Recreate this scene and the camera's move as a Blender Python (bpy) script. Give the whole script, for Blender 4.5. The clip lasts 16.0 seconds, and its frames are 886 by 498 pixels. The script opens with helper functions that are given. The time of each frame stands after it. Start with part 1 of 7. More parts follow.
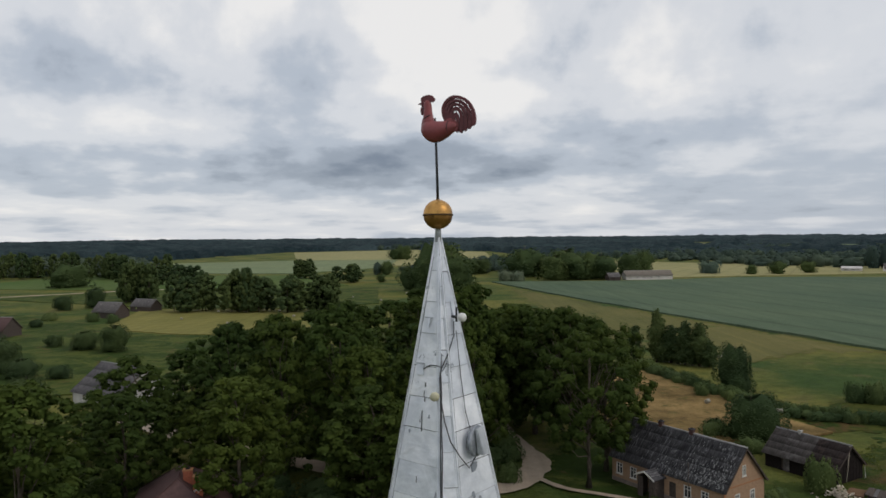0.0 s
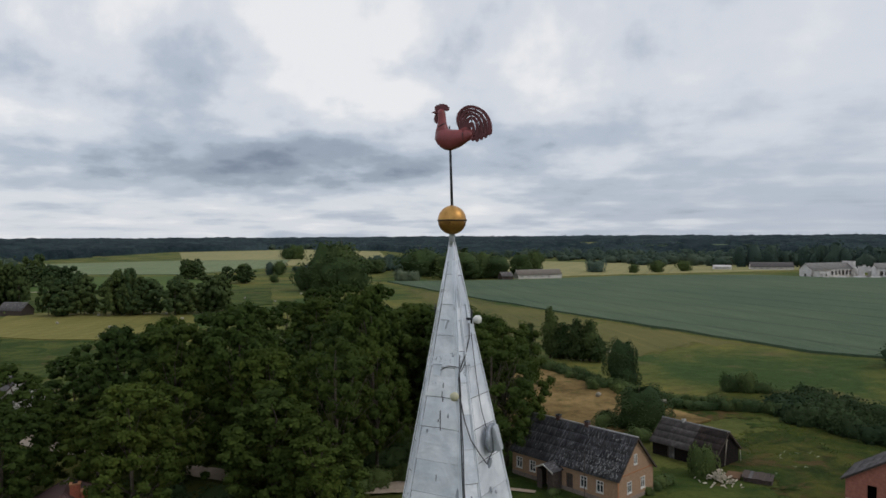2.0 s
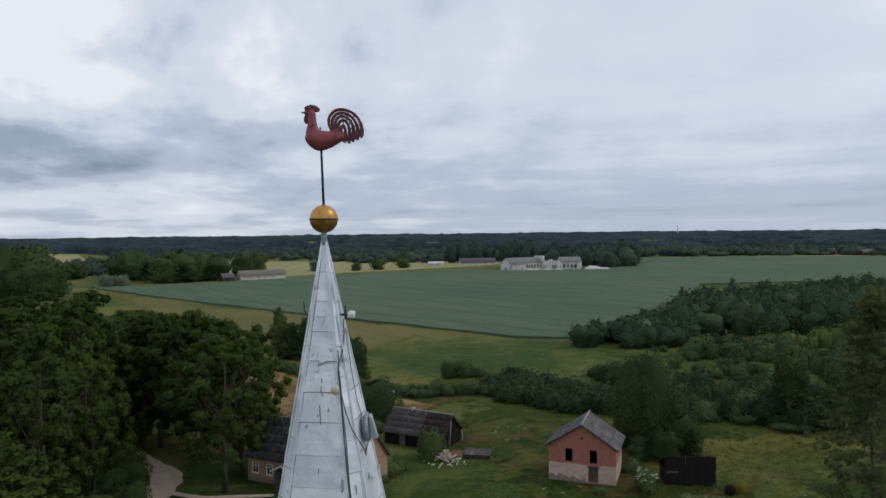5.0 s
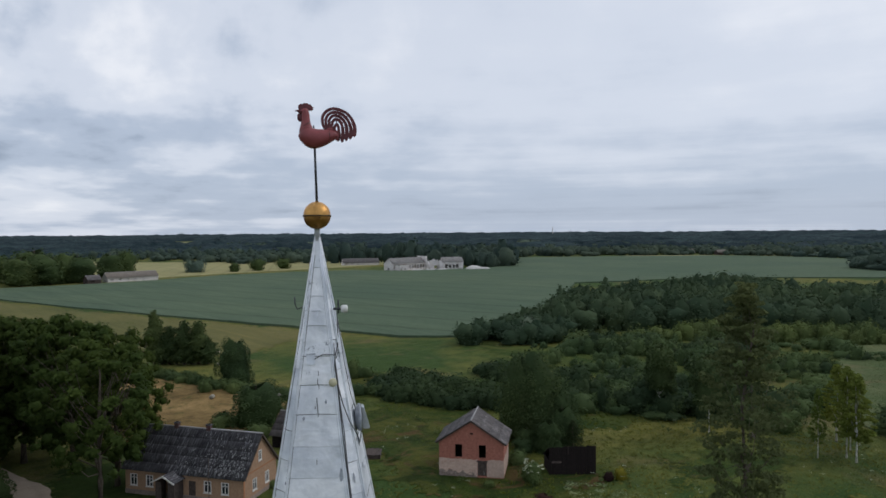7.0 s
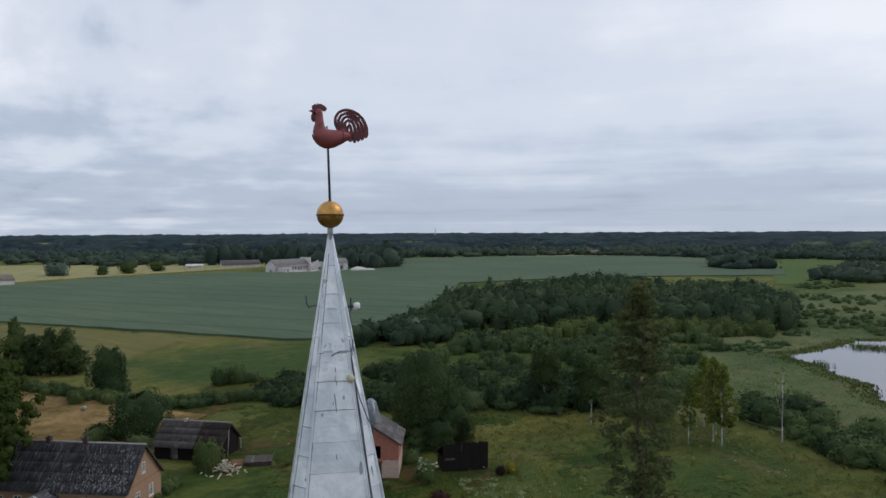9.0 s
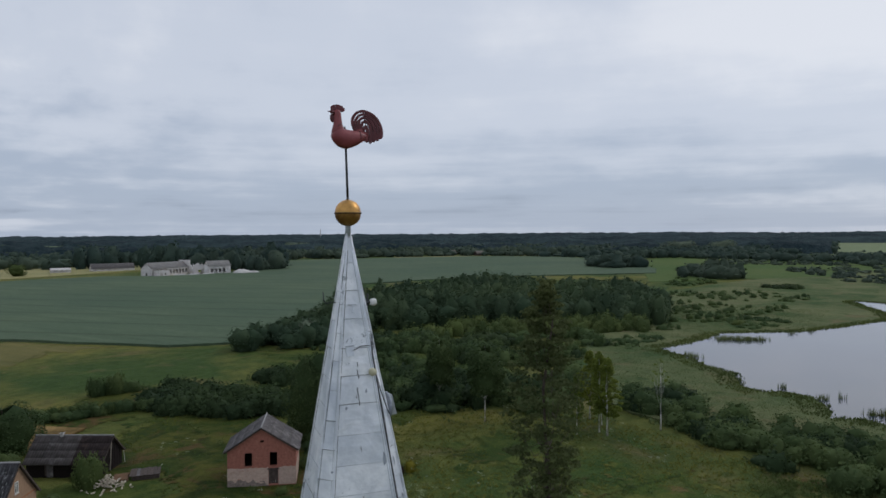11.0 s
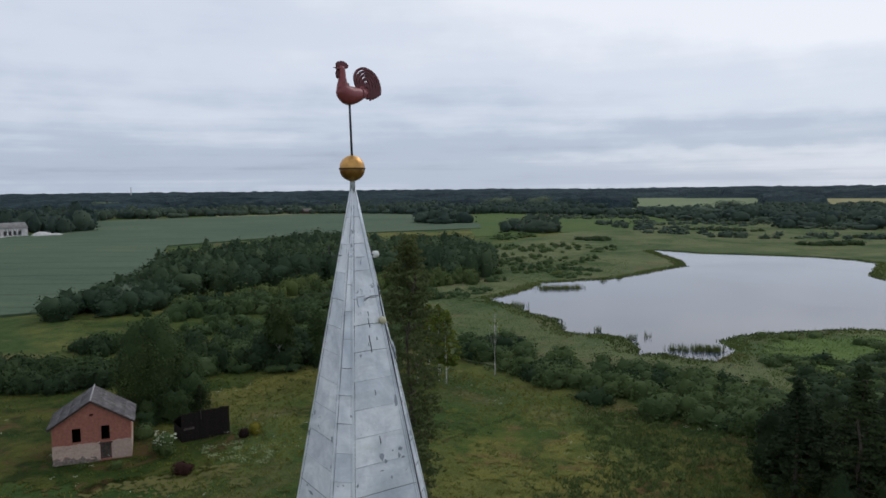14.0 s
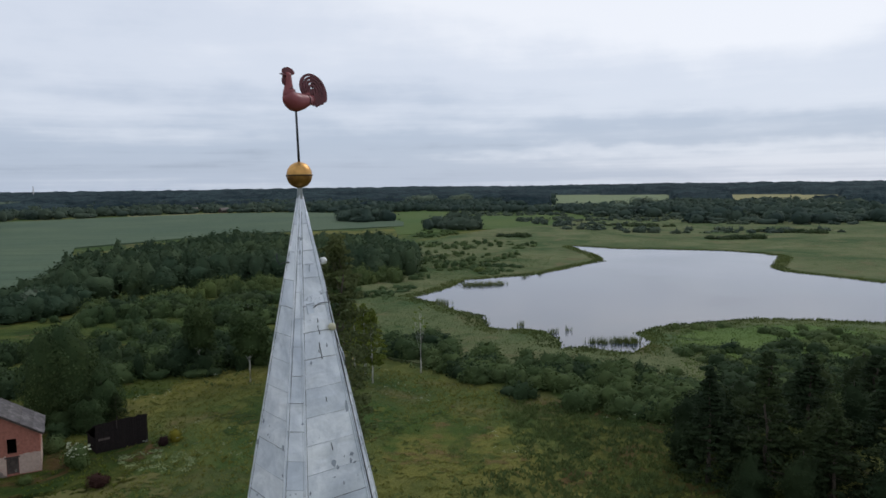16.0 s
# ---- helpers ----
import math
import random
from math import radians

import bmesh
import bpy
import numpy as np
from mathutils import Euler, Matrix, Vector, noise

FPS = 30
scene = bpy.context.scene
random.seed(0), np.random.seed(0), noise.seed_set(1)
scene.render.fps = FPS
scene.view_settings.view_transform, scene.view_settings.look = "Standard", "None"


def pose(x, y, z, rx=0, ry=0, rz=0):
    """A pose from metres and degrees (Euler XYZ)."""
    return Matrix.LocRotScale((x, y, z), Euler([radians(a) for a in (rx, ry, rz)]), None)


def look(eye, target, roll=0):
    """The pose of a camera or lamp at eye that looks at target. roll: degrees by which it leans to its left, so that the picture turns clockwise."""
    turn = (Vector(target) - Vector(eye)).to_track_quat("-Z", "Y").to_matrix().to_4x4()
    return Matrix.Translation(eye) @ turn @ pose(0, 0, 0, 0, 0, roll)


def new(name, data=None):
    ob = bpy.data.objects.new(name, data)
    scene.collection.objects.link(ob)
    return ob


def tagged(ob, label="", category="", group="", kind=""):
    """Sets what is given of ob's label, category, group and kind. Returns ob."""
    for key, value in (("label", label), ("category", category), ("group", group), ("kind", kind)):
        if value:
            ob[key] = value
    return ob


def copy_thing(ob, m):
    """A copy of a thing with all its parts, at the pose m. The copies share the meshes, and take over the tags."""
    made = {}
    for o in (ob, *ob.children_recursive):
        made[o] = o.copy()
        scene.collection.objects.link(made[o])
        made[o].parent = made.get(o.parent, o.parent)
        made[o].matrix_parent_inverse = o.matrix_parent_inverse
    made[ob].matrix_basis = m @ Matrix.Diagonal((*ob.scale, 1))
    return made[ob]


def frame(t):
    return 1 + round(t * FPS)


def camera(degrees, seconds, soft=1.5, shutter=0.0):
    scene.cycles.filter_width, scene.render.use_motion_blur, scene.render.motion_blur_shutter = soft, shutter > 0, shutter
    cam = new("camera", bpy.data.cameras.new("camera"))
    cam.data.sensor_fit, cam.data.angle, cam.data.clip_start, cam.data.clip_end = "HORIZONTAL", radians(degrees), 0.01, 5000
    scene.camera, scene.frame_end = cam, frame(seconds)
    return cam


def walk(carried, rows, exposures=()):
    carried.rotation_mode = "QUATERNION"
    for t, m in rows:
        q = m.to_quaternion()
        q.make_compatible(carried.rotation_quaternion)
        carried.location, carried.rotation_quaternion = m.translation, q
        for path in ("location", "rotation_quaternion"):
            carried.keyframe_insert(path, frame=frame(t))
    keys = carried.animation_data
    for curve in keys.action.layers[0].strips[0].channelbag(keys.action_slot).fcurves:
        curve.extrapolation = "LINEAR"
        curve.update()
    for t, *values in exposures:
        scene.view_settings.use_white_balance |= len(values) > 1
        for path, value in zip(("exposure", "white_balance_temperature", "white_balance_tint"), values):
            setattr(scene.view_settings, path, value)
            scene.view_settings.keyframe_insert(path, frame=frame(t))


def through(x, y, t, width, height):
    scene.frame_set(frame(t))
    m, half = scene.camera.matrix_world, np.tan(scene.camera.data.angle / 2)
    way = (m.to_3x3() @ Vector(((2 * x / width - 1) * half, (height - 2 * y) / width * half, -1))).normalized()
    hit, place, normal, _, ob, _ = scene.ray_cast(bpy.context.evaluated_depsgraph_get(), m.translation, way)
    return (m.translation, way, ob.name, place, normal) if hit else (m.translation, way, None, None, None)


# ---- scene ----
cam = camera(63.8, 16.0, soft=1.6)
PATH = [
    (0, (0.06, -7.363, 30.919), (0.057, -5.363, 30.881), -0.5),
    (0.5, (-0.239, -7.4, 30.931), (-0.233, -5.4, 30.894), -0.5),
    (1, (-0.575, -7.459, 30.949), (-0.537, -5.46, 30.912), -0.5),
    (1.5, (-0.906, -7.484, 30.973), (-0.785, -5.488, 30.934), -0.5),
    (2, (-1.214, -7.499, 30.984), (-0.92, -5.521, 30.943), -0.3),
    (2.5, (-1.497, -7.502, 30.987), (-1.017, -5.561, 30.943), -0.3),
    (3, (-1.76, -7.502, 30.992), (-1.102, -5.614, 30.946), -0.2),
    (3.5, (-2.037, -7.468, 30.976), (-1.231, -5.638, 30.93), -0.4),
    (6, (-3.413, -7.233, 30.989), (-2.286, -5.581, 30.939), -0.4),
    (6.5, (-3.729, -7.128, 30.964), (-2.519, -5.536, 30.914), -0.3),
    (7, (-4.044, -6.982, 30.955), (-2.756, -5.452, 30.904), -0.4),
    (7.5, (-4.353, -6.806, 30.951), (-3.003, -5.331, 30.9), -0.4),
    (8, (-4.708, -6.64, 30.951), (-3.296, -5.224, 30.9), -0.4),
    (8.5, (-5.015, -6.435, 30.952), (-3.547, -5.076, 30.901), -0.4),
    (9, (-5.305, -6.209, 30.942), (-3.785, -4.911, 30.892), -0.3),
    (11.5, (-6.754, -4.962, 30.91), (-5.006, -3.991, 30.859), -0.4),
    (12, (-7.008, -4.67, 30.909), (-5.223, -3.77, 30.851), -0.4),
    (12.5, (-7.259, -4.361, 30.913), (-5.439, -3.535, 30.835), -0.5),
    (13, (-7.484, -4.073, 30.918), (-5.634, -3.322, 30.815), -0.5),
    (13.5, (-7.678, -3.82, 30.912), (-5.8, -3.144, 30.776), -0.6),
    (14, (-7.82, -3.59, 30.897), (-5.92, -2.991, 30.725), -0.6),
    (14.5, (-7.953, -3.398, 30.889), (-6.031, -2.876, 30.709), -0.6),
    (15, (-8.04, -3.295, 30.879), (-6.099, -2.849, 30.698), -0.6),
    (15.5, (-8.026, -3.295, 30.911), (-6.074, -2.897, 30.73), -0.7),
    (16, (-8.001, -3.319, 31.003), (-6.047, -2.93, 30.822), -0.8),
]
walk(cam, [(t, look(eye, target, roll)) for t, eye, target, roll in PATH],
     [(0, -0.12, 6750, 11), (1.5, -0.12, 6650, 11), (3.5, -0.12, 6280, 12), (9, -0.07, 6200, 12), (11.5, -0.29, 6150, 12), (12.5, -0.26, 6150, 12), (14.5, -0.06, 6200, 12), (16, -0.05, 6200, 12)])

# ---- world and sun ----
SUN_AZ, SUN_EL = 118.0, 42.0
world = bpy.data.worlds.new("overcast_sky")
scene.world = world
world.use_nodes = True
wt = world.node_tree
wt.nodes.clear()


def wnode(kind, **inputs):
    n = wt.nodes.new(kind)
    for k, v in inputs.items():
        n.inputs[int(k[1:]) if k[0] == "i" and k[1:].isdigit() else k].default_value = v
    return n


def wmath(op, a, b=None, c=None):
    n = wt.nodes.new("ShaderNodeMath")
    n.operation = op
    for i, v in enumerate((a, b, c)):
        if v is None:
            continue
        if isinstance(v, (int, float)):
            n.inputs[i].default_value = v
        else:
            wt.links.new(v, n.inputs[i])
    return n.outputs[0]


def wmix(fac, a, b):
    n = wt.nodes.new("ShaderNodeMix")
    n.data_type = "RGBA"
    for sock, v in ((n.inputs[0], fac), (n.inputs[6], a), (n.inputs[7], b)):
        if isinstance(v, (int, float, tuple)):
            sock.default_value = v
        else:
            wt.links.new(v, sock)
    return n.outputs[2]


def wnoise(vec, scale, detail=5, rough=0.55):
    n = wnode("ShaderNodeTexNoise")
    n.inputs["Scale"].default_value, n.inputs["Detail"].default_value, n.inputs["Roughness"].default_value = scale, detail, rough
    wt.links.new(vec, n.inputs["Vector"])
    return n.outputs["Fac"]


def wramp(v, lo, hi):
    n = wt.nodes.new("ShaderNodeMapRange")
    n.interpolation_type = "SMOOTHSTEP"
    n.inputs["From Min"].default_value, n.inputs["From Max"].default_value = lo, hi
    wt.links.new(v, n.inputs["Value"])
    return n.outputs["Result"]


coord = wnode("ShaderNodeTexCoord")
sep = wnode("ShaderNodeSeparateXYZ")
wt.links.new(coord.outputs["Generated"], sep.inputs[0])
dx, dy, dz = sep.outputs
up = wmath("MAXIMUM", dz, 0.0)
den = wmath("ADD", up, 0.10)
comb = wnode("ShaderNodeCombineXYZ")
wt.links.new(wmath("DIVIDE", dx, den), comb.inputs[0])
wt.links.new(wmath("DIVIDE", dy, den), comb.inputs[1])
plane = comb.outputs[0]
azimuth = wmath("MULTIPLY", wmath("ARCTAN2", dx, dy), 57.2958)
elev = wmath("MULTIPLY", wmath("ARCSINE", dz), 57.2958)
row = wmath("DIVIDE", 70.0, wmath("ADD", wmath("MAXIMUM", elev, 0.0), 7.5))
puff = wnode("ShaderNodeCombineXYZ")
wt.links.new(wmath("MULTIPLY", azimuth, 0.15), puff.inputs[0])
wt.links.new(row, puff.inputs[1])
lumps = wnoise(puff.outputs[0], 1.0, 6, 0.52)
lens_ = wnode("ShaderNodeCombineXYZ")
wt.links.new(wmath("MULTIPLY", azimuth, 0.030), lens_.inputs[0])
wt.links.new(wmath("MULTIPLY", row, 1.1), lens_.inputs[1])
lens_.inputs[2].default_value = 4.2
streak = wnoise(lens_.outputs[0], 1.0, 7, 0.55)
calm = wramp(azimuth, 12.0, 48.0)
body_ = wmath("ADD", wmath("MULTIPLY", wmath("SUBTRACT", lumps, 0.5), wmath("SUBTRACT", 1.6, wmath("MULTIPLY", calm, 1.25))), wmath("MULTIPLY", wmath("SUBTRACT", streak, 0.5), wmath("ADD", 0.35, wmath("MULTIPLY", calm, 0.40))))
lumps2 = wramp(wnoise(puff.outputs[0], 0.8, 7, 0.55), 0.40, 0.60)
body_ = wmath("ADD", body_, wmath("MULTIPLY", wmath("SUBTRACT", lumps2, 0.62), wmath("SUBTRACT", 0.16, wmath("MULTIPLY", calm, 0.12))))
shift = wnode("ShaderNodeCombineXYZ")
wt.links.new(wmath("MULTIPLY", azimuth, 0.22), shift.inputs[0])
wt.links.new(wmath("MULTIPLY", elev, 0.42), shift.inputs[1])
rough_az = wmath("ADD", azimuth, wmath("MULTIPLY", wmath("SUBTRACT", wnoise(shift.outputs[0], 0.8, 3, 0.5), 0.5), 9.0))
rough_el = wmath("ADD", elev, wmath("MULTIPLY", wmath("SUBTRACT", wnoise(shift.outputs[0], 1.1, 5, 0.5), 0.5), 2.0))
# banks of cloud: azimuth, elevation, half widths, weight (+ darker, - brighter)
for az_, el_, wa_, we_, amp in (
    (-9.5, 13.8, 5.5, 3.0, 0.50), (-27, 11.6, 9, 2.0, 0.38), (-5, 5.6, 13, 2.2, 0.95), (-30, 5.2, 7, 1.5, 0.48), (6.6, 13, 3.0, 1.4, 0.4), (16, 7.2, 10, 2.0, 0.22), (22.5, 3.1, 9, 0.8, 0.38),
    (-8, 9.0, 12, 1.8, 0.18), (-3, 16, 11, 5, -0.55), (-14, 2.0, 28, 1.3, -0.08), (7, 3.0, 11, 1.3, -0.18), (-24, 8.2, 12, 1.6, -0.22), (2, 10.5, 7, 2.2, -0.35), (-20, 18, 14, 3, -0.05),
    (62, 1.4, 46, 2.0, 0.42), (45, 8, 12, 1.6, 0.12), (70, 7.0, 16, 1.4, 0.12), (100, 3.9, 28, 1.0, 0.22), (98, 2.5, 24, 0.45, -0.25), (102, 1.3, 14, 0.7, -0.15), (104, 11.5, 10, 3.2, -0.45), (55, 14, 30, 3.5, -0.12), (95, 15, 24, 3.0, -0.25), (86, 14, 14, 4.5, -0.28), (40, 6, 10, 4.0, 0.10), (-16, 9, 26, 9, -0.08),
):
    a = wmath("DIVIDE", wmath("SUBTRACT", rough_az, az_), wa_)
    e = wmath("DIVIDE", wmath("SUBTRACT", rough_el, el_), we_)
    g = wmath("POWER", 2.718, wmath("MULTIPLY", wmath("ADD", wmath("MULTIPLY", a, a), wmath("MULTIPLY", e, e)), -0.8))
    body_ = wmath("ADD", body_, wmath("MULTIPLY", g, amp))
tones = wnode("ShaderNodeValToRGB")
tones.color_ramp.interpolation = "EASE"
stops = tones.color_ramp.elements
stops[0].position, stops[0].color = 0.08, (0.93, 0.945, 0.96, 1)
stops[1].position, stops[1].color = 0.98, (0.21, 0.26, 0.345, 1)
for p_, c_ in ((0.34, (0.73, 0.775, 0.84, 1)), (0.58, (0.50, 0.57, 0.67, 1)), (0.78, (0.34, 0.40, 0.49, 1))):
    el = stops.new(p_)
    el.color = c_
wt.links.new(wmath("ADD", wmath("MULTIPLY", body_, 0.62), 0.38), tones.inputs[0])
sky_col = tones.outputs[0]

nishita = wnode("ShaderNodeTexSky")
nishita.sky_type = "NISHITA"
nishita.sun_disc = False
nishita.sun_elevation, nishita.sun_rotation = radians(SUN_EL), radians(SUN_AZ)
scaled = wnode("ShaderNodeVectorMath")
scaled.operation = "SCALE"
scaled.inputs["Scale"].default_value = 0.10
wt.links.new(nishita.outputs[0], scaled.inputs[0])
sky_col = wmix(0.08, sky_col, scaled.outputs[0])
backg = wnode("ShaderNodeBackground")
backg.inputs["Strength"].default_value = 1.0
wt.links.new(sky_col, backg.inputs[0])
wout = wnode("ShaderNodeOutputWorld")
wt.links.new(backg.outputs[0], wout.inputs[0])

sun_data = bpy.data.lights.new("sun", "SUN")
sun_data.energy, sun_data.angle, sun_data.color = 0.9, radians(25), (1.0, 0.95, 0.88)
sun = new("sun", sun_data)
sa, se = radians(SUN_AZ), radians(SUN_EL)
sun.matrix_world = look((300 * math.sin(sa) * math.cos(se), 300 * math.cos(sa) * math.cos(se), 300 * math.sin(se)), (0, 0, 0))


# ---- materials ----
def material(name, color, rough=0.8, metal=0.0, spec=0.3):
    m = bpy.data.materials.new(name)
    m.use_nodes = True
    b = m.node_tree.nodes["Principled BSDF"]
    b.inputs["Base Color"].default_value = (*color, 1)
    b.inputs["Roughness"].default_value, b.inputs["Metallic"].default_value = rough, metal
    b.inputs["Specular IOR Level"].default_value = spec
    return m


class Nodes:
    """Short hand for building a node material."""

    def __init__(self, mat):
        self.t = mat.node_tree
        self.b = self.t.nodes["Principled BSDF"]
        self.out = self.t.nodes["Material Output"]
        self.tc = self.t.nodes.new("ShaderNodeTexCoord")

    def put(self, sock, v):
        if isinstance(v, (int, float, tuple)):
            sock.default_value = v
        else:
            self.t.links.new(v, sock)

    def coords(self, scale=(1, 1, 1), rot=0.0, world=False):
        m = self.t.nodes.new("ShaderNodeMapping")
        if world:
            g = self.t.nodes.new("ShaderNodeNewGeometry")
            self.t.links.new(g.outputs["Position"], m.inputs[0])
        else:
            self.t.links.new(self.tc.outputs["Object"], m.inputs[0])
        m.inputs["Scale"].default_value = scale
        m.inputs["Rotation"].default_value = (0, 0, rot)
        return m.outputs[0]

    def noise(self, vec, scale, detail=4, rough=0.55, dist=0.0):
        n = self.t.nodes.new("ShaderNodeTexNoise")
        self.t.links.new(vec, n.inputs["Vector"])
        n.inputs["Scale"].default_value, n.inputs["Detail"].default_value = scale, detail
        n.inputs["Roughness"].default_value, n.inputs["Distortion"].default_value = rough, dist
        return n.outputs["Fac"]

    def ramp(self, v, lo, hi):
        n = self.t.nodes.new("ShaderNodeMapRange")
        n.inputs["From Min"].default_value, n.inputs["From Max"].default_value = lo, hi
        self.t.links.new(v, n.inputs["Value"])
        return n.outputs["Result"]

    def mix(self, fac, a, b, blend="MIX"):
        n = self.t.nodes.new("ShaderNodeMix")
        n.data_type, n.blend_type = "RGBA", blend
        self.put(n.inputs[0], fac), self.put(n.inputs[6], a), self.put(n.inputs[7], b)
        return n.outputs[2]

    def math(self, op, a, b=0.0):
        n = self.t.nodes.new("ShaderNodeMath")
        n.operation = op
        self.put(n.inputs[0], a), self.put(n.inputs[1], b)
        return n.outputs[0]

    def random(self):
        return self.t.nodes.new("ShaderNodeObjectInfo").outputs["Random"]

    def island(self):
        return self.t.nodes.new("ShaderNodeNewGeometry").outputs["Random Per Island"]

    def bump(self, height, strength, distance):
        n = self.t.nodes.new("ShaderNodeBump")
        n.inputs["Strength"].default_value, n.inputs["Distance"].default_value = strength, distance
        self.t.links.new(height, n.inputs["Height"])
        self.t.links.new(n.outputs[0], self.b.inputs["Normal"])

    def color(self, v):
        self.put(self.b.inputs["Base Color"], v)


def c4(r, g, b):
    return (r, g, b, 1)


def leaf_material(name, dark, lite, through=0.25, patch=0.08):
    m = material(name, dark, 0.8, spec=0.05)
    n = Nodes(m)
    w = n.coords(world=True)
    col = n.mix(n.math("ADD", n.math("MULTIPLY", n.island(), 0.4), 0.30), c4(*dark), c4(*lite))
    tone = n.mix(n.ramp(n.noise(w, patch, 3), 0.3, 0.7), c4(0.72, 0.78, 0.8), c4(1.25, 1.2, 1.0))
    col = n.mix(1.0, col, tone, "MULTIPLY")
    tree = n.mix(n.random(), c4(0.78, 0.85, 0.85), c4(1.2, 1.12, 0.95))
    col = n.mix(1.0, col, tree, "MULTIPLY")
    n.color(col)
    tr = n.t.nodes.new("ShaderNodeBsdfTranslucent")
    n.t.links.new(col, tr.inputs[0])
    ms = n.t.nodes.new("ShaderNodeMixShader")
    ms.inputs[0].default_value = through
    n.t.links.new(n.b.outputs[0], ms.inputs[1])
    n.t.links.new(tr.outputs[0], ms.inputs[2])
    n.t.links.new(ms.outputs[0], n.out.inputs[0])
    return m


LEAF_OAK = leaf_material("leaves_oak", (0.027, 0.049, 0.014), (0.072, 0.100, 0.027))
LEAF_LINDEN = leaf_material("leaves_linden", (0.029, 0.054, 0.014), (0.078, 0.106, 0.028))
# leaf colour with the bluish tint of distance haze mixed in
LEAF_HAZED = leaf_material("hazed_far_leaves", (0.036, 0.058, 0.056), (0.084, 0.112, 0.096), 0.2, 0.02)
LEAF_WILLOW = leaf_material("leaves_willow", (0.085, 0.120, 0.098), (0.18, 0.22, 0.185))
LEAF_BIRCH = leaf_material("leaves_birch", (0.105, 0.150, 0.032), (0.205, 0.235, 0.062), 0.4)
LEAF_SPRUCE = leaf_material("needles_spruce", (0.017, 0.032, 0.017), (0.044, 0.060, 0.030), 0.2)
LEAF_WOOD = leaf_material("leaves_woods", (0.028, 0.054, 0.037), (0.076, 0.108, 0.068), 0.2, 0.035)
LEAF_SCRUB = leaf_material("leaves_scrub", (0.050, 0.085, 0.036), (0.112, 0.144, 0.064), 0.25, 0.06)
LEAF_EDGE = leaf_material("leaves_dark_edge", (0.017, 0.032, 0.016), (0.044, 0.060, 0.030), 0.2)
LEAF_ALDER = leaf_material("leaves_alder", (0.029, 0.053, 0.025), (0.073, 0.101, 0.048), 0.2)
LEAF_GROVE = leaf_material("leaves_grove", (0.036, 0.062, 0.030), (0.086, 0.114, 0.048), 0.2, 0.04)
LEAF_THICKET = leaf_material("leaves_thicket", (0.027, 0.048, 0.025), (0.065, 0.089, 0.045), 0.25, 0.06)
GRASS_BLADE = leaf_material("meadow_grass", (0.110, 0.145, 0.040), (0.250, 0.225, 0.072), 0.2, 0.05)
GREEN_BLADE = leaf_material("green_blades", (0.069, 0.101, 0.023), (0.147, 0.165, 0.040), 0.2, 0.06)
SHORE_BLADE = leaf_material("shore_blades", (0.075, 0.130, 0.034), (0.140, 0.190, 0.055), 0.25, 0.06)
REED_DARK = leaf_material("shore_reeds", (0.055, 0.085, 0.032), (0.115, 0.140, 0.058), 0.2, 0.05)
REED = leaf_material("reed_leaves", (0.095, 0.140, 0.060), (0.18, 0.205, 0.098), 0.2, 0.04)
LEAF_YELLOW = leaf_material("leaves_yellow", (0.16, 0.14, 0.02), (0.34, 0.27, 0.04))
LEAF_PURPLE = leaf_material("leaves_purple", (0.03, 0.018, 0.018), (0.06, 0.03, 0.03))
LARCH = leaf_material("needles_larch", (0.080, 0.102, 0.044), (0.158, 0.168, 0.078), 0.4)
FLOWER = leaf_material("white_umbels", (0.5, 0.52, 0.42), (0.7, 0.7, 0.6), 0.2)

FLOWER_PALE = leaf_material("pale_weeds", (0.20, 0.24, 0.12), (0.40, 0.42, 0.27), 0.2)

BARK = material("bark", (0.09, 0.07, 0.055), 0.95)
n = Nodes(BARK)
v = n.coords((6, 6, 1.2))
n.color(n.mix(n.ramp(n.noise(v, 1.5, 6), 0.3, 0.7), c4(0.04, 0.032, 0.025), c4(0.14, 0.115, 0.09)))
n.bump(n.noise(v, 2.0, 6), 0.6, 0.05)
BIRCH_BARK = material("birch_bark", (0.6, 0.58, 0.54), 0.8)
n = Nodes(BIRCH_BARK)
v = n.coords((1, 1, 3))
n.color(n.mix(n.ramp(n.noise(v, 1.6, 5), 0.52, 0.62), c4(0.62, 0.60, 0.56), c4(0.05, 0.045, 0.04)))

GROUND = material("meadow_ground", (0.09, 0.1, 0.03), 0.95, spec=0.1)
n = Nodes(GROUND)
w = n.coords(world=True)
col = n.mix(n.ramp(n.noise(w, 0.026, 6, 0.6, 0.4), 0.40, 0.60), c4(0.045, 0.078, 0.021), c4(0.150, 0.142, 0.041))
col = n.mix(n.ramp(n.noise(w, 0.06, 5, 0.6, 0.6), 0.55, 0.75), col, c4(0.145, 0.114, 0.056))
col = n.mix(n.ramp(n.noise(w, 0.35, 6, 0.65), 0.3, 0.75), n.mix(1.0, col, c4(0.62, 0.7, 0.6), "MULTIPLY"), n.mix(1.0, col, c4(1.25, 1.2, 1.1), "MULTIPLY"))
col = n.mix(n.ramp(n.noise(w, 2.2, 5, 0.7), 0.25, 0.8), n.mix(1.0, col, c4(0.76, 0.78, 0.76), "MULTIPLY"), n.mix(1.0, col, c4(1.3, 1.3, 1.25), "MULTIPLY"))
n.color(col)
n.bump(n.noise(w, 1.2, 8, 0.7), 0.9, 0.5)


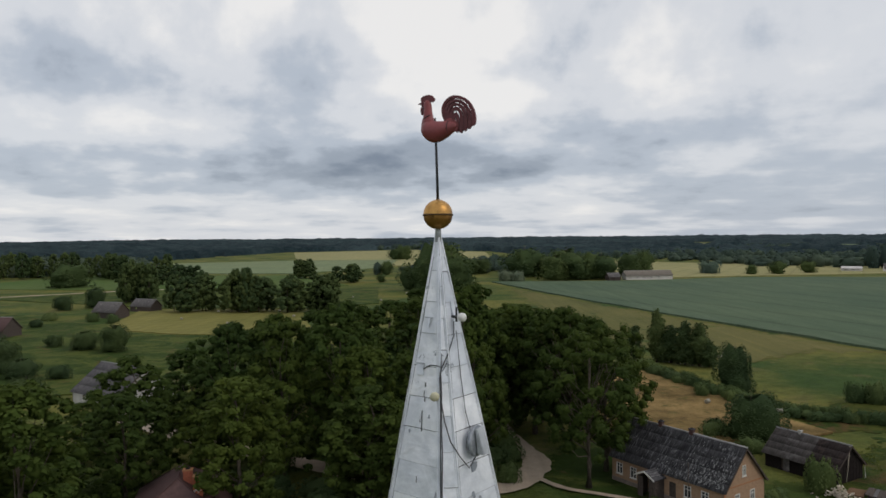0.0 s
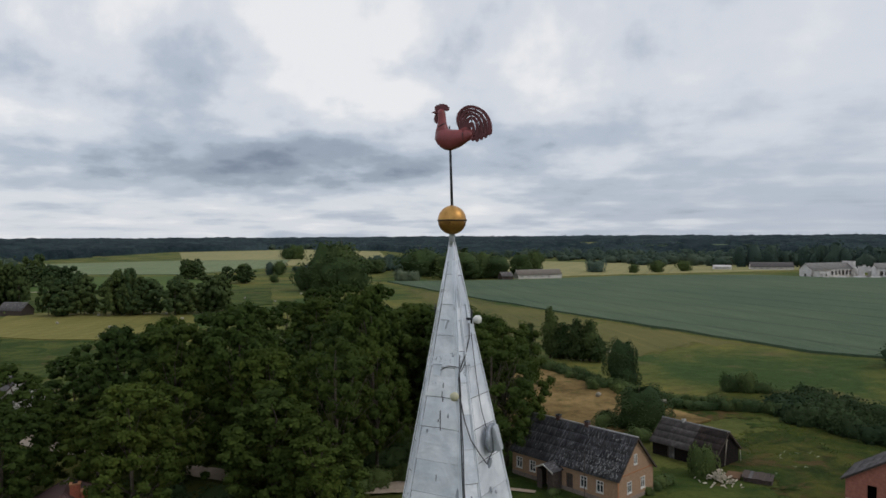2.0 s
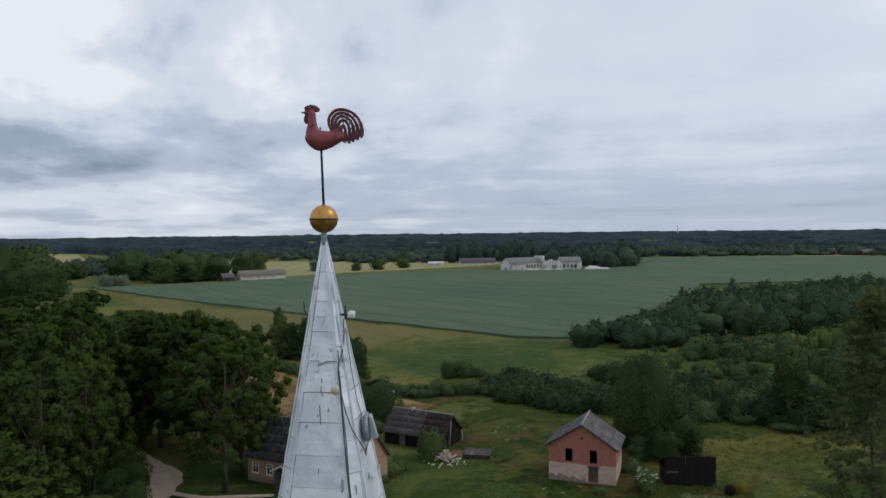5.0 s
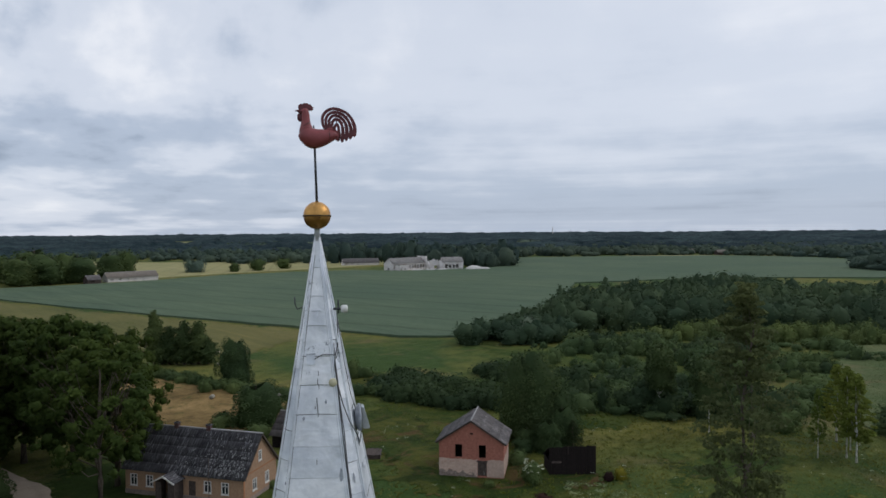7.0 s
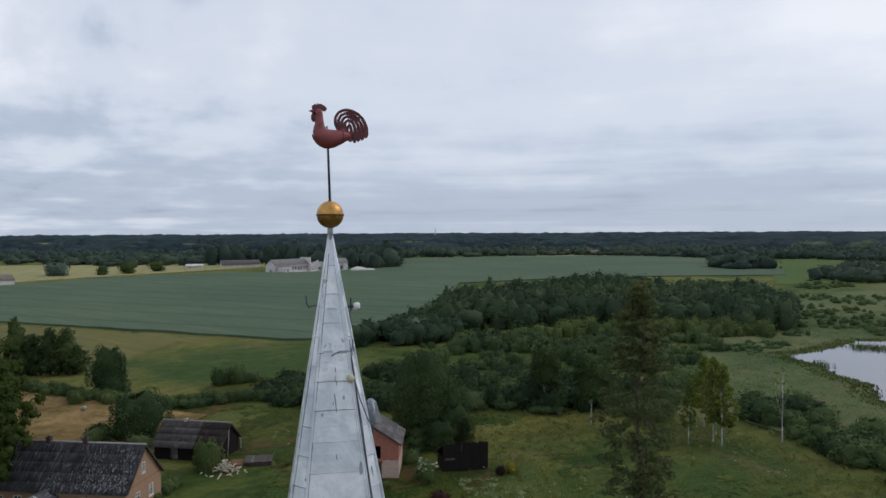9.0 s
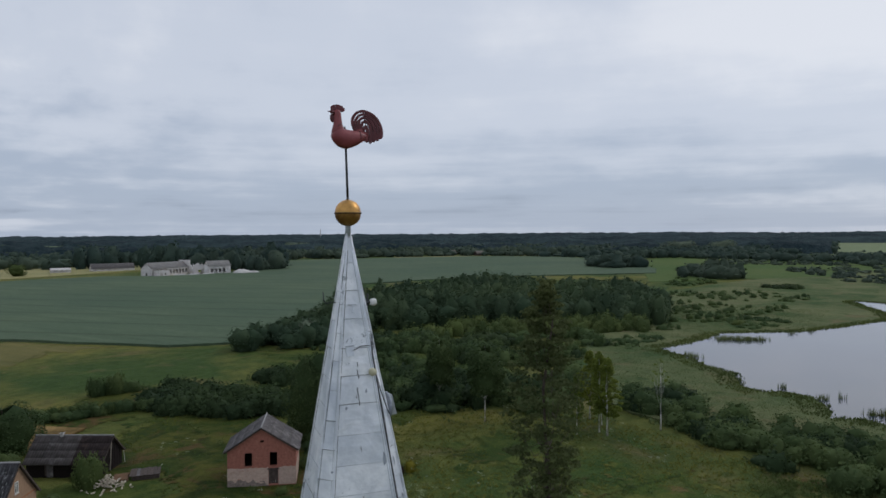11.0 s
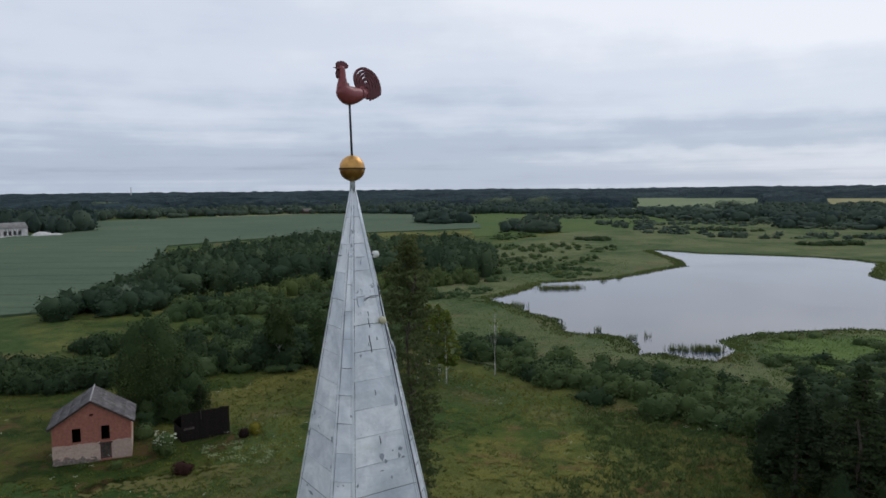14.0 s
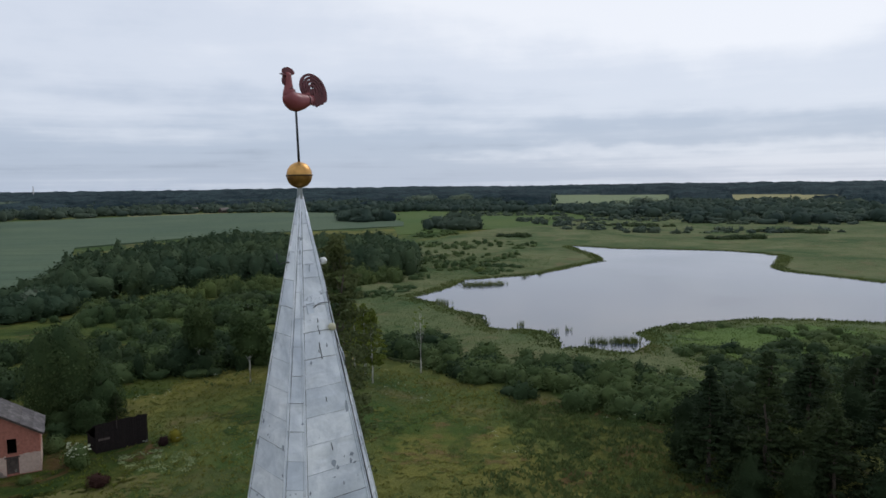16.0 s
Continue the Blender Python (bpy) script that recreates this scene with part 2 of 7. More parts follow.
def field_material(name, a, b, stripe=0.0, period=14.0, rot=0.0, rough_scale=0.8, bump=0.25):
    m = material(name, a, 0.95, spec=0.1)
    n = Nodes(m)
    w = n.coords(world=True)
    col = n.mix(n.ramp(n.noise(w, 0.012, 5, 0.6), 0.35, 0.65), c4(*a), c4(*b))
    v = n.coords((1, 0.04, 1), rot, True)
    col = n.mix(n.ramp(n.noise(v, 0.35, 5, 0.6), 0.3, 0.7), n.mix(1.0, col, c4(0.82, 0.85, 0.84), "MULTIPLY"), n.mix(1.0, col, c4(1.12, 1.1, 1.08), "MULTIPLY"))
    if stripe:
        wv = n.t.nodes.new("ShaderNodeTexWave")
        wv.inputs["Scale"].default_value = 0.314 / period
        wv.inputs["Distortion"].default_value = 0.12
        n.t.links.new(n.coords((1, 1, 1), rot, True), wv.inputs["Vector"])
        col = n.mix(n.math("MULTIPLY", n.ramp(wv.outputs["Fac"], 0.93, 1.0), stripe), col, n.mix(1.0, col, c4(0.5, 0.5, 0.5), "MULTIPLY"))
    col = n.mix(n.ramp(n.noise(w, rough_scale, 6, 0.7), 0.25, 0.8), n.mix(1.0, col, c4(0.8, 0.82, 0.8), "MULTIPLY"), n.mix(1.0, col, c4(1.15, 1.15, 1.12), "MULTIPLY"))
    n.color(col)
    n.bump(n.noise(w, 1.5, 6, 0.7), 0.8, bump)
    return m


CROP = field_material("green_crop", (0.076, 0.112, 0.073), (0.097, 0.132, 0.081), 0.4, 24.0, radians(-19))
STRAW = field_material("ripening_crop", (0.25, 0.235, 0.11), (0.30, 0.27, 0.13), 0.3, 16, 0.5)
PALE = field_material("pale_crop", (0.16, 0.20, 0.11), (0.19, 0.22, 0.12), 0.4, 16, -0.8)
HAY = field_material("mown_hay", (0.158, 0.108, 0.041), (0.239, 0.162, 0.065), 0.2, 7.0, 0.9)
n = Nodes(HAY)
w = n.coords(world=True)
col = n.mix(n.ramp(n.noise(w, 0.09, 6, 0.7), 0.38, 0.62), c4(0.105, 0.072, 0.026), c4(0.275, 0.185, 0.078))
col = n.mix(n.ramp(n.noise(w, 0.22, 6, 0.7), 0.56, 0.68), col, c4(0.085, 0.086, 0.024))
col = n.mix(n.ramp(n.noise(w, 1.6, 5, 0.7), 0.3, 0.7), n.mix(1.0, col, c4(0.78, 0.78, 0.76), "MULTIPLY"), n.mix(1.0, col, c4(1.18, 1.16, 1.12), "MULTIPLY"))
n.color(col)
HAYGREEN = field_material("mown_green_hay", (0.135, 0.135, 0.038), (0.235, 0.205, 0.066), 0.5, 7.0, 0.9)
DRYGRASS = field_material("dry_grass", (0.099, 0.101, 0.034), (0.162, 0.140, 0.050))


def meadow_material(name, green, yellow, brown, share=0.57, bump=0.35):
    """Unmown grass: broad drifts of green and yellow, russet patches, mottling at two finer scales."""
    m = material(name, green, 0.95, spec=0.08)
    n = Nodes(m)
    w = n.coords(world=True)
    col = n.mix(n.ramp(n.noise(w, 0.085, 6, 0.65, 0.8), 0.43, 0.57), c4(*green), c4(*yellow))
    col = n.mix(n.math("MULTIPLY", n.ramp(n.noise(w, 0.12, 6, 0.7, 1.0), share, share + 0.08), 0.85), col, c4(*brown))
    col = n.mix(n.math("MULTIPLY", n.ramp(n.noise(w, 0.15, 6, 0.65, 0.6), 0.54, 0.62), 0.75), col, c4(green[0] * 0.72, green[1] * 0.74, green[2] * 0.8))
    col = n.mix(n.ramp(n.noise(w, 0.9, 6, 0.7), 0.3, 0.72), n.mix(1.0, col, c4(0.74, 0.78, 0.76), "MULTIPLY"), n.mix(1.0, col, c4(1.2, 1.18, 1.12), "MULTIPLY"))
    col = n.mix(n.ramp(n.noise(w, 5.0, 4, 0.7), 0.3, 0.72), n.mix(1.0, col, c4(0.84, 0.86, 0.85), "MULTIPLY"), n.mix(1.0, col, c4(1.14, 1.13, 1.1), "MULTIPLY"))
    n.color(col)
    n.bump(n.noise(w, 1.6, 7, 0.72), 0.8, bump)
    return m


LUSH = meadow_material("lush_grass", (0.034, 0.058, 0.013), (0.080, 0.098, 0.024), (0.092, 0.070, 0.028), 0.57)
YARD = meadow_material("yard_grass", (0.029, 0.049, 0.010), (0.080, 0.084, 0.019), (0.098, 0.060, 0.027), 0.53)
YELLOWGRASS = meadow_material("yellow_grass", (0.052, 0.082, 0.018), (0.140, 0.136, 0.034), (0.140, 0.096, 0.042), 0.55)
BRIGHTGRASS = field_material("bright_grass", (0.062, 0.108, 0.028), (0.088, 0.120, 0.034))
SHOREGRASS = field_material("shore_meadow", (0.074, 0.128, 0.034), (0.118, 0.165, 0.048))
SEDGE = material("sedge_marsh", (0.1, 0.14, 0.05), 0.95, spec=0.05)
n = Nodes(SEDGE)
w = n.coords(world=True)
col = n.mix(n.ramp(n.noise(w, 0.028, 7, 0.65, 0.8), 0.38, 0.62), c4(0.060, 0.097, 0.038), c4(0.148, 0.158, 0.078))
col = n.mix(n.ramp(n.noise(w, 0.07, 6, 0.65, 0.8), 0.55, 0.68), col, c4(0.150, 0.132, 0.070))
col = n.mix(n.ramp(n.noise(w, 0.11, 6, 0.7, 0.5), 0.58, 0.68), col, c4(0.046, 0.078, 0.026))
col = n.mix(n.ramp(n.noise(w, 0.6, 6, 0.7), 0.25, 0.8), n.mix(1.0, col, c4(0.7, 0.75, 0.7), "MULTIPLY"), n.mix(1.0, col, c4(1.22, 1.2, 1.15), "MULTIPLY"))
n.color(col)
n.bump(n.noise(w, 1.0, 8, 0.7), 0.9, 0.6)
SANDY = field_material("sandy_drive", (0.40, 0.31, 0.245), (0.52, 0.42, 0.34))

BAREEARTH = field_material("bare_earth", (0.13, 0.075, 0.048), (0.19, 0.115, 0.07))

WATER = material("lake_water", (0.045, 0.055, 0.080), 0.05, spec=0.5)
n = Nodes(WATER)
w = n.coords((1, 1, 1), 0, True)
n.put(n.b.inputs["Roughness"], n.math("MULTIPLY", n.ramp(n.noise(w, 0.015, 4), 0.3, 0.7), 0.16))
n.bump(n.noise(w, 1.2, 4), 0.05, 0.05)


def painted(name, color, rough=0.7, var=0.25, scale=2.0, bump=0.0, metal=0.0, spec=0.3, dirt=None):
    m = material(name, color, rough, metal, spec)
    n = Nodes(m)
    v = n.coords()
    d = tuple(c * (1 - var) for c in color)
    l = tuple(min(1, c * (1 + var)) for c in color)
    col = n.mix(n.ramp(n.noise(v, scale, 6, 0.6), 0.3, 0.7), c4(*d), c4(*l))
    tone = n.mix(n.random(), c4(0.86, 0.87, 0.88), c4(1.08, 1.07, 1.06))
    col = n.mix(1.0, col, tone, "MULTIPLY")
    if dirt:
        col = n.mix(n.ramp(n.noise(v, scale * 0.5, 8, 0.7), 0.55, 0.7), col, c4(*dirt))
    n.color(col)
    if bump:
        n.bump(n.noise(v, scale * 5, 5, 0.6), 0.5, bump)
    return m


# weathered zinc-coloured sheet: dull, faintly bluish, with dents and blotches
SHEET = material("weathered_zinc_sheet", (0.62, 0.65, 0.68), 0.5, 0.25, 0.4)
n = Nodes(SHEET)
w = n.coords(world=True)
col = n.mix(n.ramp(n.noise(w, 2.6, 8, 0.66, 0.8), 0.34, 0.66), c4(0.62, 0.655, 0.70), c4(0.91, 0.93, 0.955))
streaky = n.coords((7, 7, 1.2), 0, True)
col = n.mix(n.math("MULTIPLY", n.ramp(n.noise(streaky, 1.0, 5, 0.6), 0.50, 0.8), 0.32), col, c4(0.47, 0.50, 0.55))
brushed = n.coords((5, 5, 11), 0, True)
col = n.mix(n.math("MULTIPLY", n.ramp(n.noise(brushed, 1.0, 5, 0.65), 0.55, 0.78), 0.16), col, c4(0.88, 0.90, 0.94))
col = n.mix(1.0, col, n.mix(n.random(), c4(0.84, 0.865, 0.90), c4(1.08, 1.07, 1.06)), "MULTIPLY")
col = n.mix(n.ramp(n.noise(w, 2.4, 9, 0.75), 0.63, 0.66), col, c4(0.24, 0.27, 0.30))
n.color(col)
n.put(n.b.inputs["Roughness"], n.math("ADD", n.math("MULTIPLY", n.noise(w, 6, 4), 0.3), 0.30))
n.bump(n.math("ADD", n.noise(n.coords((3.6, 3.6, 5.0), 0, True), 1.0, 3, 0.5, 0.25), n.math("MULTIPLY", n.noise(w, 14, 4), 0.14)), 0.5, 0.04)
SEAM = painted("seam_sheet", (0.44, 0.47, 0.50), 0.5, 0.2, 6, metal=0.3)
WORN = painted("worn_dark_zinc", (0.30, 0.33, 0.37), 0.6, 0.3, 14, metal=0.2)
# dark grey for seams, and for shadow gaps drawn as lines
DARK_LINE = painted("dark_seams_and_gap_lines", (0.10, 0.105, 0.11), 0.8, 0.3, 8)
GOLD = material("weathered_gilding", (0.62, 0.36, 0.09), 0.38, 0.85, 0.5)
n = Nodes(GOLD)
v = n.coords()
col = n.mix(n.ramp(n.noise(v, 9, 6, 0.65), 0.35, 0.7), c4(0.64, 0.36, 0.11), c4(0.36, 0.19, 0.06))
col = n.mix(n.ramp(n.noise(v, 22, 5, 0.7), 0.62, 0.72), col, c4(0.12, 0.07, 0.03))
n.color(col)
n.put(n.b.inputs["Roughness"], n.math("ADD", n.math("MULTIPLY", n.noise(v, 14, 4), 0.35), 0.25))
# worn gilding with the ground's dark reflection put into its colour
GOLD_BROWN = material("worn_gilding_mirrored_ground", (0.40, 0.20, 0.06), 0.42, 0.8, 0.5)
n = Nodes(GOLD_BROWN)
v = n.coords()
col = n.mix(n.ramp(n.noise(v, 8, 6, 0.65), 0.35, 0.65), c4(0.46, 0.24, 0.065), c4(0.22, 0.105, 0.035))
n.color(n.mix(n.ramp(n.noise(v, 20, 5, 0.7), 0.60, 0.70), col, c4(0.08, 0.045, 0.02)))
n.put(n.b.inputs["Roughness"], n.math("ADD", n.math("MULTIPLY", n.noise(v, 14, 4), 0.35), 0.28))
GOLD_DARK = painted("tarnished_gilding", (0.10, 0.06, 0.025), 0.55, 0.4, 12, metal=0.4)
ROOSTER_DARK = painted("rooster_dark_red_paint", (0.125, 0.036, 0.042), 0.45, 0.3, 8, 0.004)
ROOSTER_RED = painted("rooster_red_paint", (0.255, 0.066, 0.070), 0.36, 0.22, 6, 0.004, dirt=(0.15, 0.045, 0.047))
IRON = painted("black_iron", (0.035, 0.038, 0.042), 0.6, 0.3, 20)
CREAM = painted("cream_plastic", (0.62, 0.58, 0.40), 0.5, 0.1, 8)
GREYPLASTIC = painted("grey_plastic", (0.30, 0.33, 0.37), 0.45, 0.1, 8)
WHITEPLASTIC = painted("white_plastic", (0.70, 0.70, 0.67), 0.4, 0.08, 8)
CABLE = painted("cable", (0.06, 0.062, 0.065), 0.6, 0.2, 20)
BRICK_YELLOW = painted("yellow_brick", (0.37, 0.235, 0.148), 0.9, 0.18, 3, 0.01, dirt=(0.27, 0.17, 0.11))
BRICK_RED = painted("red_brick", (0.34, 0.135, 0.098), 0.9, 0.22, 3.2, 0.012, dirt=(0.42, 0.20, 0.14))
LIMEWASH = painted("flaking_limewash", (0.50, 0.37, 0.30), 0.9, 0.2, 3, 0.01, dirt=(0.24, 0.12, 0.08))
FIELDSTONE = painted("fieldstone", (0.25, 0.20, 0.17), 0.9, 0.35, 4, 0.02)
ORANGE_TRIM = painted("orange_brick_trim", (0.36, 0.17, 0.085), 0.9, 0.2, 5)
WHITE_PAINT = painted("white_window_paint", (0.68, 0.66, 0.62), 0.6, 0.1, 10)
# near-black colour standing in for the shade inside rooms and flues
DARKNESS = painted("dark_interior", (0.012, 0.011, 0.011), 0.95, 0.2, 3)
ASBESTOS = painted("mossy_fibre_cement", (0.055, 0.054, 0.058), 0.9, 0.45, 1.1, 0.01, dirt=(0.10, 0.10, 0.105))
n = Nodes(ASBESTOS)
v = n.coords((0.7, 6.0, 0.7))
patchy = n.ramp(n.noise(n.coords(), 0.45, 5, 0.6), 0.36, 0.56)
streak_ = n.math("MULTIPLY", n.ramp(n.noise(v, 1.0, 7, 0.75), 0.52, 0.62), patchy)
base_ = n.mix(n.ramp(n.noise(n.coords(), 1.1, 7, 0.65), 0.35, 0.65), c4(0.034, 0.033, 0.037), c4(0.080, 0.077, 0.080))
base_ = n.mix(1.0, base_, n.mix(n.random(), c4(0.92, 0.92, 0.93), c4(1.08, 1.07, 1.06)), "MULTIPLY")
fine_ = n.ramp(n.noise(n.coords((0.18, 9.0, 0.18)), 1.0, 4, 0.7), 0.36, 0.66)
base_ = n.mix(fine_, n.mix(1.0, base_, c4(0.55, 0.54, 0.55), "MULTIPLY"), n.mix(1.0, base_, c4(1.15, 1.15, 1.17), "MULTIPLY"))
n.color(n.mix(n.math("MULTIPLY", streak_, 0.7), base_, c4(0.27, 0.27, 0.28)))
n.bump(n.noise(n.coords(), 6.0, 5), 0.5, 0.02)
DRUMGREY = painted("scuffed_grey_steel", (0.30, 0.325, 0.36), 0.45, 0.4, 14, metal=0.4)
BARNROOF = painted("brown_old_roofing", (0.082, 0.072, 0.068), 0.9, 0.4, 1.2, 0.01, dirt=(0.15, 0.14, 0.135))
MOSSROOF = painted("blackened_mossy_roofing", (0.040, 0.030, 0.028), 0.95, 0.4, 1.6, 0.012, dirt=(0.075, 0.050, 0.042))
RIDGE = painted("pale_ridge_sheet", (0.30, 0.295, 0.29), 0.8, 0.25, 2.0)
TANROOF = painted("faded_tan_roofing", (0.19, 0.165, 0.14), 0.9, 0.25, 1.0)
FADEDROOF = painted("faded_grey_roofing", (0.23, 0.222, 0.212), 0.9, 0.3, 0.6, dirt=(0.16, 0.12, 0.10))
GREYROOF = painted("grey_fibre_cement", (0.115, 0.105, 0.104), 0.9, 0.35, 1.6, 0.01, dirt=(0.23, 0.215, 0.21))
SLATEROOF = painted("dark_grey_roofing", (0.105, 0.098, 0.102), 0.9, 0.35, 1.6, 0.01, dirt=(0.09, 0.085, 0.085))
REDROOF = painted("brown_red_sheet", (0.085, 0.045, 0.042), 0.6, 0.25, 2.0)
LICHEN = painted("pale_lichen", (0.20, 0.20, 0.195), 0.95, 0.25, 6)
BLACKWOOD = painted("tarred_boards", (0.020, 0.016, 0.015), 0.95, 0.4, 5, 0.01, spec=0.08)
OLDWOOD = painted("weathered_boards", (0.075, 0.058, 0.05), 0.9, 0.4, 4, 0.01)
PALEWOOD = painted("split_birch_wood", (0.50, 0.44, 0.35), 0.9, 0.3, 5, 0.01)
WHITEWALL = painted("white_render", (0.55, 0.53, 0.50), 0.9, 0.15, 0.5)
SILICATE = painted("grey_brick_wall", (0.44, 0.43, 0.41), 0.9, 0.2, 0.4)
PALEWALL = painted("pale_limed_wall", (0.62, 0.59, 0.57), 0.9, 0.25, 0.6, dirt=(0.42, 0.36, 0.33))
WRAP = painted("pale_bale_wrap", (0.30, 0.28, 0.225), 0.5, 0.1, 3)
GLASS = material("window_glass", (0.03, 0.035, 0.04), 0.06, 0.0, 0.6)
CHIMNEY_BRICK = painted("chimney_brick", (0.42, 0.13, 0.075), 0.9, 0.25, 5, 0.01)


# ---- building helpers ----
def part(name, bm, mat, parent=None, label=""):
    me = bpy.data.meshes.new(name)
    bm.to_mesh(me)
    bm.free()
    me.materials.append(mat)
    ob = new(name, me)
    if parent is not None:
        ob.parent = parent
    if label:
        tagged(ob, label)
    return ob


def mesh_np(name, verts, faces, mat, parent=None, smooth=False):
    """A mesh from numpy arrays of vertices (n, 3) and equal faces (m, k)."""
    verts, faces = np.asarray(verts, np.float32), np.asarray(faces, np.int32)
    me = bpy.data.meshes.new(name)
    k = faces.shape[1]
    me.vertices.add(len(verts)), me.loops.add(faces.size), me.polygons.add(len(faces))
    me.vertices.foreach_set("co", verts.ravel())
    me.loops.foreach_set("vertex_index", faces.ravel())
    me.polygons.foreach_set("loop_start", np.arange(0, faces.size, k, dtype=np.int32))
    if smooth:
        me.polygons.foreach_set("use_smooth", np.ones(len(faces), bool))
    me.update(calc_edges=True)
    me.validate()
    me.materials.append(mat)
    ob = new(name, me)
    if parent is not None:
        ob.parent = parent
    return ob


def empty(name, m, label, category, group="", kind=""):
    ob = new(name)
    ob.matrix_basis = m
    return tagged(ob, label, category, group, kind)


def box(bm, x0, x1, y0, y1, z0, z1, m=None):
    vs = [bm.verts.new(Vector((x, y, z)) if m is None else m @ Vector((x, y, z))) for z in (z0, z1) for x, y in ((x0, y0), (x1, y0), (x1, y1), (x0, y1))]
    for f in ((3, 2, 1, 0), (4, 5, 6, 7), (0, 1, 5, 4), (1, 2, 6, 5), (2, 3, 7, 6), (3, 0, 4, 7)):
        bm.faces.new([vs[i] for i in f])
    return vs


def boxpart(name, x0, x1, y0, y1, z0, z1, mat, parent, label="", bevel=0.0):
    bm = bmesh.new()
    box(bm, x0, x1, y0, y1, z0, z1)
    if bevel:
        bmesh.ops.bevel(bm, geom=bm.edges[:], offset=bevel, segments=2, affect="EDGES")
    return part(name, bm, mat, parent, label)


def tube(bm, pts, radii, sides=8, cap=True):
    """A tapered tube through points."""
    rings = []
    for i, p in enumerate(pts):
        p = Vector(p)
        d = Vector(pts[min(i + 1, len(pts) - 1)]) - Vector(pts[max(i - 1, 0)])
        q = d.to_track_quat("Z", "Y")
        rings.append([bm.verts.new(p + q @ Vector((math.cos(a) * radii[i], math.sin(a) * radii[i], 0))) for a in (2 * math.pi * j / sides for j in range(sides))])
    for a, b in zip(rings, rings[1:]):
        for j in range(sides):
            f = bm.faces.new((a[j], a[(j + 1) % sides], b[(j + 1) % sides], b[j]))
            f.smooth = True
    if cap:
        bm.faces.new(rings[0][::-1]), bm.faces.new(rings[-1])


def lathe(bm, profile, sides=32):
    """A surface of revolution about z from (radius, z) pairs."""
    rings = []
    for r, z in profile:
        rings.append([bm.verts.new((r * math.cos(2 * math.pi * j / sides), r * math.sin(2 * math.pi * j / sides), z)) for j in range(sides)] if r > 1e-6 else [bm.verts.new((0, 0, z))])
    for a, b in zip(rings, rings[1:]):
        for j in range(sides):
            k = (j + 1) % sides
            if len(a) == 1:
                f = bm.faces.new((a[0], b[k], b[j]))
            elif len(b) == 1:
                f = bm.faces.new((a[j], a[k], b[0]))
            else:
                f = bm.faces.new((a[j], a[k], b[k], b[j]))
            f.smooth = True


def sheet_poly(name, pts, z, mat, label, category, step=6.0, height=0.0, ragged=1.0, kind="structure"):
    """A flat patch of ground with a ragged rim; height gives it upright edges."""
    rim = []
    loop = list(pts)
    for (xa, ya), (xb, yb) in zip(loop, loop[1:] + loop[:1]):
        k = max(1, int(math.hypot(xb - xa, yb - ya) / step))
        for i in range(k):
            x, y = xa + (xb - xa) * i / k, ya + (yb - ya) * i / k
            o = noise.noise_vector(Vector((x * 0.08, y * 0.08, 3.7))) + 0.5 * noise.noise_vector(Vector((x * 0.4, y * 0.4, 9.1)))
            rim.append((x + o.x * ragged, y + o.y * ragged))
    bm = bmesh.new()
    top = [bm.verts.new((x, y, z)) for x, y in rim]
    bm.faces.new(top)
    if height:
        low = [bm.verts.new((x, y, z - height)) for x, y in rim]
        for i in range(len(rim)):
            j = (i + 1) % len(rim)
            bm.faces.new((top[i], low[i], low[j], top[j]))
    bmesh.ops.recalc_face_normals(bm, faces=bm.faces[:])
    if sum(f.normal.z * f.calc_area() for f in bm.faces) < 0:
        bmesh.ops.reverse_faces(bm, faces=bm.faces[:])
    return tagged(part(name, bm, mat), label, category, kind=kind)


# ---- the land ----
LAKE = [(180, 43), (196, 37), (217, 34), (226, 22), (231, 14), (244, 6), (263, -3), (277, -11), (299, -9), (323, -2), (346, 4), (339, -6), (330, -19), (328, -35), (325, -51), (321, -65), (310, -77), (299, -81), (271, -72), (259, -68), (247, -70), (239, -78),
        (222, -90), (205, -130), (170, -140), (150, -90), (158, -68), (160, -55), (160, -41), (157, -35), (154, -29), (151, -23), (147, -18), (140, -14), (132, -16), (123, -12), (125, -7), (127, -4), (125, 1), (133, 2), (140, 5), (142, 10), (140, 13), (143, 17), (156, 20), (162, 27), (172, 34)]


def inside(x, y, poly):
    hit = False
    for (xa, ya), (xb, yb) in zip(poly, poly[1:] + poly[:1]):
        if (ya > y) != (yb > y) and x < (xb - xa) * (y - ya) / (yb - ya) + xa:
            hit = not hit
    return hit


rings = [0, 6, 12, 20] + [20 + 4 * i for i in range(1, 46)] + [200 * 1.06 ** i for i in range(1, 54)]
SECT = 240
gv, gf = [(0, 0, 0)], []
for r in rings[1:]:
    for j in range(SECT):
        a = 2 * math.pi * j / SECT
        x, y = r * math.sin(a), r * math.cos(a)
        z = 0.0
        if r < 700:
            z = 0.25 * noise.noise((x * 0.03, y * 0.03, 0)) + 0.10 * noise.noise((x * 0.15, y * 0.15, 5)) - 0.15
        gv.append((x, y, z))
bm = bmesh.new()
vs = [bm.verts.new(p) for p in gv]
for j in range(SECT):
    bm.faces.new((vs[0], vs[1 + (j + 1) % SECT], vs[1 + j]))
for i in range(len(rings) - 2):
    for j in range(SECT):
        a, b = 1 + i * SECT + j, 1 + i * SECT + (j + 1) % SECT
        bm.faces.new((vs[a], vs[b], vs[b + SECT], vs[a + SECT])).smooth = True
bmesh.ops.recalc_face_normals(bm, faces=bm.faces[:])
if bm.faces[0].normal.z < 0:
    bmesh.ops.reverse_faces(bm, faces=bm.faces[:])
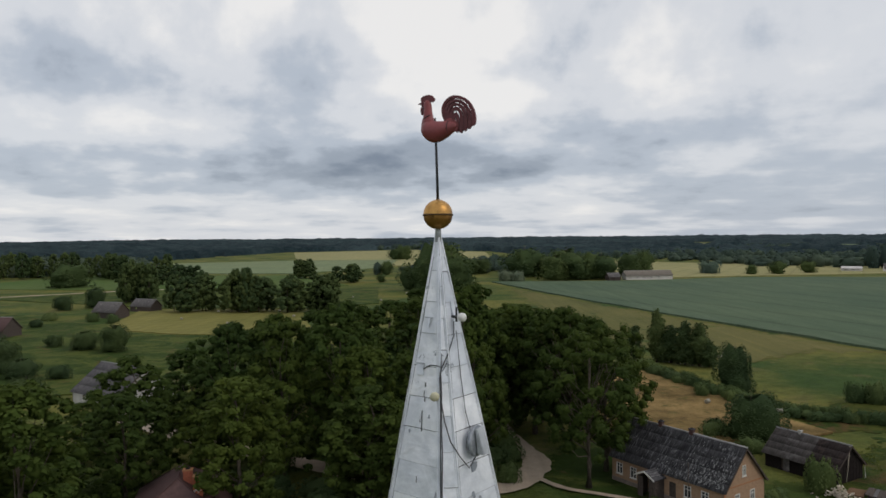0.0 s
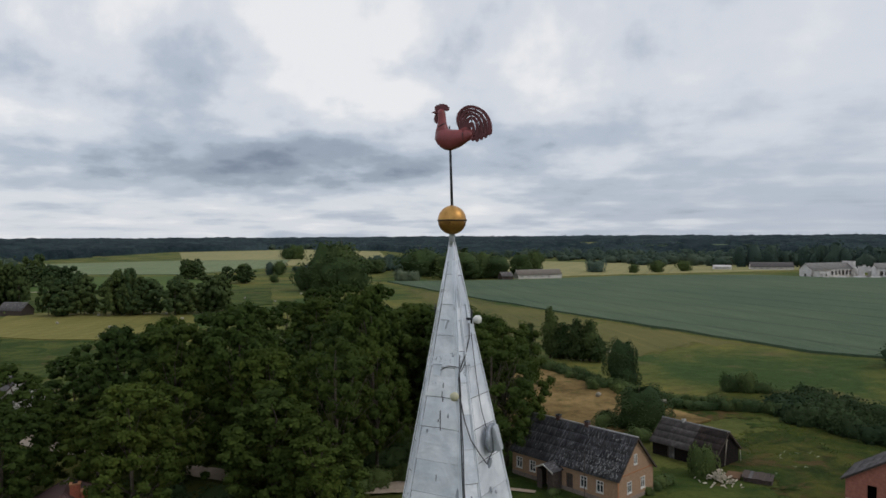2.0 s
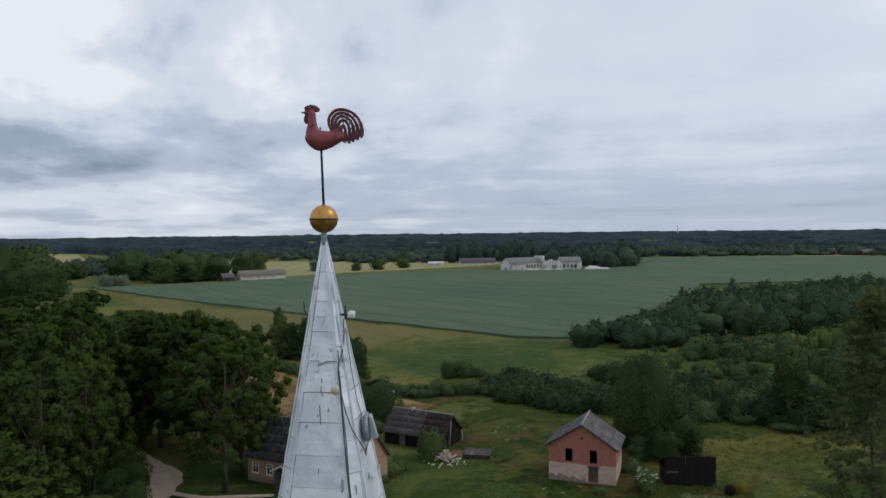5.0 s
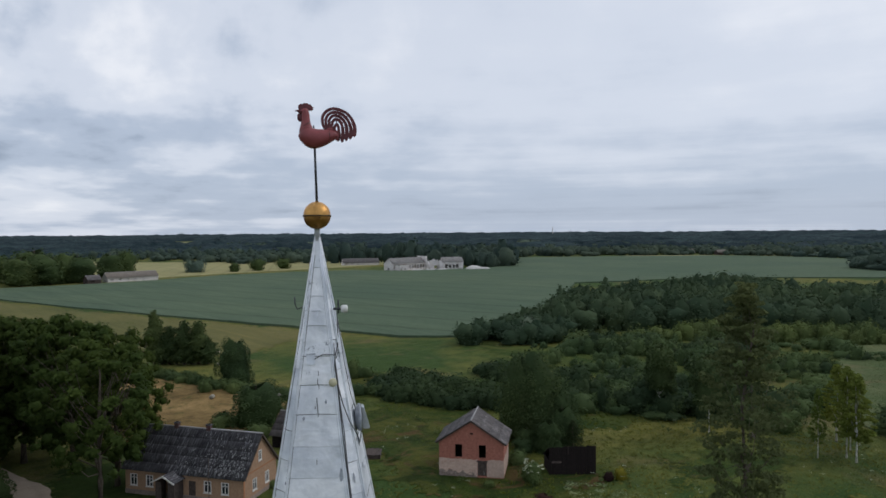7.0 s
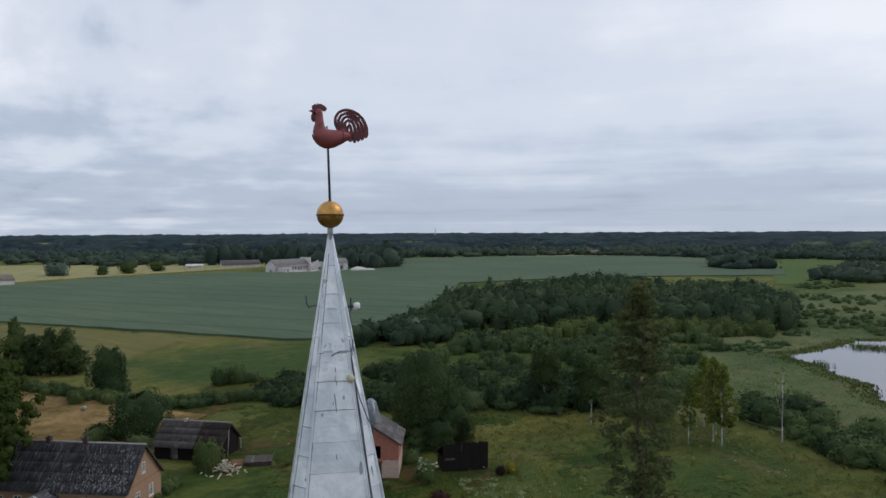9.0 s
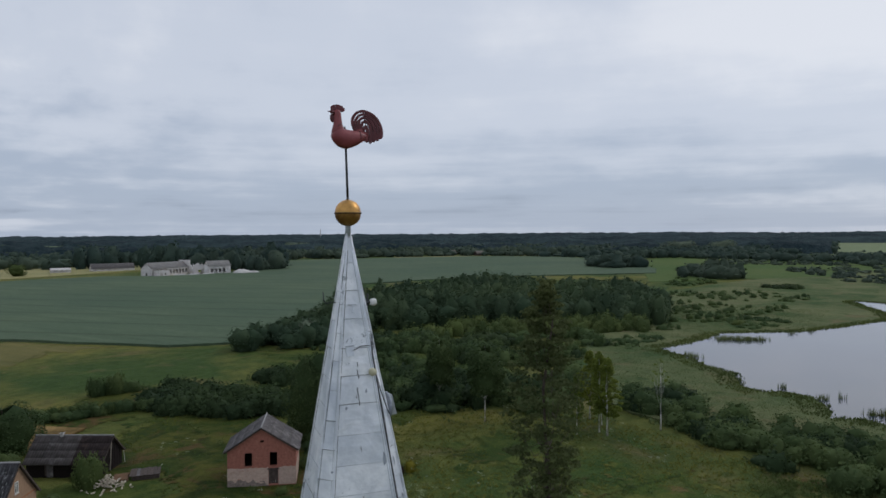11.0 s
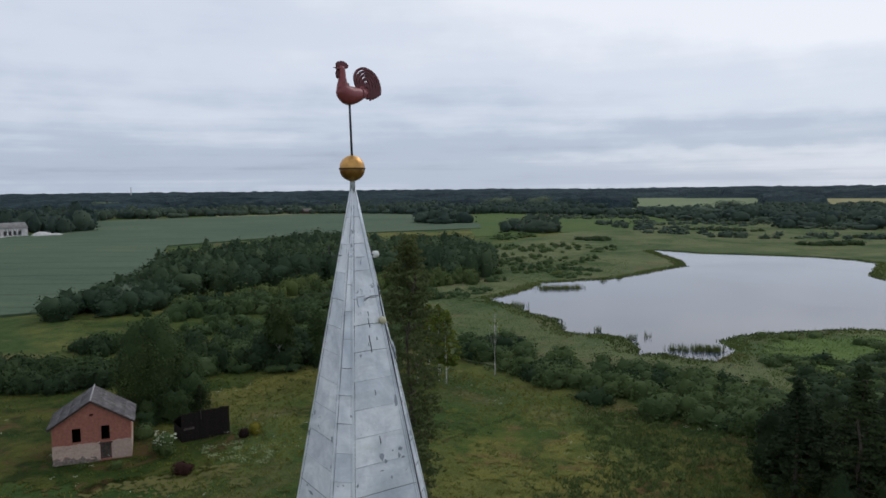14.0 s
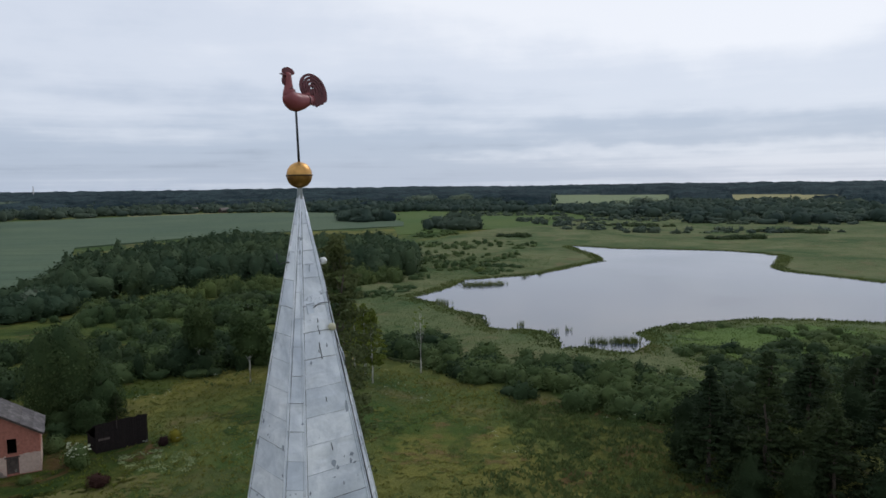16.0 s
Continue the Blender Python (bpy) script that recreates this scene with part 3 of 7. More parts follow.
tagged(part("ground", bm, GROUND), "green and yellowish unmown meadow reaching the horizon", "ground", kind="structure")

sheet_poly("crop_field", [(31, 458), (60, 347), (87, 258), (105, 208), (120, 160), (135, 145), (165, 150), (230, 190), (320, 260), (420, 225), (508, 130), (560, 142), (660, 190), (740, 246), (790, 330), (764, 420), (690, 480), (583, 550),
                           (520, 520), (440, 440), (400, 424), (330, 428), (303, 470), (250, 480), (200, 480), (127, 456)], 0.55, CROP, "even grey-green crop field with faint wheel tracks", "field", 8, 0.9, 1.5)
sheet_poly("straw_field", [(128, 478), (140, 580), (132, 940), (230, 760), (420, 590), (400, 530), (303, 512), (205, 500)], 0.4, STRAW, "pale yellow strip of ripening grain", "field", 12, 0.6)
sheet_poly("far_field", [(690, 486), (768, 426), (780, 434), (702, 496)], 0.3, STRAW, "distant ripening grain field", "field", 20, 0.5)
sheet_poly("pale_field", [(-336, 829), (-193, 906), (-60, 900), (-55, 690), (-125, 585), (-246, 605)], 0.4, PALE, "pale green crop field between groves", "field", 12, 0.6)
sheet_poly("beige_field", [(-287, 1352), (-80, 1527), (75, 1300), (60, 797), (-55, 720), (-58, 900), (-190, 910)], 0.45, STRAW, "beige ripe grain field", "field", 20, 0.6)
sheet_poly("hay_meadow", [(-119, 247), (-129, 296), (-94, 300), (-58, 282), (-44, 230), (-54, 214), (-89, 221), (-111, 231)], 0.16, HAYGREEN, "mown hay meadow with swaths", "meadow", 6, 0.3)
sheet_poly("hay_meadow", [(34, 160), (45, 152), (52, 126), (56, 112), (60, 102), (52, 98), (36, 97), (24, 106), (26, 140)], 0.16, HAY, "mown hay meadow behind the brick house", "meadow", 4, 0.3)
sheet_poly("grass_meadow", [(-240, 360), (-125, 305), (-60, 300), (-30, 320), (-40, 420), (-190, 402), (-240, 372)], 0.12, LUSH, "lush green meadow beyond the barns", "meadow", 8, 0.3)
sheet_poly("grass_meadow", [(-230, 330), (-150, 262), (-122, 246), (-112, 229), (-90, 219), (-54, 211), (-34, 190), (-44, 140), (-90, 128), (-160, 150), (-260, 230)], 0.11, LUSH, "dark green meadow round the grey-roofed house", "meadow", 7, 0.3, 3.0)
sheet_poly("grass_meadow", [(-330, 440), (-110, 400), (-60, 440), (-120, 560), (-300, 570)], 0.12, BRIGHTGRASS, "bright green meadow before the groves", "meadow", 10, 0.3)
sheet_poly("grass_meadow", [(420, 110), (640, 180), (900, 220), (1000, 60), (800, -60), (520, 20)], 0.12, BRIGHTGRASS, "bright green marsh meadow behind the lake", "meadow", 14, 0.3)


def land(x, y):
    return 0.25 * noise.noise((x * 0.03, y * 0.03, 0)) + 0.10 * noise.noise((x * 0.15, y * 0.15, 5)) - 0.15


def edge_distance(x, y, poly):
    best = 1e9
    for (xa, ya), (xb, yb) in zip(poly, poly[1:] + poly[:1]):
        dx_, dy_ = xb - xa, yb - ya
        u = max(0.0, min(1.0, ((x - xa) * dx_ + (y - ya) * dy_) / (dx_ * dx_ + dy_ * dy_)))
        best = min(best, math.hypot(x - xa - dx_ * u, y - ya - dy_ * u))
    return best


def turf(name, poly, mat, label, category, cell=0.5, soft=4.0, seed=1, low=-9.0):
    """A patch of other grass laid on the ground, thinning out in tufts towards its rim."""
    rg = random.Random(seed)
    xs, ys = [p[0] for p in poly], [p[1] for p in poly]
    verts, faces, index = [], [], {}

    def corner(i, j):
        if (i, j) not in index:
            x, y = i * cell, j * cell
            index[(i, j)] = len(verts)
            wob = noise.noise_vector(Vector((x * 1.3, y * 1.3, 2)))
            verts.append((x + wob.x * cell * 0.5, y + wob.y * cell * 0.5, max(land(x, y) + 0.07, low)))
        return index[(i, j)]

    for i in range(int(min(xs) / cell), int(max(xs) / cell)):
        for j in range(int(min(ys) / cell), int(max(ys) / cell)):
            x, y = (i + 0.5) * cell, (j + 0.5) * cell
            if not inside(x, y, poly):
                continue
            d = edge_distance(x, y, poly) / soft
            if d < 1 and d < 0.5 + 0.55 * noise.noise((x * 0.35, y * 0.35, 8)) + 0.35 * (rg.random() - 0.5):
                continue
            faces.append((corner(i, j), corner(i + 1, j), corner(i + 1, j + 1), corner(i, j + 1)))
    ob = mesh_np(name, np.array(verts, float), np.array(faces), mat)
    return tagged(ob, label, category, kind="structure")


def ribbon(name, path, width, z, mat, label, category):
    """A lane of even width along a path, with a wavering edge."""
    pts = [Vector(p) for p in path]
    dense = []
    for i in range(len(pts) - 1):
        p0, p1, p2, p3 = pts[max(i - 1, 0)], pts[i], pts[i + 1], pts[min(i + 2, len(pts) - 1)]
        for k in range(8):
            s = k / 8
            dense.append(0.5 * ((2 * p1) + (p2 - p0) * s + (2 * p0 - 5 * p1 + 4 * p2 - p3) * s * s + (3 * p1 - p0 - 3 * p2 + p3) * s ** 3))
    dense.append(pts[-1])
    bm = bmesh.new()
    rows = []
    for i, p in enumerate(dense):
        d = (dense[min(i + 1, len(dense) - 1)] - dense[max(i - 1, 0)]).normalized()
        w1 = width / 2 * (1 + 0.25 * noise.noise((i * 0.4, 1.0, 0)))
        w2 = width / 2 * (1 + 0.25 * noise.noise((i * 0.4, 9.0, 0)))
        rows.append([bm.verts.new((p.x - d.y * w1, p.y + d.x * w1, z)), bm.verts.new((p.x + d.y * w2, p.y - d.x * w2, z))])
    for a, b in zip(rows, rows[1:]):
        bm.faces.new((a[0], a[1], b[1], b[0]))
    bmesh.ops.recalc_face_normals(bm, faces=bm.faces[:])
    if bm.faces[:][0].normal.z < 0:
        bmesh.ops.reverse_faces(bm, faces=bm.faces[:])
    return tagged(part(name, bm, mat), label, category, kind="structure")


ribbon("sandy_drive", [(1, 128), (5.5, 113), (8.1, 108.1), (9.2, 102.0), (10.9, 94.3), (12.4, 89.3), (11.4, 84.9), (8, 79.5), (3, 79), (-6, 81), (-18, 88), (-34, 98), (-48, 108), (-60, 118)], 3.8, 0.16, SANDY, "pale sandy drive winding between the park trees", "drive")
ribbon("sandy_path", [(11.8, 82), (14.5, 78.5), (18, 76.6), (22, 74.5)], 0.9, 0.165, SANDY, "narrow sandy path to the brick house", "path")
turf("dry_grass_strip", [(33, 440), (37, 300), (44, 205), (60, 162), (75, 158), (98, 174), (112, 168), (134, 142), (120, 164), (106, 208), (87, 259), (60, 348)], DRYGRASS, "strip of dry grass along the crop field", "grass", 1.0, 9.0, 15)
turf("yard_grass", [(40, 80), (50, 90), (62, 97), (74, 101), (86, 94), (84, 80), (77, 70), (76, 60), (69, 44), (56, 43), (46, 54), (46, 66), (50, 74)], YARD, "dark lush grass round the granary and barn", "grass", 0.5, 5.0, 3)
turf("meadow_patch", [(58, 97), (74, 106), (92, 100), (98, 82), (102, 62), (90, 56), (78, 64), (82, 80), (72, 92)], LUSH, "dark green patch of meadow before the thicket", "grass", 0.6, 6.0, 10)
turf("rank_grass", [(54, 100), (58, 114), (70, 124), (88, 122), (96, 108), (86, 98), (72, 100)], YARD, "dark rank grass beyond the barn", "grass", 0.7, 5.0, 11)
turf("trodden_track", [(72.3, 22.0), (78.5, 18.9), (83.5, 16.2), (88.2, 14.2), (88.6, 14.9), (83.9, 17.0), (78.9, 19.7), (72.7, 22.8)], YARD, "faint trodden track through the meadow", "track", 0.3, 0.3, 12)
turf("meadow_patch", [(112, 116), (128, 136), (142, 124), (146, 98), (152, 78), (146, 64), (126, 62), (116, 84), (108, 100)], LUSH, "green grass between the thicket and the wood", "grass", 0.9, 6.0, 13)
turf("lawn", [(16, 62), (40, 58), (54, 70), (46, 84), (36, 80), (25, 96), (15, 98), (11, 84)], LUSH, "green lawn round the brick house", "lawn", 0.5, 4.0, 4)
turf("shore_grass", [(100, -8), (108, -20), (118, -24), (132, -20), (146, -22), (152, -34), (156, -50), (148, -66), (120, -56), (102, -38), (94, -22)], SHOREGRASS, "bright green grass on the lake's near shore", "grass", 0.7, 7.0, 5, 0.17)
turf("wood_edge_grass", [(95, 9), (84, 6), (74, 3), (62, 2), (50, 5), (46, -20), (80, -26), (96, -10)], YARD, "dark rank grass along the wood's edge", "grass", 0.6, 12.0, 9)
turf("meadow_patch", [(62, 22), (78, 30), (92, 26), (90, 10), (82, -4), (66, -4), (56, 8)], YELLOWGRASS, "yellowing patch of the unmown meadow", "grass", 0.6, 14.0, 6)
turf("meadow_patch", [(66, 36), (80, 52), (96, 46), (98, 32), (84, 30)], LUSH, "greener patch of the unmown meadow", "grass", 0.6, 8.0, 7)
turf("bare_patch", [(52, 58), (60, 50), (64, 40), (56, 36), (48, 44), (46, 54)], DRYGRASS, "brownish worn patch beside the granary", "grass", 0.5, 7.0, 8)
sheet_poly("gravel_road", [(-300, 352), (-236, 370), (-190, 406), (-150, 425), (-150, 422), (-190, 402), (-236, 366), (-300, 347)], 0.22, SANDY, "pale gravel road across the meadow", "road", 8, 0.2, 0.4)
sheet_poly("sedge_marsh", [(113, 30), (106, 16), (101, 4), (99, -12), (104, -44), (120, -80), (150, -150), (230, -150), (330, -200), (540, -240), (700, -80), (640, 30), (470, 60), (362, 86), (300, 70), (236, 56), (196, 66), (150, 54), (124, 42)], 0.11, SEDGE, "olive green sedge marsh round the lake", "marsh", 5, 0.3, 2.0)
tagged(sheet_poly("lake", LAKE, 0.14, WATER, "calm grey lake mirroring the overcast sky", "lake", 3, 0.0, 1.6), kind="structure")

# ---- church spire ----
PHI, KS, SLOPE, APEX = radians(-83.6), 0.185, 0.1996, 31.01


def ring(z, grow=0.0):
    a = SLOPE * (APEX - z) + grow
    s = KS * a
    pts = [(-s, -a), (s, -a), (a, -s), (a, s), (s, a), (-s, a), (-a, s), (-a, -s)]
    c, sn = math.cos(PHI), math.sin(PHI)
    lx, ly = 0.0130 * (31 - z), -0.0043 * (31 - z)
    return [Vector((lx + x * c - y * sn, ly + x * sn + y * c, z)) for x, y in pts]


spire = empty("church_spire", pose(0, 0, 0), "tall tapering church spire clad in weathered grey metal sheets", "spire")
rng = random.Random(4)
PANEL = 0.318
SPIRE_FOOT = 18.0
for face in range(8):
    z, row = 30.86, 0
    z -= PANEL * (0.0 if face % 2 else 0.45)
    top = 30.93
    while top > 24.2:
        low = z if row else z
        bm = bmesh.new()
        a, b = ring(low, 0.002), ring(top, 0.0)
        p, q, r, s = a[face], a[(face + 1) % 8], b[(face + 1) % 8], b[face]
        nrm = (q - p).cross(s - p).normalized()
        tw = [rng.uniform(0.0, 0.003) for _ in range(4)]
        lift = rng.uniform(0, 0.003)
        front = []
        nx, ny = (4, 3)
        grid = []
        for iy in range(ny + 1):
            rowv = []
            for ix in range(nx + 1):
                u, v = ix / nx, iy / ny
                pt = p.lerp(q, u).lerp(s.lerp(r, u), v)
                d = lift + (tw[0] * (1 - u) + tw[1] * u) * (1 - v)
                if 0 < ix < nx and 0 < iy < ny:
                    d += rng.uniform(-0.003, 0.003)
                rowv.append(bm.verts.new(pt + nrm * d))
            grid.append(rowv)
        for iy in range(ny):
            for ix in range(nx):
                bm.faces.new((grid[iy][ix], grid[iy][ix + 1], grid[iy + 1][ix + 1], grid[iy + 1][ix])).smooth = True
        edge = [bm.verts.new(v.co) for v in grid[0]]
        lip = [bm.verts.new(v.co - nrm * 0.012) for v in grid[0]]
        for ix in range(nx):
            bm.faces.new((lip[ix], lip[ix + 1], edge[ix + 1], edge[ix]))
        part("sheet_panel", bm, SHEET, spire)
        # folded seam under each sheet
        bm = bmesh.new()
        sag = rng.uniform(-0.006, 0.006)
        tube(bm, [p + nrm * 0.002, p.lerp(q, 0.5) + nrm * 0.003 + Vector((0, 0, sag)), q + nrm * 0.002], [0.0036] * 3, 5)
        part("seam", bm, DARK_LINE if rng.random() < 0.45 else SEAM, spire)
        top = z
        z -= PANEL * rng.uniform(0.95, 1.05)
        row += 1
# inner shell and lower cladding
bm = bmesh.new()
levels = [30.93, 24.6, SPIRE_FOOT]
rr = [[bm.verts.new(p) for p in ring(z, -0.006 if z > 24 else 0.02)] for z in levels]
for u, l in zip(rr, rr[1:]):
    for i in range(8):
        bm.faces.new((u[i], l[i], l[(i + 1) % 8], u[(i + 1) % 8]))
bm.faces.new(rr[-1][::-1])
bmesh.ops.recalc_face_normals(bm, faces=bm.faces[:])
part("spire_core", bm, SHEET, spire)
for i in range(8):
    bm = bmesh.new()
    pts = [ring(z, 0.006)[i] for z in np.linspace(30.9, SPIRE_FOOT, 26)]
    wob = random.Random(i)
    pts = [p + Vector((wob.uniform(-0.004, 0.004), wob.uniform(-0.004, 0.004), 0)) for p in pts]
    tube(bm, pts, [0.008 + 0.010 * k / 25 for k in range(26)], 6)
    part("corner_batten", bm, SHEET, spire, "folded sheet covering a corner")
    # thin lines draw the shadow gap on both sides of the batten
    for nb in (1, -1):
        bm = bmesh.new()
        pts2 = []
        for z in np.linspace(30.7, 22.0, 40):
            c = ring(z, 0.004)
            pts2.append(c[i] + (c[(i + nb) % 8] - c[i]).normalized() * (0.016 + 0.008 * (31 - z) / 3) + Vector((0, 0, wob.uniform(-0.003, 0.003))))
        tube(bm, pts2, [0.0022 + 0.0014 * wob.random() for _ in pts2], 5)
        part("joint_line", bm, DARK_LINE if wob.random() < 0.25 else SEAM, spire)
# the corner with a wide capping and a lightning conductor, between the broad face and its narrow neighbour
for off, rad in ((0.028, 0.010), (-0.026, 0.008)):
    bm = bmesh.new()
    pts = []
    for z in np.linspace(30.7, 22, 30):
        c = ring(z, 0.010)
        d = (c[3] - c[2]).normalized() if off > 0 else (c[1] - c[2]).normalized()
        pts.append(c[2] + d * abs(off) * (0.4 + 0.25 * (31 - z)))
    tube(bm, pts, [rad] * 30, 6)
    part("capping_fold", bm, SHEET, spire)

tower = empty("church_tower", pose(0, 0, 0), "plain white-rendered tower carrying the spire", "tower")
bm = bmesh.new()
box(bm, -2.75, 2.75, -2.75, 2.75, -0.3, SPIRE_FOOT + 0.05, pose(0.17, -0.06, 0, 0, 0, 6.4 + 45))
part("tower_wall", bm, WHITEWALL, tower)
bm = bmesh.new()
box(bm, -2.95, 2.95, -2.95, 2.95, SPIRE_FOOT - 0.35, SPIRE_FOOT - 0.004, pose(0.17, -0.06, 0, 0, 0, 6.4 + 45))
part("cornice", bm, WHITEWALL, tower)

# gilded ball on its neck
ball = empty("gilded_ball", pose(0, 0, 31.137), "tarnished gilded ball with a dark seam band", "ball")
R = 0.150
bm = bmesh.new()
lathe(bm, [(R * math.cos(a), 0.004 + R * 1.0 * math.sin(a)) for a in np.linspace(0, math.pi / 2, 14)])
part("upper_half", bm, GOLD, ball)
# lower half coloured browner, as if mirroring the ground
bm = bmesh.new()
lathe(bm, [(R * math.cos(a) * (1 if a > -1.2 else 1.0), -0.012 + R * 0.94 * math.sin(a)) for a in np.linspace(-math.pi / 2, 0, 14)])
part("lower_half", bm, GOLD_BROWN, ball, "worn gilding, browned by a painted reflection of the ground")
bm = bmesh.new()
lathe(bm, [(R - 0.003, -0.013), (R + 0.006, -0.013), (R + 0.009, -0.004), (R + 0.006, 0.005), (R - 0.003, 0.005)])
part("seam_band", bm, GOLD_DARK, ball, "dark tarnished seam band")
bm = bmesh.new()
lathe(bm, [(0.0, -0.27), (0.036, -0.27), (0.031, -0.18), (0.030, -0.138), (0.046, -0.134), (0.046, -0.12), (0.0, -0.12)], 20)
part("neck", bm, SEAM, ball, "narrow sheet metal neck")
bm = bmesh.new()
lathe(bm, [(0.0, 0.150), (0.020, 0.150), (0.018, 0.162), (0.0, 0.162)], 16)
part("cap", bm, GOLD_DARK, ball)
bm = bmesh.new()
bmesh.ops.create_icosphere(bm, subdivisions=1, radius=0.012, matrix=Matrix.Translation(Vector((-0.62, -0.62, 0.62)).normalized() * 0.149) @ Matrix.Scale(0.4, 4))
part("dent", bm, GOLD_DARK, ball)

# rooster weather vane: local x runs from tail to beak
vane = empty("rooster_weather_vane", Matrix.Translation((0, 0, 31.284)) @ Matrix.Rotation(radians(1.6), 4, Vector((-0.6, -0.8, 0))) @ Matrix.Rotation(radians(180 - 31), 4, "Z"),
             "dark red painted metal rooster weather vane on a black rod", "weather vane")
bm = bmesh.new()
tube(bm, [(0, 0, 0), (0, 0, 0.70)], [0.0145, 0.0125], 12)
part("rod", bm, IRON, vane, "thin black iron rod")


def vp(x, y):
    """Side view of the rooster: forwards and upwards in metres from the rod's joint."""
    return (122 - x) * 0.00216, 0.596 + (278 - y) * 0.00216


def loft(bm, rings, sides=20):
    """A closed skin through rings (centre, half extent a along u, half extent b along v, u, v)."""
    loops = []
    for c, a, b, u, v in rings:
        loops.append([bm.verts.new(Vector(c) + Vector(u) * a * math.cos(2 * math.pi * k / sides) + Vector(v) * b * math.sin(2 * math.pi * k / sides)) for k in range(sides)])
    for p, q in zip(loops, loops[1:]):
        for k in range(sides):
            bm.faces.new((p[k], p[(k + 1) % sides], q[(k + 1) % sides], q[k])).smooth = True
    bm.faces.new(loops[0][::-1]), bm.faces.new(loops[-1])
    bmesh.ops.recalc_face_normals(bm, faces=bm.faces[:])


K = 0.00216
bm = bmesh.new()
rings_ = []
for x, top, low in ((246, 202, 214), (226, 191, 236), (205, 185, 248), (180, 181, 262), (155, 179, 272), (130, 176, 278), (108, 170, 278), (88, 166, 271), (72, 168, 260), (58, 178, 245), (48, 194, 230), (42, 207, 216)):
    f_, h_ = vp(x, (top + low) / 2)
    half = (low - top) / 2 * K
    rings_.append(((f_, 0, h_), half * 0.88, half, (0, 1, 0), (0, 0, 1)))
loft(bm, rings_)
body = part("body", bm, ROOSTER_RED, vane, "round-bellied sheet metal body")
bm = bmesh.new()
rings_ = []
for y, xl, xr in ((72, 72, 90), (78, 63, 97), (90, 60, 101), (108, 61, 103), (130, 60, 104), (150, 57, 107), (168, 51, 114), (190, 46, 122), (210, 50, 118)):
    f_, h_ = vp((xl + xr) / 2, y)
    half = (xr - xl) / 2 * K
    rings_.append(((f_, 0, h_), half, half * 0.85, (1, 0, 0), (0, 1, 0)))
loft(bm, rings_)
part("neck", bm, ROOSTER_RED, vane, "tapering neck and head")
for x, y, r in ((82, 157, 26.5), (200, 216, 32.5)):
    bm = bmesh.new()
    f, h = vp(x, y)
    tube(bm, [(f - 0.002, 0, h - 0.002 if x < 100 else h), (f + 0.001, 0, h + 0.003 if x < 100 else h)], [r * 0.00219] * 2, 20)
    part("joint_ring", bm, IRON, vane, "dark joint line")


def plate(name, pts, half, mat, parent, label=""):
    """A flat cut-out plate, half thickness to each side of y = 0."""
    bm = bmesh.new()
    a = [bm.verts.new((f, -half, h)) for f, h in pts]
    b = [bm.verts.new((f, half, h)) for f, h in pts]
    bm.faces.new(a), bm.faces.new(b[::-1])
    for i in range(len(pts)):
        j = (i + 1) % len(pts)
        bm.faces.new((a[j], a[i], b[i], b[j]))
    bmesh.ops.recalc_face_normals(bm, faces=bm.faces[:])
    return part(name, bm, mat, parent, label)


plate("comb", [vp(*p) for p in ((50, 84), (46, 68), (47, 57), (55, 52), (61, 47), (69, 50), (76, 44), (86, 47), (94, 46), (101, 51), (110, 52), (115, 60), (123, 66), (122, 77), (112, 84), (100, 82), (88, 78), (70, 82))], 0.010, ROOSTER_DARK, vane, "scalloped comb plate")
bm = bmesh.new()
tube(bm, [(vp(62, 92)[0], 0, vp(62, 92)[1]), (vp(44, 83)[0], 0, vp(44, 83)[1]), (vp(27, 83)[0], 0, vp(27, 83)[1])], [0.026, 0.013, 0.002], 10)
part("beak", bm, ROOSTER_DARK, vane, "dark pointed beak")
bm = bmesh.new()
f, h = vp(53, 117)
bmesh.ops.create_icosphere(bm, subdivisions=2, radius=1.0, matrix=Matrix.Translation((f, 0, h)) @ Matrix.Diagonal((0.030, 0.013, 0.052, 1)))
part("wattle", bm, ROOSTER_DARK, vane)
bm = bmesh.new()
f, h = vp(121, 168)
tube(bm, [(f, 0, h - 0.02), (f, 0, h + 0.01), (f, 0, h + 0.024)], [0.007, 0.009, 0.001], 8)
part("lifting_lug", bm, IRON, vane)
FEATHERS = (
    ((185, 190), (168, 152), (168, 115), (190, 86), (225, 74), (265, 83), (300, 106), (322, 140), (331, 180), (326, 216)),
    ((196, 180), (184, 150), (186, 122), (205, 99), (233, 92), (265, 102), (290, 124), (306, 156), (311, 190), (305, 228)),
    ((205, 178), (200, 148), (204, 127), (222, 111), (243, 111), (266, 124), (283, 150), (290, 186), (284, 236)),
    ((214, 180), (216, 152), (222, 137), (238, 129), (253, 137), (266, 162), (269, 196), (263, 243)),
    ((224, 188), (231, 164), (240, 156), (247, 172), (249, 202), (242, 238)),
)
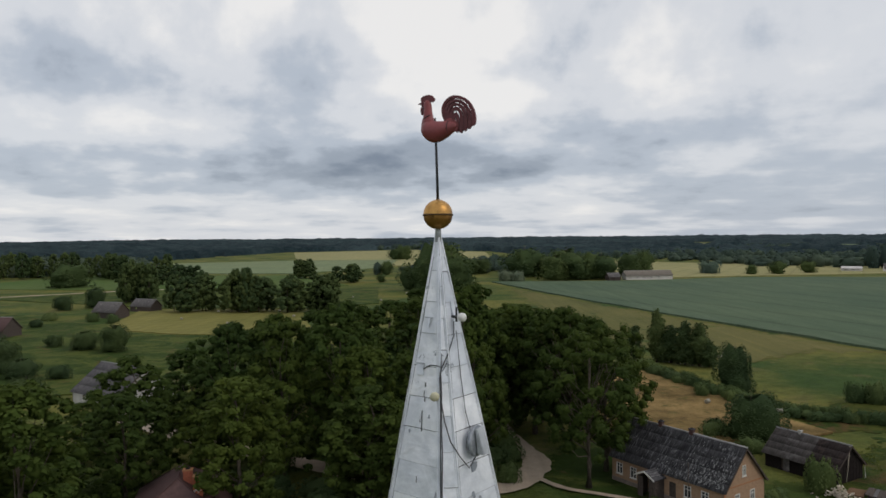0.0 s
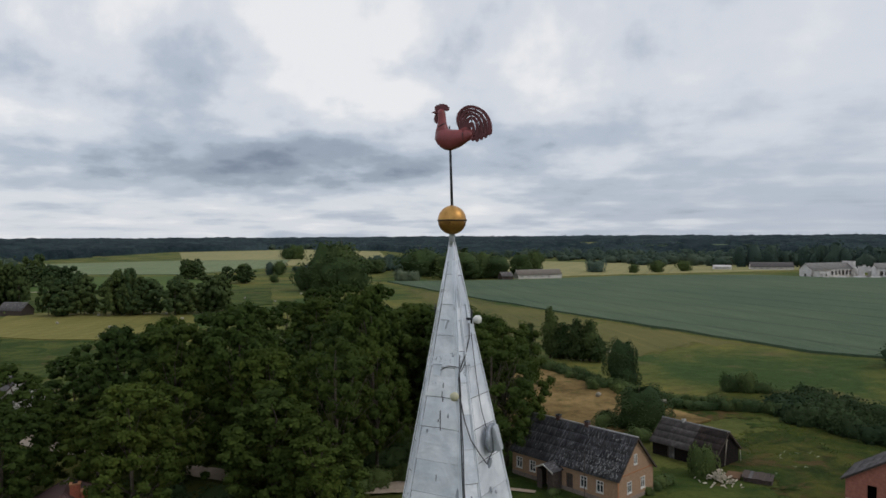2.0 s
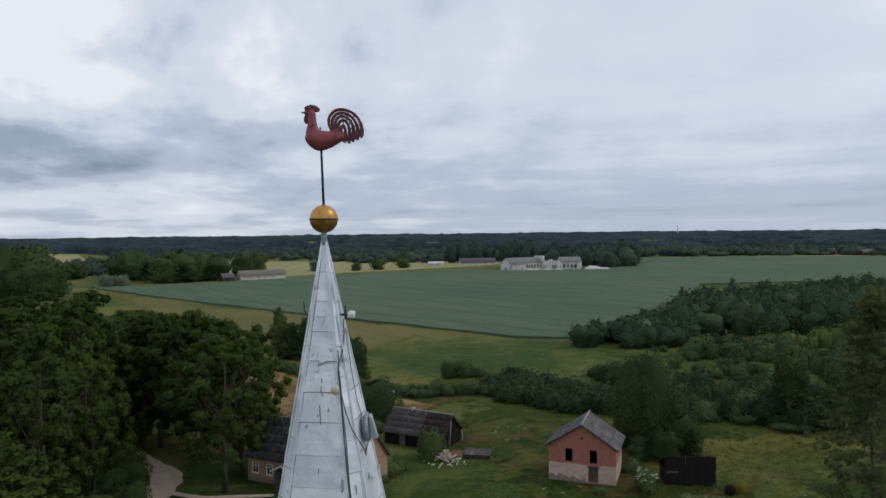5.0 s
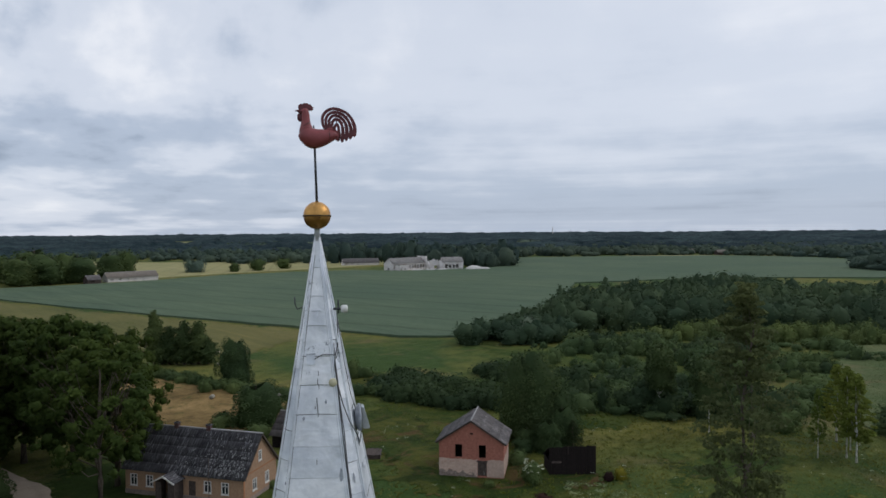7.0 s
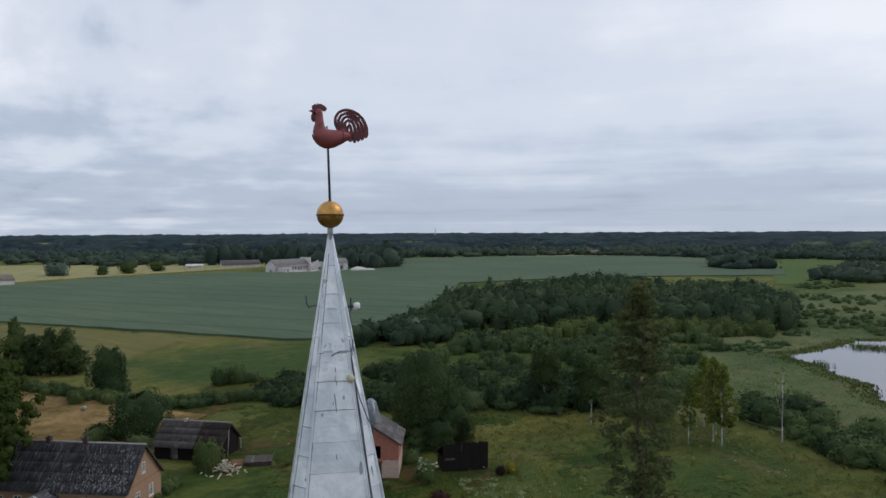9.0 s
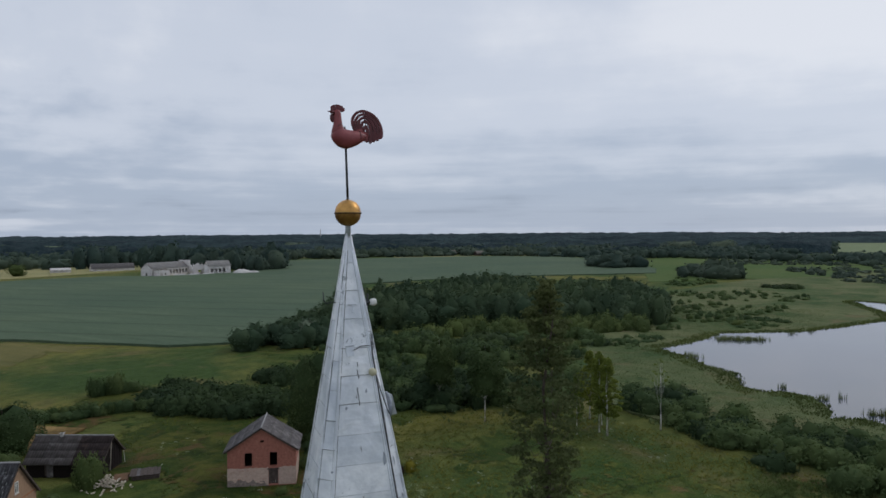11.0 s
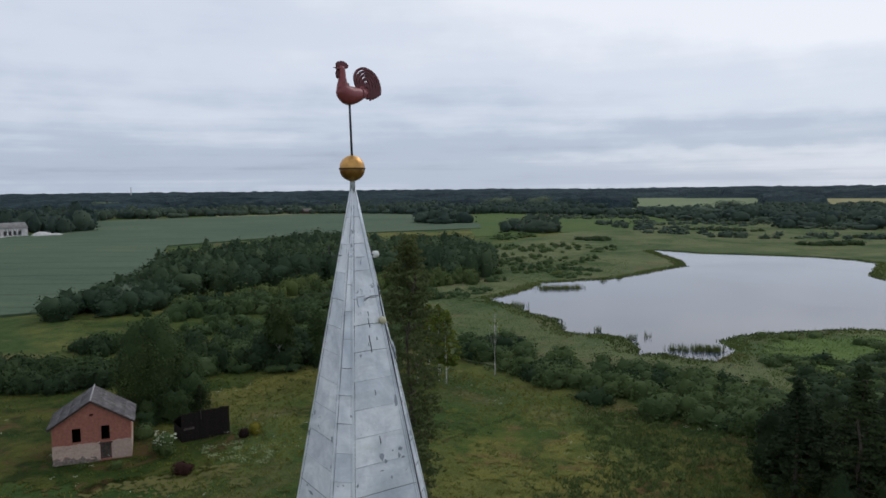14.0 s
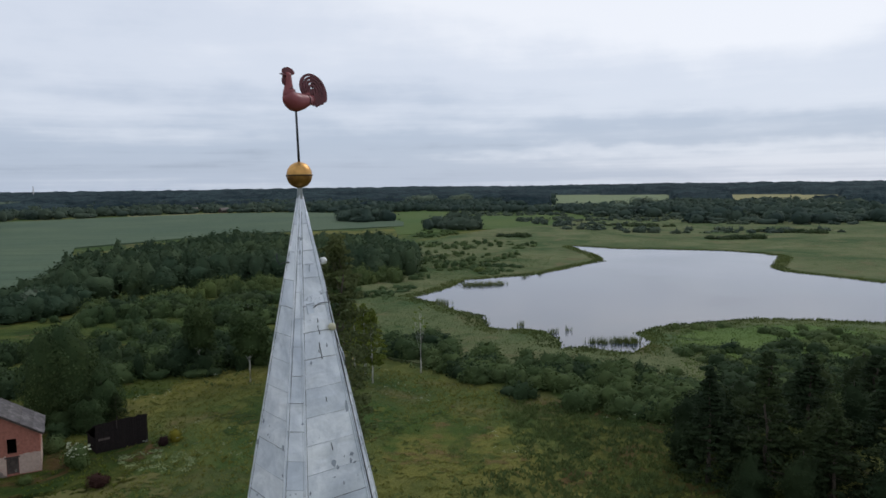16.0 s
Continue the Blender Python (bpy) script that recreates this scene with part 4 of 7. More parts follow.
for k, path in enumerate(FEATHERS):
    pts = [Vector(vp(*p)) for p in path]
    fine_pts = []
    for i in range(len(pts) - 1):
        p0, p1, p2, p3 = pts[max(i - 1, 0)], pts[i], pts[i + 1], pts[min(i + 2, len(pts) - 1)]
        for s in (0, 0.33, 0.66):
            fine_pts.append(0.5 * ((2 * p1) + (p2 - p0) * s + (2 * p0 - 5 * p1 + 4 * p2 - p3) * s * s + (3 * p1 - p0 - 3 * p2 + p3) * s ** 3))
    fine_pts.append(pts[-1])
    left, right = [], []
    for i, p in enumerate(fine_pts):
        d = (fine_pts[min(i + 1, len(fine_pts) - 1)] - fine_pts[max(i - 1, 0)]).normalized()
        nrm = Vector((-d.y, d.x))
        u = i / (len(fine_pts) - 1)
        wd = 0.0155 + 0.009 * max(0.0, (u - 0.72) / 0.28) - (0.008 if i == len(fine_pts) - 1 else 0)
        left.append(p + nrm * wd), right.append(p - nrm * wd)
    tip = fine_pts[-1] + (fine_pts[-1] - fine_pts[-2]).normalized() * 0.014
    # one ribbon plate per curled feather, each set a little to one side of the next
    ob = plate("tail_feather", [tuple(p) for p in left] + [tuple(tip)] + [tuple(p) for p in right[::-1]], 0.012, ROOSTER_DARK, vane)
    ob.location.y = 0.003 * (k - 2)
plate("tail_root", [vp(*p) for p in ((186, 176), (210, 172), (236, 184), (252, 205), (256, 228), (244, 240), (230, 236), (214, 228), (196, 226))], 0.018, ROOSTER_RED, vane)
for a, b in (((172, 130), (215, 145)), ((228, 80), (240, 150)), ((262, 84), (256, 140)), ((298, 108), (262, 158)), ((320, 150), (272, 176))):
    bm = bmesh.new()
    tube(bm, [(vp(*a)[0], 0, vp(*a)[1]), (vp(*b)[0], 0, vp(*b)[1])], [0.007, 0.007], 6)
    part("tail_strut", bm, ROOSTER_DARK, vane)

# antennas, lamps and cables on the spire
dish_m = Matrix.Translation((0.365, -0.262, 28.86)) @ Vector((0.85, -0.50, 0.05)).to_track_quat("Z", "Y").to_matrix().to_4x4()
dish = empty("dish_antenna", dish_m, "grey drum-shaped dish antenna strapped to the spire", "antenna")
bm = bmesh.new()
lathe(bm, [(0.0, -0.05), (0.09, -0.05), (0.128, -0.035), (0.148, -0.012), (0.154, -0.012), (0.154, 0.016), (0.146, 0.020), (0.120, 0.022), (0.0, 0.026)], 28)
part("drum", bm, DRUMGREY, dish, "scuffed grey drum")
bm = bmesh.new()
box(bm, -0.070, 0.075, -0.125, 0.130, 0.028, 0.095)
for v_ in bm.verts:
    if v_.co.y < 0:
        v_.co.x *= 0.7
        v_.co.z = 0.028 + (v_.co.z - 0.028) * 1.25
    elif v_.co.z > 0.06:
        v_.co.z = 0.052
bmesh.ops.bevel(bm, geom=bm.edges[:], offset=0.008, segments=2, affect="EDGES")
part("radio_box", bm, SEAM, dish, "pale tapered radio housing")
bm = bmesh.new()
tube(bm, [(0, 0, -0.07), (0, 0, -0.17)], [0.035, 0.035], 10)
tube(bm, [(0, -0.22, -0.12), (0, 0.20, -0.12)], [0.02, 0.02], 8)
part("bracket", bm, SEAM, dish)
bm = bmesh.new()
box(bm, -0.07, 0.03, -0.30, -0.22, -0.08, -0.02)
part("junction_box", bm, GREYPLASTIC, dish)

small_m = Matrix.Translation((0.220, -0.165, 30.09)) @ Vector((0.80, -0.60, 0.0)).to_track_quat("Z", "Y").to_matrix().to_4x4()
radio = empty("small_antenna", small_m, "small white round antenna on a dark bracket", "antenna")
bm = bmesh.new()
lathe(bm, [(0, -0.02), (0.03, -0.02), (0.043, 0.0), (0.043, 0.04), (0.036, 0.052), (0, 0.057)], 20)
part("radome", bm, WHITEPLASTIC, radio, "white domed cover")
bm = bmesh.new()
tube(bm, [(0, 0, -0.02), (0, 0, -0.13)], [0.014, 0.014], 8)
tube(bm, [(0, -0.05, -0.05), (0, 0.10, -0.05)], [0.01, 0.01], 6)
part("bracket", bm, IRON, radio)

lamp_m = Matrix.Translation((-0.04, -0.365, 29.33)) @ Vector((-0.50, -0.86, 0.0)).to_track_quat("Z", "Y").to_matrix().to_4x4()
lamp = empty("round_beacon", lamp_m, "small cream-coloured round fitting on the spire corner", "fitting")
bm = bmesh.new()
lathe(bm, [(0, -0.03), (0.03, -0.03), (0.043, -0.01), (0.045, 0.02), (0.040, 0.034), (0, 0.038)], 20)
part("cover", bm, CREAM, lamp)
bm = bmesh.new()
tube(bm, [(0, 0, -0.03), (0, 0, -0.10)], [0.016, 0.02], 8)
part("stem", bm, IRON, lamp)

hook = empty("iron_hook", pose(-0.10, 0.165, 30.10), "small bent iron hook on the spire", "hook")
bm = bmesh.new()
d = Vector((-0.5, 0.86, 0))
tube(bm, [Vector((0.035, -0.06, 0.0)), d * 0.02, d * 0.07 + Vector((0, 0, -0.02)), d * 0.10 + Vector((0, 0, 0.03)), d * 0.105 + Vector((0, 0, 0.12))], [0.007] * 5, 6)
part("bar", bm, IRON, hook)


def on_face(face, u, z, out):
    """A point on a face of the spire: u across it, height z, out from the sheet."""
    c = ring(z)
    p = c[face].lerp(c[(face + 1) % 8], u)
    t = (c[(face + 1) % 8] - c[face]).normalized()
    return p + Vector((t.y, -t.x, 0)) * out


def cable(pts, r=0.006):
    bm = bmesh.new()
    tube(bm, pts, [r] * len(pts), 6)
    ob = part("cable", bm, CABLE)
    return tagged(ob, "thin dark cable running down the spire", "cable", "spire cables")


cable([Vector((0.15, -0.15, 30.05)), on_face(3, 0.35, 29.9, 0.02), on_face(2, 0.9, 29.72, 0.015), on_face(2, 0.25, 29.60, 0.02), on_face(2, 0.05, 29.5, 0.022), on_face(2, 0.1, 29.33, 0.02), on_face(2, 0.35, 29.1, 0.025),
       on_face(2, 0.7, 28.9, 0.03), on_face(3, 0.05, 28.75, 0.03), on_face(3, 0.28, 28.62, 0.03), on_face(3, 0.45, 28.72, 0.06)])
cable([on_face(1, 0.35, 29.56, 0.012), on_face(1, 0.7, 29.62, 0.012), on_face(1, 0.98, 29.62, 0.015), on_face(2, 0.1, 29.61, 0.015)], 0.005)
cable([on_face(2, 0.12, 29.3, 0.02), on_face(2, 0.06, 28.9, 0.02), on_face(2, 0.04, 28.5, 0.02), on_face(2, 0.05, 28.1, 0.018), on_face(2, 0.06, 27.2, 0.018), on_face(2, 0.05, 25.5, 0.018)], 0.006)
cable([on_face(2, 0.30, 29.74, 0.018), on_face(2, 0.16, 29.55, 0.022), on_face(2, 0.20, 29.35, 0.02), on_face(2, 0.14, 29.1, 0.02), on_face(2, 0.18, 28.8, 0.022), on_face(2, 0.12, 28.45, 0.02), on_face(2, 0.14, 27.6, 0.018), on_face(2, 0.12, 26.0, 0.018)], 0.005)
cable([on_face(2, 0.85, 29.66, 0.016), on_face(2, 0.40, 29.58, 0.02), on_face(2, 0.10, 29.56, 0.025), on_face(2, 0.08, 29.40, 0.02)], 0.004)
cable([on_face(3, 0.5, 29.95, 0.03), on_face(3, 0.45, 29.5, 0.015), on_face(3, 0.42, 29.15, 0.02), on_face(3, 0.45, 28.95, 0.04)], 0.004)


def sheet_bit(face, u, z, wd, ht, out, tilt, mat=SHEET, name="sheet_patch"):
    c = on_face(face, u, z, out)
    t = (ring(z)[(face + 1) % 8] - ring(z)[face]).normalized()
    m = Matrix((t, Vector((t.y, -t.x, 0.2)).normalized(), t.cross(Vector((t.y, -t.x, 0.2)).normalized()))).transposed().to_4x4()
    bm = bmesh.new()
    box(bm, -wd / 2, wd / 2, -0.006, 0.006, -ht / 2, ht / 2, Matrix.Translation(c) @ m @ pose(0, 0, 0, 0, tilt, 0))
    part(name, bm, mat, spire)


flake_rng = random.Random(21)


def flake(face, u, z, wide, high):
    """An irregular dark spot where the sheet's coating has worn off."""
    bm = bmesh.new()
    k = flake_rng.randint(7, 10)
    across = (ring(z)[(face + 1) % 8] - ring(z)[face]).length
    rim = []
    for j in range(k):
        a = 2 * math.pi * j / k
        r = flake_rng.uniform(0.55, 1.15)
        rim.append(bm.verts.new(on_face(face, u + 0.5 * wide * r * math.cos(a) / across, z + 0.5 * high * r * math.sin(a), 0.0105)))
    bm.faces.new(rim)
    part("worn_spot", bm, WORN, spire)


for face_, u_, z_, w_, h_ in ((1, .50, 27.76, .07, .10), (1, .55, 27.70, .05, .05), (1, .83, 27.80, .07, .05), (1, .80, 27.73, .05, .08), (1, .86, 27.70, .06, .03), (1, .70, 27.80, .025, .025), (1, .47, 27.60, .05, .02), (1, .62, 27.50, .03, .05),
                              (1, .93, 28.36, .05, .16), (1, .35, 27.12, .10, .03), (1, .60, 27.08, .12, .03), (1, .06, 27.50, .03, .06), (1, .78, 27.08, .06, .05), (1, .20, 28.95, .03, .05), (1, .72, 29.12, .025, .06),
                              (7, .35, 28.05, .03, .04), (7, .42, 28.03, .02, .03), (7, .92, 28.00, .05, .08), (7, .95, 27.70, .03, .06), (7, .12, 28.18, .04, .07), (7, .40, 27.25, .14, .04), (7, .55, 27.20, .07, .06), (7, .25, 27.30, .05, .03),
                              (0, .30, 27.50, .02, .02), (0, .55, 27.51, .025, .02), (0, .90, 28.28, .03, .03), (2, .5, 28.3, .03, .12), (3, .35, 28.35, .08, .07), (3, .5, 28.30, .06, .05), (2, .7, 27.9, .05, .1)):
    flake(face_, u_, z_, w_, h_)
sheet_bit(1, 0.30, 29.56, 0.085, 0.10, 0.012, 6)
sheet_bit(1, 0.30, 29.625, 0.10, 0.015, 0.02, 3, SEAM)
sheet_bit(1, 0.5, 30.04, 0.022, 0.085, 0.018, -12)
sheet_bit(1, 0.45, 30.085, 0.10, 0.012, 0.012, 0, SEAM)
sheet_bit(3, 0.62, 30.18, 0.045, 0.14, 0.012, 0)
# dents in the broad face, drawn as short dark strips
for u, z, wd, ht in ((0.52, 29.33, 0.006, 0.06), (0.55, 29.28, 0.006, 0.05), (0.5, 29.12, 0.007, 0.09), (0.52, 29.02, 0.006, 0.11), (0.46, 29.06, 0.006, 0.03), (0.5, 28.5, 0.006, 0.06), (0.5, 27.95, 0.005, 0.09), (0.54, 29.42, 0.006, 0.05)):
    sheet_bit(1, u, z, wd, ht, 0.006, 4, DARK_LINE, "sealed_slit")


# ---- houses ----
def wall(bm, m, length, top_at, openings, thick=0.3):
    """A wall in the plane y = 0 (outside at -y) from x = 0 to length, up to top_at(x), with openings (x0, x1, z0, z1) cut through."""
    cuts = {0.0, length, length / 2}
    for o in openings:
        cuts |= {o[0], o[1]}
    cuts = sorted(cuts)
    for a, b in zip(cuts, cuts[1:]):
        gaps = sorted((o[2], o[3]) for o in openings if o[0] < b - 1e-6 and o[1] > a + 1e-6)
        lo = -0.5
        for g0, g1 in gaps + [(None, None)]:
            ta, tb = (top_at(a), top_at(b)) if g0 is None else (g0, g0)
            if min(ta, tb) > lo + 1e-4:
                vs = [bm.verts.new(m @ Vector(p)) for p in ((a, 0, lo), (b, 0, lo), (b, thick, lo), (a, thick, lo), (a, 0, ta), (b, 0, tb), (b, thick, tb), (a, thick, ta))]
                for f in ((3, 2, 1, 0), (4, 5, 6, 7), (0, 1, 5, 4), (1, 2, 6, 5), (2, 3, 7, 6), (3, 0, 4, 7)):
                    bm.faces.new([vs[i] for i in f])
            if g0 is None:
                break
            lo = g1
    bmesh.ops.remove_doubles(bm, verts=bm.verts[:], dist=1e-4)


def window(parent, m, x0, x1, z0, z1, frame_mat=WHITE_PAINT, bars=True, glass=GLASS):
    """A framed window set into a wall's opening."""
    w = empty("window", pose(0, 0, 0), "", "")
    w.parent = parent
    bm = bmesh.new()
    t = 0.09
    for a in ((x0, x1, z0, z0 + t), (x0, x1, z1 - t, z1), (x0, x0 + t, z0 + t, z1 - t), (x1 - t, x1, z0 + t, z1 - t)):
        box(bm, a[0], a[1], -0.03, 0.08, a[2], a[3], m)
    if bars:
        c = (x0 + x1) / 2
        box(bm, c - 0.035, c + 0.035, 0.0, 0.07, z0 + t, z1 - t, m)
        zz = z0 + (z1 - z0) * 0.68
        box(bm, x0 + t, c - 0.035, 0.0, 0.07, zz - 0.03, zz + 0.03, m)
        box(bm, c + 0.035, x1 - t, 0.0, 0.07, zz - 0.03, zz + 0.03, m)
    part("window_frame", bm, frame_mat, w)
    bm = bmesh.new()
    box(bm, x0 + t, x1 - t, 0.09, 0.11, z0 + t, z1 - t, m)
    part("pane", bm, glass, w)
    bm = bmesh.new()
    box(bm, x0 - 0.06, x1 + 0.06, -0.09, 0.0, z0 - 0.07, z0 - 0.005, m)
    part("window_sill", bm, frame_mat, w)
    return w


def slope_plane(origin, along, down, length, run):
    """Axes on a roof slope: x along the eave, y down the slope, z out of it."""
    nrm = along.cross(down).normalized()
    if nrm.z < 0:
        nrm = -nrm
    m = Matrix((along, down, nrm)).transposed().to_4x4()
    m.translation = origin
    return m


def roof_slope(parent, m, length, run, mat, rows, thick=0.018, wave=0.028, period=0.35, seed=0, ragged=0.0, piece="roof_sheet", cols=1):
    """Corrugated sheets in overlapping rows, each one a piece of its own."""
    rg = random.Random(seed)
    step = run / rows
    for r in range(rows):
        for cidx in range(cols):
            x0, x1 = length * cidx / cols, length * (cidx + 1) / cols
            nseg = max(4, int((x1 - x0) / period * 4))
            y0, y1 = r * step, (r + 1) * step + 0.12
            bm = bmesh.new()
            up, dn = [], []
            jz = rg.uniform(0, 0.015)
            jy = rg.uniform(-ragged, ragged)
            for i in range(nseg + 1):
                x = x0 + (x1 - x0) * i / nseg
                h = wave * math.cos(2 * math.pi * x / period)
                up.append(bm.verts.new(m @ Vector((x, y0, h + 0.01 + jz))))
                dn.append(bm.verts.new(m @ Vector((x, y1 + jy, h + 0.032 + jz))))
            for i in range(nseg):
                bm.faces.new((up[i], dn[i], dn[i + 1], up[i + 1])).smooth = True
            ext = [bm.verts.new(v.co - m.to_3x3() @ Vector((0, 0, thick))) for v in dn]
            for i in range(nseg):
                bm.faces.new((dn[i], ext[i], ext[i + 1], dn[i + 1]))
            part(piece, bm, mat, parent)


def gabled(name, label, category, corner, gable_dir, gable_w, length, wall_h, ridge_h, wall_mat, roof_mat, front=(), left=(), right=(), back=(), over=0.4, over_g=0.35, rows=4, cols=1, thick=0.3, frames=WHITE_PAINT, glaze=True, seed=0, wave=0.028, ragged=0.0):
    """A gabled house. corner: the front gable's left foot as seen from outside; gable_dir: degrees of the way along the gable wall to its right foot. Openings (x0, x1, z0, z1)."""
    m0 = pose(corner[0], corner[1], 0, 0, 0, gable_dir)
    house = empty(name, m0, label, category)
    hw = gable_w / 2

    def gable(x):
        return wall_h + (ridge_h - wall_h) * (1 - abs(x - hw) / hw) - 0.06

    def flat(x):
        return wall_h - 0.03

    mats = {"front": pose(0, 0, 0), "right": pose(gable_w, thick, 0, 0, 0, 90), "back": pose(gable_w, length, 0, 0, 0, 180), "left": pose(0, length - thick, 0, 0, 0, -90)}
    for side, ops, ln, top in (("front", front, gable_w, gable), ("right", right, length - 2 * thick, flat), ("back", back, gable_w, gable), ("left", left, length - 2 * thick, flat)):
        bm = bmesh.new()
        wall(bm, mats[side], ln, top, [o[:4] for o in ops], thick)
        wl = part("wall", bm, wall_mat, house)
        for o in ops:
            if len(o) > 4 and o[4] == "hole":
                continue
            if len(o) > 4 and o[4] == "door":
                bm = bmesh.new()
                box(bm, o[0] + 0.01, o[1] - 0.01, 0.10, 0.16, o[2], o[3] - 0.01, mats[side])
                part("door", bm, OLDWOOD, house, "weathered plank door")
                continue
            window(house, mats[side], *o[:4], frames)
    bm = bmesh.new()
    box(bm, thick, gable_w - thick, thick, length - thick, wall_h - 0.15, wall_h - 0.05)
    box(bm, thick, gable_w - thick, thick, length - thick, -0.4, 0.1)
    part("floor_deck", bm, DARKNESS, house)
    fall = Vector((hw, 0, -(ridge_h - wall_h)))
    run0 = fall.length
    for sgn in (-1, 1):
        down = Vector((sgn * hw, 0, -(ridge_h - wall_h))).normalized()
        along = Vector((0, 1, 0))
        m = slope_plane(Vector((hw, -over_g, ridge_h)) + Vector((0, 0, 0.02)), along, down, length, run0)
        bm = bmesh.new()
        box(bm, 0, length + 2 * over_g, 0.02, run0 + over, -0.10, -0.03, m)
        part("roof_boarding", bm, OLDWOOD, house)
        roof_slope(house, m, length + 2 * over_g, run0 + over, roof_mat, rows, seed=seed + sgn, cols=cols, wave=wave, ragged=ragged)
        for yy in (-over_g - 0.02, length + over_g - 0.02):
            bm = bmesh.new()
            box(bm, 0, 0.04, 0.0, run0 + over, -0.14, 0.03, slope_plane(Vector((hw, yy, ridge_h)), along, down, 1, 1))
            part("bargeboard", bm, OLDWOOD, house)
    bm = bmesh.new()
    tube(bm, [(hw, -over_g - 0.02, ridge_h + 0.05), (hw, length + over_g + 0.02, ridge_h + 0.05)], [0.10, 0.10], 8)
    part("ridge_cap", bm, RIDGE, house)
    return house, m0


def chimney(house, x, y, z0, z1, w, d, mat, cap_mat=None):
    ch = boxpart("chimney", x - w / 2, x + w / 2, y - d / 2, y + d / 2, z0, z1 - 0.18, mat, house, "", 0.01)
    boxpart("chimney_cap", x - w / 2 - 0.06, x + w / 2 + 0.06, y - d / 2 - 0.06, y + d / 2 + 0.06, z1 - 0.18, z1 - 0.06, cap_mat or mat, ch)
    boxpart("flue", x - w / 4, x + w / 4, y - d / 4, y + d / 4, z1 - 0.06, z1 + 0.02, DARKNESS, ch)
    return ch


# yellow brick farmhouse
SIDE = 16.0 - 0.6
yw = [(SIDE - p - 0.5, SIDE - p + 0.5, 0.95, 2.35) for p in (2.1, 4.4, 12.3, 14.5)] + [(SIDE - 7.0, SIDE - 6.0, 0.1, 2.15, "door")]
yellow, ym = gabled("brick_farmhouse", "yellow brick farmhouse with a dark mossy fibre-cement roof", "house", (30.0, 68.85), 33.7, 7.4, 16.0, 3.2, 7.2, BRICK_YELLOW, ASBESTOS,
                    front=[(1.9, 2.8, 0.95, 2.3), (4.7, 5.6, 0.95, 2.3), (3.25, 3.95, 4.05, 5.25)], left=yw, right=[(3, 4, 0.95, 2.3), (8, 9, 0.95, 2.3)], rows=5, cols=8, seed=3)
boxpart("brick_band", -0.03, 7.43, -0.03, 0.0, 3.12, 3.28, ORANGE_TRIM, yellow, "orange-red brick string course")
boxpart("brick_quoin", -0.035, 0.25, -0.035, 0.0, 0.0, 3.1, ORANGE_TRIM, yellow)
boxpart("plinth", -0.06, 7.46, -0.06, -0.04, -0.3, 0.45, FIELDSTONE, yellow, "grey stone plinth")
boxpart("plinth", -0.08, -0.005, 0.0, 16.0, -0.3, 0.45, FIELDSTONE, yellow, "grey stone plinth")
chimney(yellow, 3.7, 6.9, 6.6, 7.85, 0.42, 0.55, REDROOF, ASBESTOS)
chimney(yellow, 3.7, 11.4, 6.6, 7.85, 0.42, 0.55, REDROOF, ASBESTOS)
# entrance porch on the long side
for yy in (8.0, 10.4):
    boxpart("porch_wall", -1.7, -0.02, yy - 0.06, yy + 0.06, -0.3, 2.35, OLDWOOD, yellow, "dark board porch wall")
boxpart("porch_wall", -1.76, -1.64, 8.06, 8.75, -0.3, 2.35, OLDWOOD, yellow)
boxpart("porch_wall", -1.76, -1.64, 9.65, 10.34, -0.3, 2.35, OLDWOOD, yellow)
for sg in (-1, 1):
    bm = bmesh.new()
    m = slope_plane(Vector((-2.1, 9.2, 3.15)), Vector((1, 0, 0)), Vector((0, sg * 1.5, -0.75)).normalized(), 2, 1.7)
    box(bm, 0, 2.6, 0, 1.75, -0.02, 0.05, m)
    part("porch_roof", bm, ASBESTOS, yellow)
    bm = bmesh.new()
    box(bm, -0.05, 0.0, 0, 1.75, -0.10, 0.07, m)
    part("porch_bargeboard", bm, WHITE_PAINT, yellow, "white-painted bargeboard")
# lichen crusts on the weather side
lr = random.Random(8)
bm = bmesh.new()
m = slope_plane(Vector((3.7, -0.35, 7.22)), Vector((0, 1, 0)), Vector((-3.7, 0, -4.0)).normalized(), 16, 5.4)
for i in range(300):
    x = min(16.2, abs(lr.gauss(0, 4.2)) + 0.4)
    y = 5.6 - abs(lr.gauss(0, 1.5)) if lr.random() < 0.75 else lr.uniform(0.4, 5.5)
    if y < 0.3:
        continue
    a, b = lr.uniform(0.03, 0.10), lr.uniform(0.04, 0.20)
    k = lr.choice((4, 5, 6))
    vs = [bm.verts.new(m @ Vector((x + a * math.cos(2 * math.pi * j / k + i), y + b * math.sin(2 * math.pi * j / k + i), 0.095 + 0.02 * math.sin(j)))) for j in range(k)]
    bm.faces.new(vs)
tagged(part("lichen_crust", bm, LICHEN, yellow, "scattered pale lichen crusts"), kind="stuff")
boxpart("aerial_pole", -0.9, -0.84, 3.9, 3.96, -0.3, 5.4, OLDWOOD, yellow, "thin wooden aerial pole")

